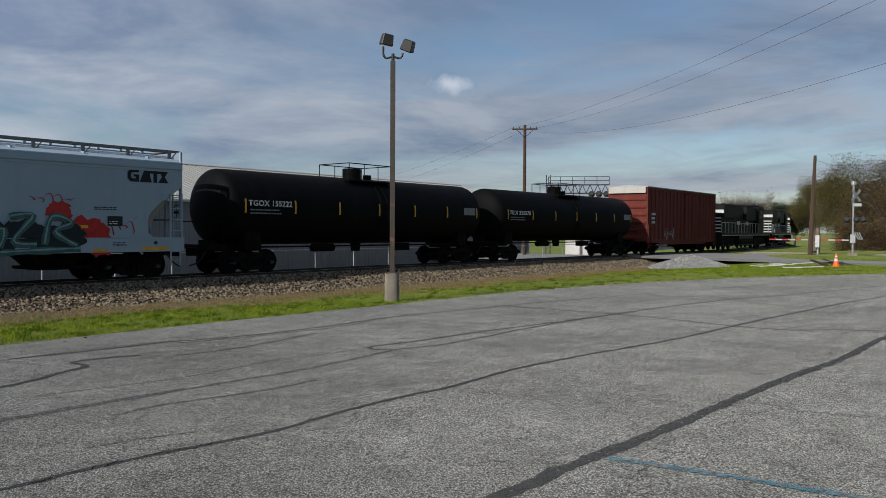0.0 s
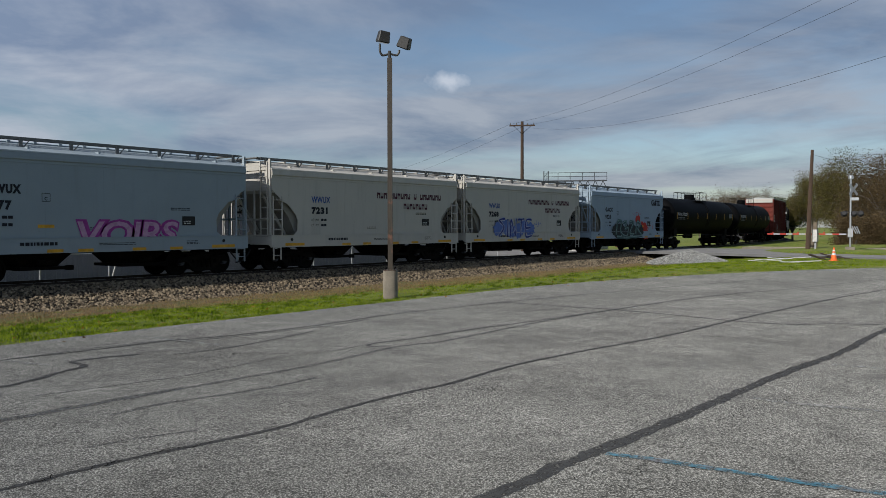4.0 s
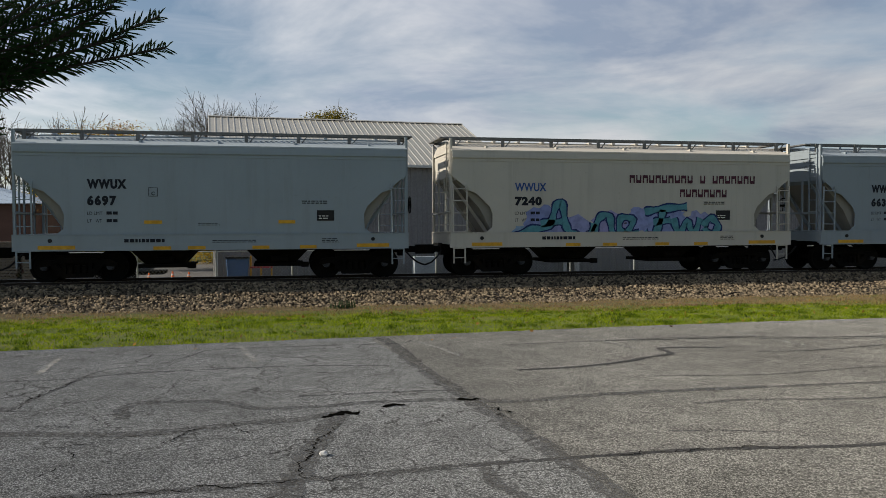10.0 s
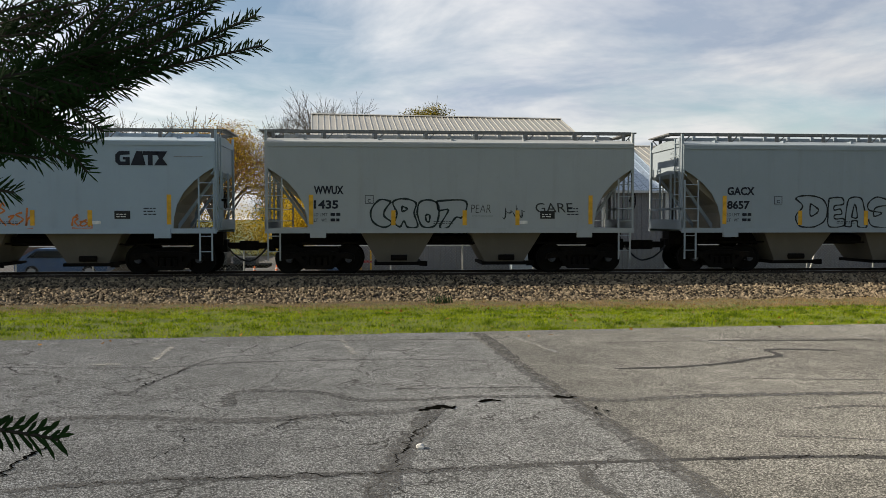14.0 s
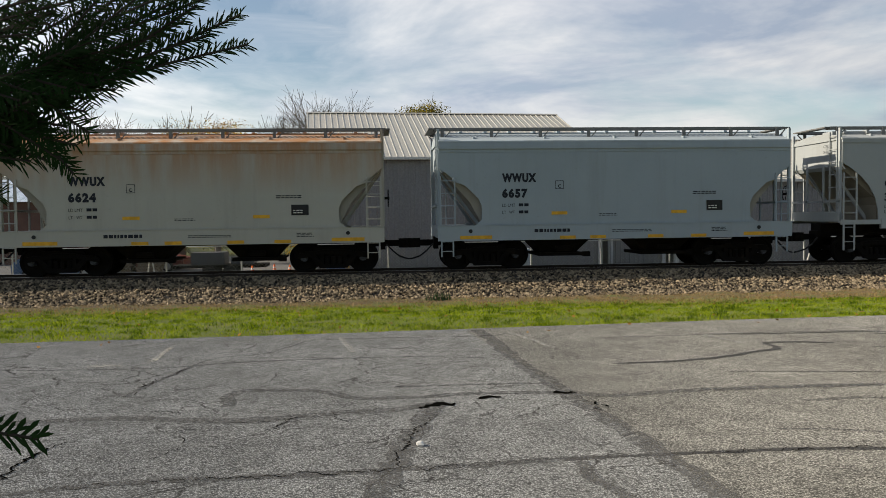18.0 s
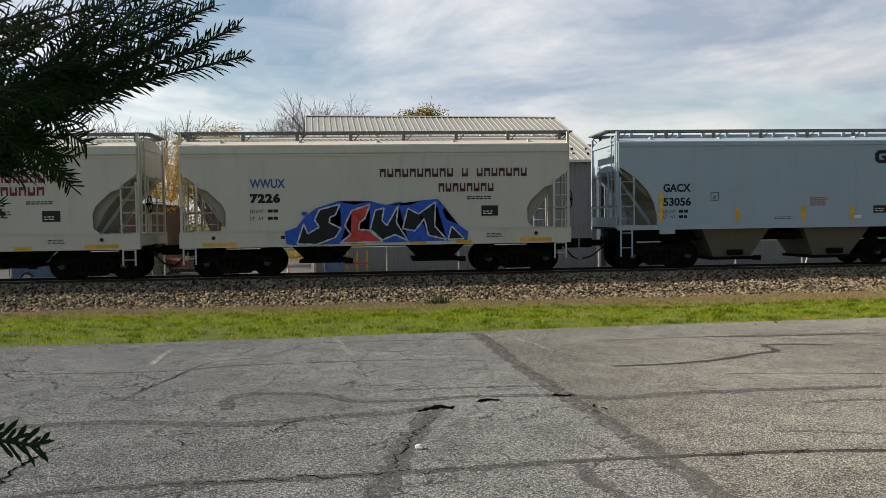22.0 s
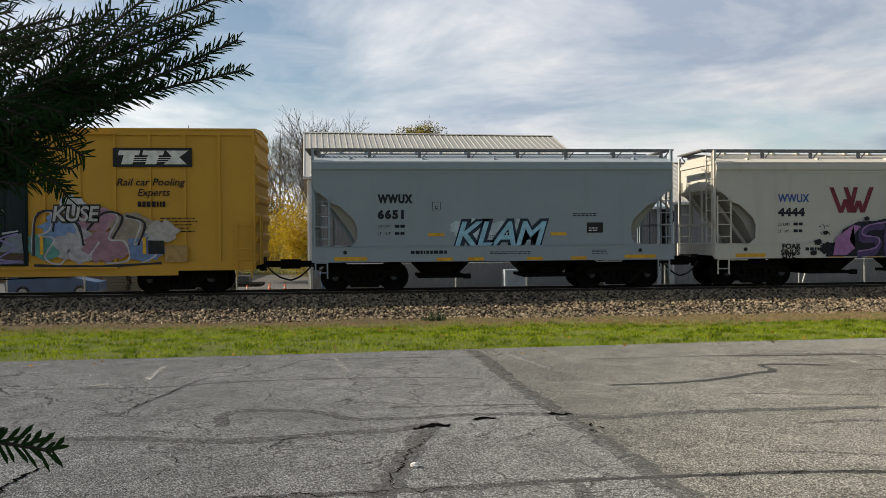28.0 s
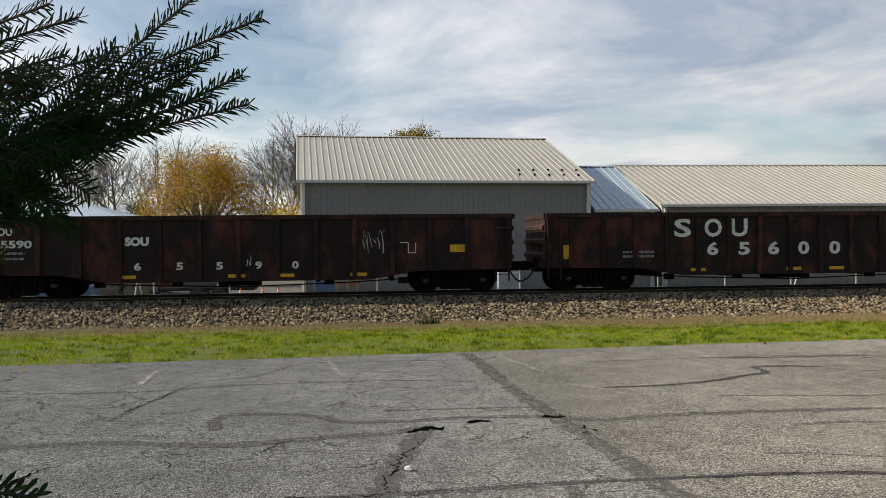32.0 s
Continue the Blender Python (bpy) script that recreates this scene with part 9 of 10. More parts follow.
    for x, y, h, lab in ((64.3, 15.6, 1.9, "weathered timber post beside the road"), (62.6, 15.4, 1.1, "short weathered timber post beside the road")):
        w = thing("timber_post", lab, "post", pose(x, y, lie(x, y)))
        bm = bmesh.new()
        box(bm, -0.12, 0.12, -0.12, 0.12, -0.1, h)
        bevel(bm, 0.02)
        part("post", bm, M["pallet"], w)
    b = thing("relay_box", "small pale metal relay box on a post", "relay box", pose(60.8, 14.75, lie(60.8, 14.75)))
    bm = bmesh.new(); box(bm, -0.22, 0.22, -0.15, 0.15, 0.5, 1.35); bevel(bm, 0.02); part("case", bm, M["white_trim"], b)
    bm = bmesh.new(); box(bm, -0.05, 0.05, -0.05, 0.05, -0.1, 0.5); part("leg", bm, M["galv"], b)
    # broken boards and white panels on the grass
    rnd = random.Random(2)
    for k in range(7):
        x, y = ((45.5 + 1.4 * k, 13.6 + rnd.uniform(-0.4, 0.5)) if k < 5 else (44.2 + 1.2 * (k - 5), 11.6 + rnd.uniform(-0.4, 0.4)))
        w = thing("white_board", "white board lying on the grass", "board", pose(x, y, lie(x, y) + 0.03 + 0.005 * k, 3, rnd.uniform(-4, 4), rnd.uniform(-80, -50)))
        bm = bmesh.new()
        box(bm, -rnd.uniform(0.4, 0.9), rnd.uniform(0.4, 0.9), -0.09, 0.09, 0, 0.022)
        part("board", bm, M["white_ink"], w)
    for k in range(4):
        x, y = 50.4 + rnd.uniform(-1.4, 1.6), 11.0 + rnd.uniform(-0.8, 0.9)
        w = thing("broken_plank", "dark broken plank on the grass", "plank", pose(x, y, lie(x, y) + 0.06, 0, rnd.uniform(-6, 22), rnd.uniform(-95, -20)))
        bm = bmesh.new()
        box(bm, -0.8, 0.8, -0.12, 0.12, 0, 0.08)
        part("plank", bm, M["tie"], w)
    traffic_cone(48.5, 10.8, lie(48.5, 10.8), 0.78)
    # signal bridge beyond the track
    s = thing("signal_bridge", "grey lattice signal arm with black lamp heads", "railway signal", pose(81.6, 49.4, -1.0, 0, 0, -61))
    bm = bmesh.new()
    for x in (-0.25, 0.25):
        tube(bm, (x, 0, 0), (x, 0, 9.4), 0.06, 0.06, 8)
    for k in range(16):
        tube(bm, (-0.25, 0, 0.58 * k), (0.25, 0, 0.58 * (k + 1)), 0.025, 0.025, 5)
    part("mast", bm, M["machine"], s)
    bm = bmesh.new()
    z0, z1 = 7.25, 8.25
    for z in (z0, z1):
        tube(bm, (0, 0, z), (7.0, 0, z), 0.08, 0.08, 8)
    for k in range(8):
        tube(bm, (0.875 * k, 0, z0), (0.875 * (k + 0.5), 0, z1), 0.045, 0.045, 5)
        tube(bm, (0.875 * (k + 0.5), 0, z1), (0.875 * (k + 1), 0, z0), 0.045, 0.045, 5)
    part("arm", bm, M["machine"], s)
    bm = bmesh.new()
    for z in (z1 + 0.5, z1 + 0.95):
        tube(bm, (0, 0, z), (7.0, 0, z), 0.035, 0.035, 5)
    for k in range(6):
        tube(bm, (1.4 * k, 0, z1), (1.4 * k, 0, z1 + 0.95), 0.035, 0.035, 5)
    part("handrail", bm, M["machine"], s)
    for k in range(3):
        bm = bmesh.new()
        tube(bm, (5.0 + 0.85 * k, -0.15, z0 - 0.1), (5.0 + 0.85 * k, 0.05, z0 - 0.1), 0.38, 0.38, 16)
        tube(bm, (5.0 + 0.85 * k, -0.45, z0 - 0.05), (5.0 + 0.85 * k, -0.15, z0 - 0.1), 0.16, 0.16, 12)
        part("signal_head", bm, M["lamp_box"], s, "round black signal head")


# ---------- trees ----------
def grow(rnd, bm, tips, a, d, r, ln, depth, spread, up):
    n = 3
    p = Vector(a)
    for k in range(n):
        d = (d + Vector((rnd.uniform(-1, 1), rnd.uniform(-1, 1), rnd.uniform(-0.4, 0.8))) * 0.13 + Vector((0, 0, up * 0.05))).normalized()
        q = p + d * ln / n
        tube(bm, p, q, r * (1 - 0.25 * k / n), r * (1 - 0.25 * (k + 1) / n), 6 if r > 0.05 else 4, False)
        p = q
        if depth > 0 and k > 0:
            for _ in range(rnd.choice((1, 1, 1, 2))):
                side = d.orthogonal().normalized()
                side.rotate(Matrix.Rotation(rnd.uniform(0, 6.28), 3, d))
                nd = (d * (1 - spread) + side * spread + Vector((0, 0, up * 0.15))).normalized()
                grow(rnd, bm, tips, p, nd, r * 0.58, ln * rnd.uniform(0.6, 0.82), depth - 1, spread, up)
    tips.append((p, d))
    if depth > 0:
        grow(rnd, bm, tips, p, d, r * 0.7, ln * 0.75, depth - 1, spread, up)


def tree(name, label, x, y, z, height, leaves=None, leaf=0.12, per=10, seed=1, spread=0.55, depth=4, cloud=0.6, trunk=0.25, up=0.3, mats=None):
    rnd = random.Random(seed)
    t = thing(name, label, "tree", pose(x, y, z))
    bm = bmesh.new()
    tips = []
    tube(bm, (0, 0, -0.2), (0, 0, height * trunk), height * 0.018, height * 0.013, 9, False)
    for k in range(5 if depth > 3 else 4):
        a = 6.283 * k / 5 + rnd.uniform(-0.4, 0.4)
        d = Vector((math.cos(a) * spread, math.sin(a) * spread, 1 - spread * 0.45)).normalized()
        grow(rnd, bm, tips, (0, 0, height * trunk * (0.75 + 0.07 * k)), d, height * 0.0062, height * 0.27, depth - 1, spread, up)
    grow(rnd, bm, tips, (0, 0, height * trunk), Vector((0, 0, 1)), height * 0.010, height * 0.30, depth - 1, spread, up)
    hi = max(p.z for p, _ in tips)
    k = height / hi
    for v in bm.verts:
        v.co *= k
    part("trunk", bm, M["bark"], t, "trunk and limbs")
    if leaves:
        for li, (mname, share) in enumerate(mats or [(leaves, 1.0)]):
            rng = np.random.RandomState(seed * 7 + li)
            P = np.array([p for p, _ in tips]) * k
            n = int(len(P) * per * share)
            c = P[rng.randint(0, len(P), n)] + rng.normal(0, cloud, (n, 3))
            u = rng.normal(0, 1, (n, 3)); u /= np.linalg.norm(u, axis=1)[:, None]
            w = rng.normal(0, 1, (n, 3)); v = np.cross(u, w); v /= np.linalg.norm(v, axis=1)[:, None]
            s = rng.uniform(0.5, 1.2, (n, 1)) * leaf
            V = np.stack([c - u * s, c + v * s * 0.6, c + u * s, c - v * s * 0.6], 1).reshape(-1, 3)
            me = bpy.data.meshes.new("crown")
            me.from_pydata(V.tolist(), [], np.arange(4 * n).reshape(n, 4).tolist())
            me.materials.append(M[mname])
            part("crown", me, None, t, kind="stuff")
    return t


def full_tree(name, label, x, y, z, height, width, mats, seed, leaf=0.10, n=16000, low=0.12):
    """A broad tree: trunk, spreading limbs, and a crown of many leafy clumps with gaps between them."""
    rng = np.random.RandomState(seed)
    t = thing(name, label, "tree", pose(x, y, z))
    k = 46
    u = rng.normal(0, 1, (k, 3)); u /= np.linalg.norm(u, axis=1)[:, None]
    u[:, 2] = np.abs(u[:, 2]) * 1.05 - 0.32
    mid = height * (0.42 + low)
    cen = u * np.array([width * 0.42, width * 0.42, height - mid - 0.12 * height]) * rng.uniform(0.55, 1.0, (k, 1)) + np.array([0, 0, mid])
    bm = bmesh.new()
    tube(bm, (0, 0, -0.2), (0, 0, mid * 0.6), height * 0.022, height * 0.015, 9, False)
    for c in cen:
        a = Vector((0, 0, mid * rng.uniform(0.3, 0.6)))
        b = a.lerp(Vector(c.tolist()), 0.55) + Vector((0, 0, 0.06 * height))
        tube(bm, a, b, height * 0.009, height * 0.005, 6, False)
        tube(bm, b, Vector(c.tolist()), height * 0.005, height * 0.001, 5, False)
        for _ in range(4):
            tube(bm, b.lerp(Vector(c.tolist()), rng.uniform(0.2, 1.0)), Vector(c.tolist()) + Vector(rng.normal(0, 0.09 * width, 3).tolist()), height * 0.002, height * 0.0006, 4, False)
    part("trunk", bm, M["bark"], t, "trunk and limbs")
    for li, (mname, share) in enumerate(mats):
        m_ = int(n * share)
        spread = rng.uniform(0.055, 0.10, k)
        pick = rng.randint(0, k, m_)
        c = cen[pick] + np.clip(rng.normal(0, 1, (m_, 3)), -1.7, 1.7) * (spread[pick] * width)[:, None]
        a = rng.normal(0, 1, (m_, 3)); a /= np.linalg.norm(a, axis=1)[:, None]
        v = np.cross(a, rng.normal(0, 1, (m_, 3))); v /= np.linalg.norm(v, axis=1)[:, None]
        s = rng.uniform(0.5, 1.1, (m_, 1)) * leaf
        V = np.stack([c - a * s, c + v * s * 0.6, c + a * s, c - v * s * 0.6], 1).reshape(-1, 3)
        V[:, 2] = np.maximum(V[:, 2], 0.02)
        me = bpy.data.meshes.new("crown")
        me.from_pydata(V.tolist(), [], np.arange(4 * m_).reshape(m_, 4).tolist())
        me.materials.append(M[mname])
        part("crown", me, None, t, kind="stuff")
    return t


def bush(x, y, z, w, h, mname, seed, label, n=9000):
    rng = np.random.RandomState(seed)
    t = thing("bush", label, "bush", pose(x, y, z))
    k = 9
    cen = np.stack([rng.uniform(-0.5, 0.5, k) * w, rng.uniform(-0.3, 0.3, k) * w, rng.uniform(0.15, 0.75, k) * h], 1)
    c = cen[rng.randint(0, k, n)] + rng.normal(0, 1, (n, 3)) * np.array([w * 0.13, w * 0.13, h * 0.16])
    c[:, 2] = np.abs(c[:, 2])
    u = rng.normal(0, 1, (n, 3)); u /= np.linalg.norm(u, axis=1)[:, None]
    v = np.cross(u, rng.normal(0, 1, (n, 3))); v /= np.linalg.norm(v, axis=1)[:, None]
    s = rng.uniform(0.04, 0.09, (n, 1))
    V = np.stack([c - u * s, c + v * s * 0.6, c + u * s, c - v * s * 0.6], 1).reshape(-1, 3)
    me = bpy.data.meshes.new("foliage")
    me.from_pydata(V.tolist(), [], np.arange(4 * n).reshape(n, 4).tolist())
    me.materials.append(M[mname])
    part("foliage", me, None, t, kind="stuff")
    bm = bmesh.new()
    rnd = random.Random(seed)
    for i in range(12):
        tube(bm, (rnd.uniform(-0.3, 0.3) * w, rnd.uniform(-0.2, 0.2) * w, 0), tuple(cen[i % k] + rng.normal(0, 0.3, 3)), 0.03, 0.008, 4, False)
    part("stem", bm, M["bark"], t)


def at(az, dist):
    return dist * math.sin(radians(az)), dist * math.cos(radians(az))


def build_trees():
    for n_, lo, hi in (("leaf_orange", (0.16, 0.075, 0.018), (0.52, 0.26, 0.05)), ("leaf_yellow", (0.32, 0.21, 0.012), (0.68, 0.48, 0.03)), ("leaf_olive", (0.06, 0.062, 0.014), (0.25, 0.22, 0.055)), ("leaf_brown", (0.05, 0.034, 0.015), (0.21, 0.145, 0.065)), ("leaf_green", (0.018, 0.035, 0.014), (0.06, 0.10, 0.035))):
        M[n_] = island_mat(n_.replace("_", " "), lo, hi, 0.8, 0.35)
    x, y = at(-10.9, 52)
    full_tree("maple_tree", "broad dome-shaped tree with orange and yellow autumn leaves", x, y, -1.0, 10.6, 8.2, [("leaf_orange", 0.55), ("leaf_yellow", 0.55)], 4, 0.06, 32000)
    for k, (az, d, el, sd) in enumerate(((-4.2, 74, 9.2, 3), (-1.9, 80, 8.9, 7), (-6.6, 88, 7.4, 12), (-13.8, 92, 7.3, 21), (-16.5, 96, 7.2, 26), (-18.8, 98, 7.6, 31), (-21.5, 100, 6.8, 38), (-24.5, 100, 7.0, 44))):
        x, y = at(az, d)
        tree("bare_tree", "leafless grey-brown autumn tree with fine twigs", x, y, -1.0, 2.85 + d * math.tan(radians(el)), None, seed=sd, spread=0.5, depth=6 if k < 2 else 5, trunk=0.2, up=0.5)
    for az, d, h, w, sd in ((-7.0, 72, 8.2, 5.5, 5), (-15.2, 84, 9.0, 6.0, 9)):
        x, y = at(az, d)
        full_tree("conifer", "ragged dark green conifer behind the track", x, y, -1.0, h, w, [("leaf_green", 1.0)], sd, 0.08, 7000, 0.0)
    for k, (az, d, w, h, c) in enumerate(((-5.2, 62, 5, 6.2, "leaf_yellow"), (-3.7, 60, 4, 5.0, "leaf_yellow"), (-8.6, 66, 6, 5.4, "leaf_yellow"), (-13.4, 68, 6, 5.2, "leaf_yellow"), (-15.5, 76, 6, 3.6, "leaf_olive"), (-17.5, 80, 7, 4.4, "leaf_brown"), (-20, 82, 8, 5.0, "leaf_brown"))):
        x, y = at(az, d)
        bush(x, y, -1.0, w, h, c, 40 + k, "bushy undergrowth in yellow autumn leaf" if c == "leaf_yellow" else "brown and olive undergrowth")
    x, y = at(3.3, 92)
    full_tree("leafy_tree", "round olive-yellow tree behind the shed roof", x, y, -1.0, 18.4, 8.0, [("leaf_olive", 0.65), ("leaf_yellow", 0.15)], 15, 0.11, 34000, 0.25)
    # by the crossing
    for k, (az, d, h, w, mname, sd) in enumerate(((78.2, 112, 13.8, 11.5, "leaf_olive", 51), (80.4, 96, 12.0, 10.0, "leaf_brown", 52), (76.2, 135, 13.0, 9.5, "leaf_olive", 53), (82.8, 92, 11.5, 10.0, "leaf_brown", 54), (85.4, 92, 11.5, 10.0, "leaf_olive", 57))):
        x, y = at(az, d)
        full_tree("scrub_tree", "rounded tree with olive and brown autumn leaves", x, y, 0.0, h, w, [(mname, 0.7), ("leaf_brown", 0.3)], sd, 0.085, 46000, -0.08)
    for k, (az, d, w, h) in enumerate(((78.0, 84, 4, 2.6), (79.0, 80, 5, 3.2), (80.4, 80, 5, 3.0), (82.0, 80, 6, 3.4))):
        x, y = at(az, d)
        bush(x, y, 0.05, w, h, "leaf_brown", 70 + k, "tangled brown undergrowth by the road", 12000)
    for k, (az, d, h, sd) in enumerate(((70.3, 150, 9.2, 61), (71.4, 155, 9.5, 62), (72.4, 150, 8.8, 63), (69.2, 160, 8.5, 64), (73.2, 160, 9.4, 66))):
        x, y = at(az, d)
        tree("bare_tree", "thin-leaved autumn tree far along the track", x, y, -0.5, h, "leaf_brown", 0.09, 5, sd, 0.5, 5, 0.6, 0.2, 0.4)
    for az, d, h, sd in ((74.2, 140, 9.4, 81), (75.0, 150, 9.0, 82)):
        x, y = at(az, d)
        full_tree("conifer", "ragged dark green pine far along the track", x, y, -0.5, h, 6.0, [("leaf_green", 1.0)], sd, 0.12, 9000, 0.0)


# ---------- fir branch beside the camera ----------
def twig(rng, V, F, stems, p, d, up, ln, needle, depth, wide=1.0):
    """One spray: a stem with needles both sides, and side sprays."""
    n = max(6, int(ln / (0.0036 * wide)))
    q = p.copy()
    pts = [p.copy()]
    for i in range(n):
        t = i / n
        d = (d + Vector(rng.normal(0, 0.006, 3).tolist()) + up * -0.0009).normalized()
        q = q + d * (ln / n)
        pts.append(q.copy())
        side = d.cross(up).normalized()
        for s in (-1, 1) if i % 3 else (-1, 1, 0):
            lift = rng.uniform(-0.30, 0.45) if s else rng.uniform(0.4, 0.9)
            out = (side * s * rng.uniform(0.75, 1.0) + d * rng.uniform(0.38, 0.85) + up * lift).normalized()
            L_ = needle * rng.uniform(0.7, 1.15) * (1 - 0.4 * max(0, t - 0.8) / 0.2)
            w = out.cross(up).normalized() * rng.uniform(0.0009, 0.0013) * wide
            k = len(V)
            a, b, c = q, q + out * L_ * 0.72, q + out * L_ - up * 0.001
            V += [tuple(a - w * 0.7), tuple(a + w * 0.7), tuple(b + w), tuple(b - w), tuple(c)]
            F += [(k, k + 1, k + 2, k + 3), (k + 3, k + 2, k + 4)]
        if depth > 0 and i % max(4, int(n / 6)) == max(3, int(n / 9)) and t < 0.8:
            for s in (-1, 1):
                nd = (d * 0.72 + side * s * 0.7 + up * rng.uniform(-0.12, 0.12)).normalized()
                twig(rng, V, F, stems, q.copy(), nd, up, ln * (0.42 - 0.26 * t) * rng.uniform(0.85, 1.1), needle, depth - 1, wide)
    stems.append((pts, 0.0028 if depth else 0.0016))


def aim(az, el, dist):
    return Vector((EYE[0] + dist * math.sin(radians(az)) * math.cos(radians(el)), EYE[1] + dist * math.cos(radians(az)) * math.cos(radians(el)), EYE[2] + dist * math.sin(radians(el))))


BRANCHES = []


def fir_branch(label, sprays, seed, wide=1.0):
    rng = np.random.RandomState(seed)
    V, F, stems = [], [], []
    for (az0, el0, d0), (az1, el1, d1), tilt, needle, depth in sprays:
        a, b = aim(az0, el0, d0), aim(az1, el1, d1)
        d = (b - a)
        up = Vector((0.25 * tilt, -0.75, 0.65 + 0.2 * tilt)).normalized()
        up = (up - d.normalized() * up.dot(d.normalized())).normalized()
        twig(rng, V, F, stems, a, d.normalized(), up, d.length, needle, depth, wide)
    b = thing("fir_branch", label, "fir branch")
    me = bpy.data.meshes.new("needles")
    me.from_pydata(V, [], F)
    me.materials.append(M["needle"])
    part("needles", me, None, b, "flat dark green needles", kind="stuff")
    bm = bmesh.new()
    for pts, r in stems:
        step = max(1, len(pts) // 8)
        pp = pts[::step] + [pts[-1]]
        pipe(bm, [tuple(p) for p in pp], r, 5)
    part("stem", bm, M["twig"], b, "thin brown stems")
    BRANCHES.append(b)
    return b


def build_branches():
    N_ = 0.024
    d = 0.98
    sprays = []
    for (a0, e0), (a1, e1), depth in (((-22.3, 6.5), (-7.8, 11.7), 0), ((-17.6, 8.4), (-8.1, 13.1), 0), ((-16.6, 9.5), (-11.0, 13.6), 0), ((-19.3, 10.7), (-7.0, 17.3), 0), ((-18.9, 11.3), (-10.9, 17.9), 0), ((-19.6, 9.5), (-14.0, 14.7), 0), ((-20.3, 9.6), (-16.4, 14.6), 0), ((-25.9, 11.1), (-19.2, 13.8), 0), ((-25.9, 9.5), (-19.7, 12.6), 1), ((-25.5, 12.5), (-22.1, 13.9), 0), ((-25.9, 7.5), (-16.9, 9.9), 1), ((-22.2, 8.4), (-18.0, 5.0), 0), ((-23.2, 8.0), (-18.9, 2.4), 0), ((-21.0, 7.1), (-18.1, 6.4), 0), ((-26.0, 6.1), (-22.3, 3.5), 1), ((-23.2, 7.3), (-16.2, 7.9), 0), ((-26.0, 6.8), (-19.3, 7.4), 1), ((-26.0, 5.4), (-20.3, 5.5), 1), ((-26.0, 4.4), (-22.3, 4.5), 1), ((-26.0, 5.9), (-18.7, 4.3), 0), ((-22.2, 7.7), (-14.8, 10.9), 0), ((-20.9, 8.9), (-13.0, 11.7), 0), ((-25.9, 10.1), (-21.2, 11.1), 0), ((-20.3, 8.0), (-14.4, 9.6), 0), ((-26.1, 1.5), (-23.2, 1.1), 0), ((-25.4, 5.1), (-20.4, 3.2), 0), ((-21.3, 6.7), (-13.0, 9.8), 0), ((-19.0, 8.1), (-10.4, 12.1), 0), ((-20.0, 8.6), (-11.9, 12.7), 0), ((-22.3, 7.4), (-17.1, 8.8), 1), ((-24.1, 7.9), (-18.3, 9.8), 0), ((-23.5, 5.9), (-19.4, 3.2), 0), ((-24.8, 6.5), (-19.3, 5.4), 0), ((-21.6, 9.2), (-17.2, 12.0), 0), ((-22.2, 10.1), (-17.9, 12.9), 0), ((-26.0, 3.7), (-21.4, 3.2), 0), ((-22.3, 7.0), (-17.5, 7.5), 0), ((-25.8, 12.8), (-18.5, 16.2), 0), ((-24.4, 11.0), (-17.1, 14.3), 0), ((-25.8, 13.7), (-20.2, 16.9), 0), ((-20.3, 9.6), (-9.6, 14.1), 0), ((-20.9, 8.9), (-12.2, 14.2), 0)):
        k = len(sprays)
        sprays.append(((a0, e0, d - 0.02 + 0.013 * (k % 5)), (a1, e1, d + 0.03 - 0.012 * (k % 4)), 0.1 * (k % 3 - 1), N_, depth))
    fir_branch("dark green fir branch hanging close by", sprays, 3)
    fir_branch("small dark green fir twig hanging close by", [((-28.0, -13.0, 0.72), (-20.2, -15.3, 0.76), 0.1, 0.0235, 0)], 5, 1.7)
    # the tree that carries them stands beside the camera
    t = thing("fir_tree", "fir tree trunk with a low bough", "tree", pose(-2.1, 0.55, 0.0))
    bm = bmesh.new()
    tube(bm, (0, 0, 0), (0, 0, 5.5), 0.16, 0.05, 14)
    part("trunk", bm, M["bark"], t)
    bm = bmesh.new()
    a = aim(-27.6, 6.6, 0.97) - Vector((-2.1, 0.55, 0))
    pipe(bm, [(0, 0, 2.2), (0.7, 0.12, 2.12), tuple(a + Vector((-0.25, -0.03, 0.06))), tuple(a + Vector((0.02, 0, 0)))], 0.011, 8)
    b = aim(-28.0, -13.0, 0.72) - Vector((-2.1, 0.55, 0))
    pipe(bm, [(0, 0, 1.5), (0.9, 0.02, 1.6), tuple(b + Vector((-0.2, 0, -0.02))), tuple(b + Vector((0.02, 0, 0)))], 0.007, 8)
    part("bough", bm, M["twig"], t, "thin low boughs")
    # tiers of drooping needle sprays round the trunk
    rng = np.random.RandomState(8)
    n = 16000
    h = rng.uniform(0.0, 1.0, n)
    ang = np.floor(rng.uniform(0, 9, n)) * 0.698 + np.floor(h * 13) * 1.1 + rng.normal(0, 0.12, n)
    r = (1 - 0.8 * h) * 1.05 * rng.uniform(0.05, 1.0, n)
    c = np.stack([r * np.cos(ang), r * np.sin(ang), 1.1 + h * 4.6 - 0.3 * r + rng.normal(0, 0.05, n)], 1)
    u = np.stack([np.cos(ang), np.sin(ang), rng.uniform(-0.6, 0.3, n)], 1) + rng.normal(0, 0.5, (n, 3))
    u /= np.linalg.norm(u, axis=1)[:, None]
    v = np.cross(u, rng.normal(0, 1, (n, 3)))
    v /= np.linalg.norm(v, axis=1)[:, None]
    s = rng.uniform(0.03, 0.07, (n, 1))
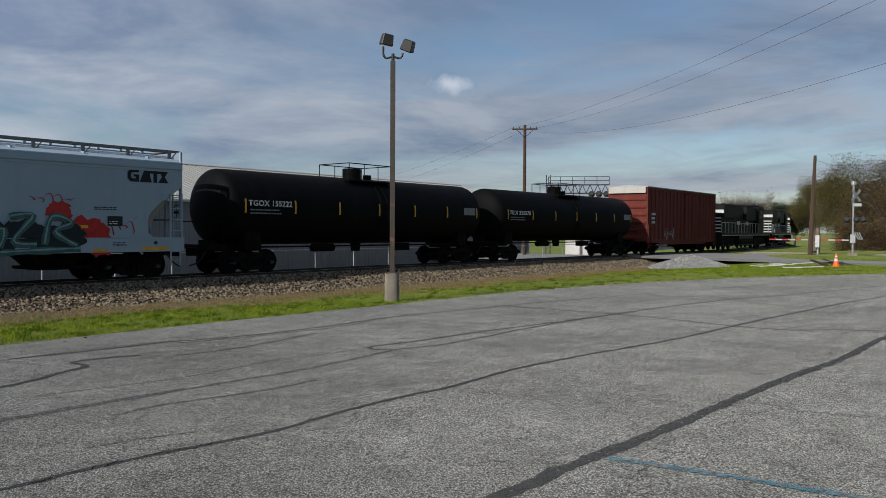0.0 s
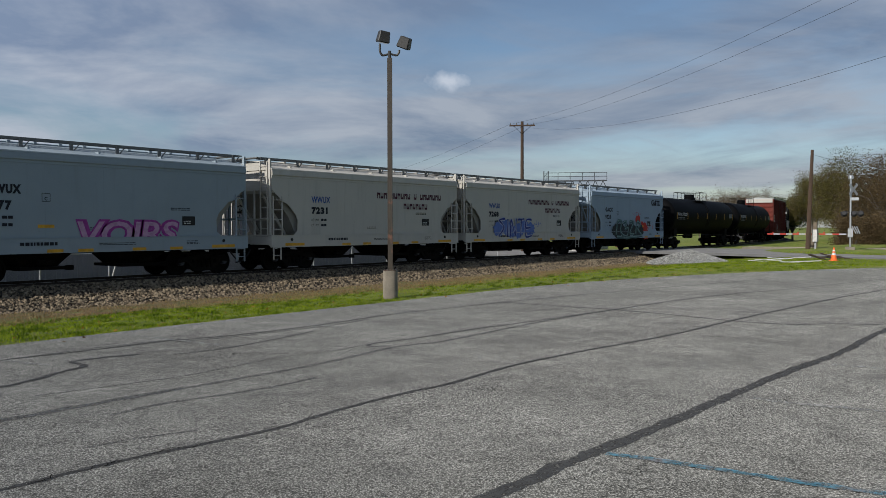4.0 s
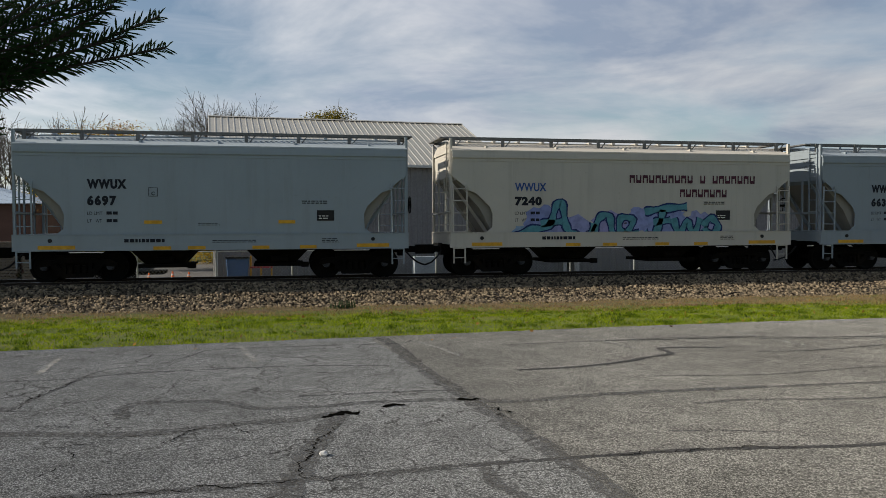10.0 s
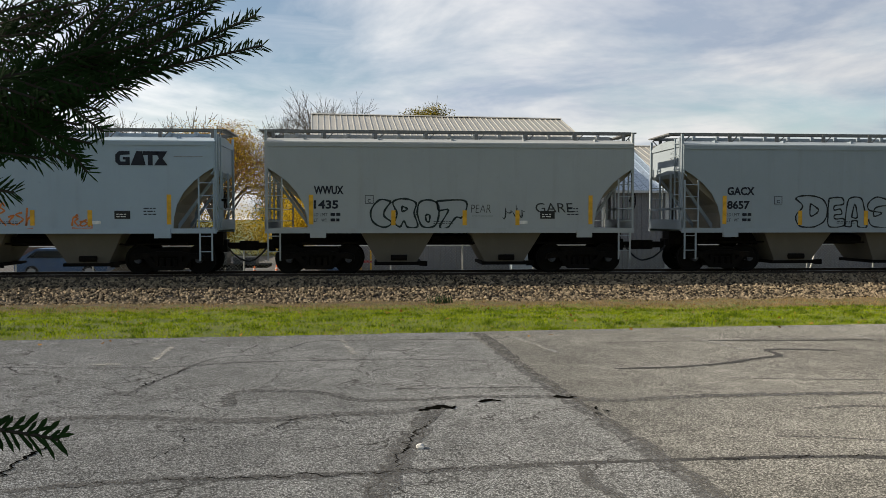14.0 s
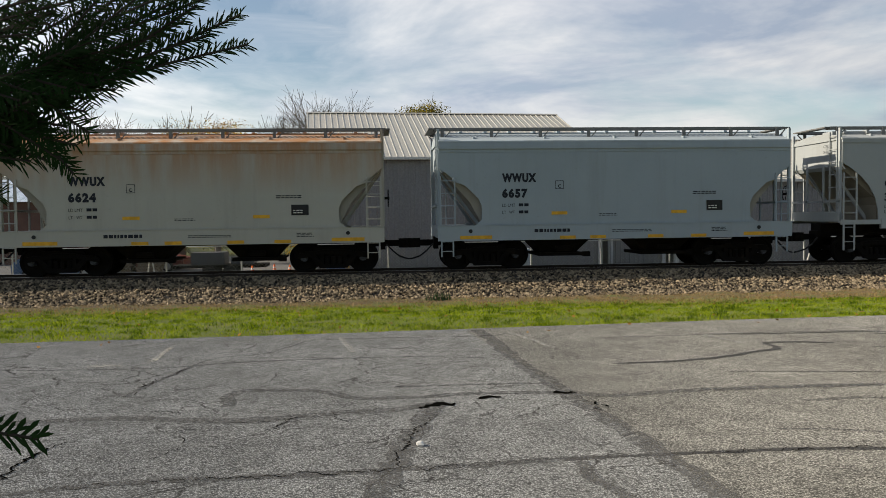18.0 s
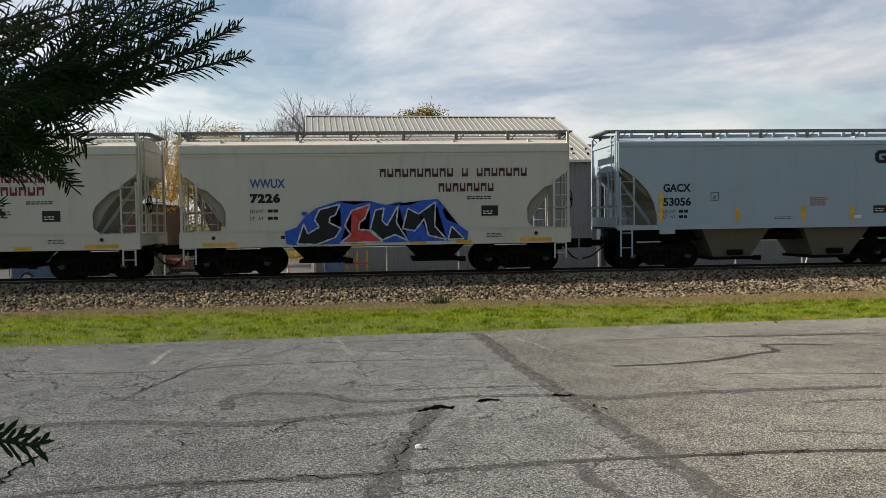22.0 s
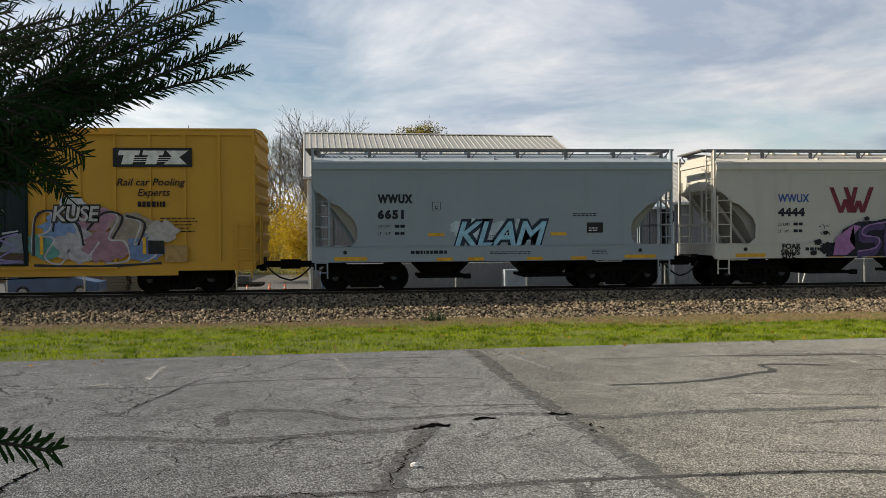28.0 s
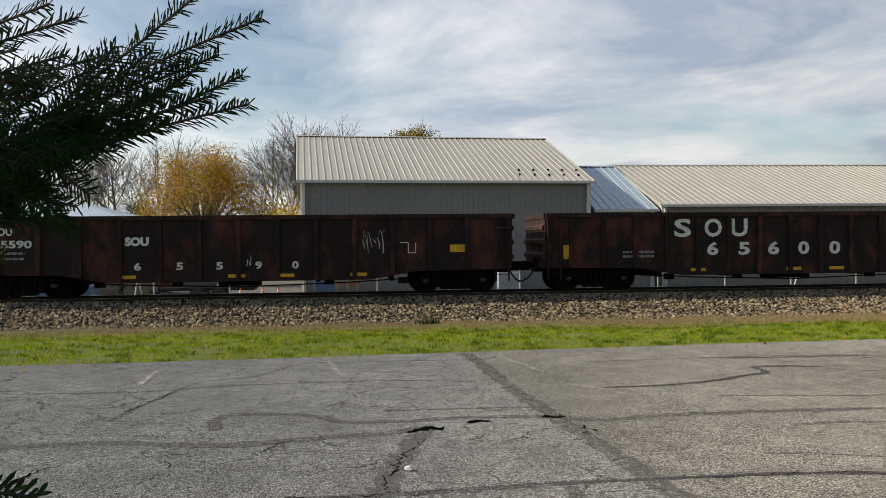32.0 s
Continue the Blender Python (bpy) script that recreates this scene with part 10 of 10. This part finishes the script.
    V = np.stack([c - u * s, c + v * s * 0.15, c + u * s, c - v * s * 0.15], 1).reshape(-1, 3)
    me = bpy.data.meshes.new("crown")
    me.from_pydata(V.tolist(), [], np.arange(4 * n).reshape(n, 4).tolist())
    me.materials.append(M["needle"])
    part("crown", me, None, t, "tiers of dark green needles", kind="stuff")


# slow sway of the two branches: seconds, metres to the side, metres up
SWAY = [[(0, 0.006, 0.008), (11, 0.006, 0.008), (12, 0.001, 0.010), (14, -0.005, 0.011), (16.5, -0.012, 0.0105), (18.3, -0.017, 0.0115), (20, -0.021, 0.0135), (22, -0.017, 0.0015), (23.7, -0.0215, 0.014), (25.5, -0.026, 0.019), (27.4, -0.020, 0.010), (29.2, -0.012, -0.0065), (31, -0.006, -0.024), (32, -0.004, -0.032)],
        [(0, 0.012, 0.020), (11, 0.012, 0.020), (12, -0.0015, 0.022), (13, -0.007, 0.019), (14, -0.0148, 0.0163), (15.5, -0.0148, 0.0163), (17.5, -0.031, 0.011), (18, -0.031, 0.019), (19, -0.031, 0.011), (20, -0.0377, 0.021), (22, -0.029, 0.0163), (24, -0.024, 0.0235), (26.5, -0.036, 0.058), (28, -0.0114, 0.0246), (30, -0.0184, 0.0004), (32, -0.019, -0.0092)]]


M["brick_wall"] = mat("dull red-brown wall", (0.20, 0.11, 0.08), 0.85, scale=1, fine=20)
M["ac"] = mat("pale blue-grey casing", (0.36, 0.42, 0.46), 0.5, scale=2, fine=20, bump=0.05)
M["car_blue"] = mat("blue car paint", (0.06, 0.13, 0.26), 0.35, scale=2, fine=20, bump=0.02)
M["machine"] = mat("dark machine paint", (0.06, 0.065, 0.07), 0.6, scale=3, fine=20)
M["pallet"] = mat("weathered pallet timber", (0.24, 0.19, 0.13), 0.85, dark=0.6, scale=4, fine=30, bump=0.4)
M["gate_red"] = flatmat("red gate paint", (0.42, 0.05, 0.035), 0.5)
M["asphalt_road"] = mat("old road asphalt", (0.16, 0.155, 0.148), 0.9, dark=0.7, scale=1, fine=50, bump=0.3)
build_buildings()
build_fence()
build_yard()
build_lamp_post()
build_poles()
build_crossing()
build_trees()
build_branches()


def build_litter():
    rnd = random.Random(14)
    s = thing("white_stone", "small white stone lying on the asphalt", "stone", pose(0.33, 6.41, 0.0))
    bm = bmesh.new()
    bmesh.ops.create_icosphere(bm, subdivisions=2, radius=0.035)
    for v in bm.verts:
        v.co *= 1 + 0.35 * noise.noise(v.co * 40)
        v.co.z = v.co.z * 0.7 + 0.02
    part("stone", bm, M["white_ink"], s)
    c = thing("weed_clump", "dark weedy clump at the foot of the ballast", "weeds", pose(1.76, 22.4, -0.55))
    bm = bmesh.new()
    for k in range(90):
        a, l = rnd.uniform(0, 6.28), rnd.uniform(0.12, 0.34)
        p = Vector((rnd.gauss(0, 0.16), rnd.gauss(0, 0.1), 0))
        q = p + Vector((math.cos(a) * 0.12, math.sin(a) * 0.12, l))
        w = Vector((-math.sin(a), math.cos(a), 0)) * 0.02
        bm.faces.new([bm.verts.new(v) for v in (p - w, p + w, q)])
    part("leaves", bm, M["leaf_green"], c, kind="stuff")
    rng = np.random.RandomState(5)
    n = 420
    x = rng.uniform(-14, 34, n)
    y = np.array([lot_edge(v) for v in x]) + rng.uniform(-0.7, 7, n)
    z = np.array([lie(a, b) if b > lot_edge(a) else 0.0 for a, b in zip(x, y)]) + rng.uniform(0.02, 0.09, n) * (y > np.array([lot_edge(v) for v in x])) + 0.008
    u = rng.normal(0, 1, (n, 3)) * [1, 1, 0.5]; u /= np.linalg.norm(u, axis=1)[:, None]
    v = np.cross(u, [0.2, 0.1, 1]); v /= np.linalg.norm(v, axis=1)[:, None]
    r = rng.uniform(0.025, 0.05, (n, 1))
    c0 = np.stack([x, y, z], 1)
    V = np.stack([c0 - u * r, c0 + v * r * 0.7, c0 + u * r, c0 - v * r * 0.7], 1).reshape(-1, 3)
    me = bpy.data.meshes.new("fallen_leaves")
    me.from_pydata(V.tolist(), [], np.arange(4 * n).reshape(n, 4).tolist())
    me.materials.append(M["leaf_orange"])
    tagged(new("fallen_leaves", me), "scattered orange and brown fallen leaves", "leaves", kind="stuff")


build_litter()
motions()
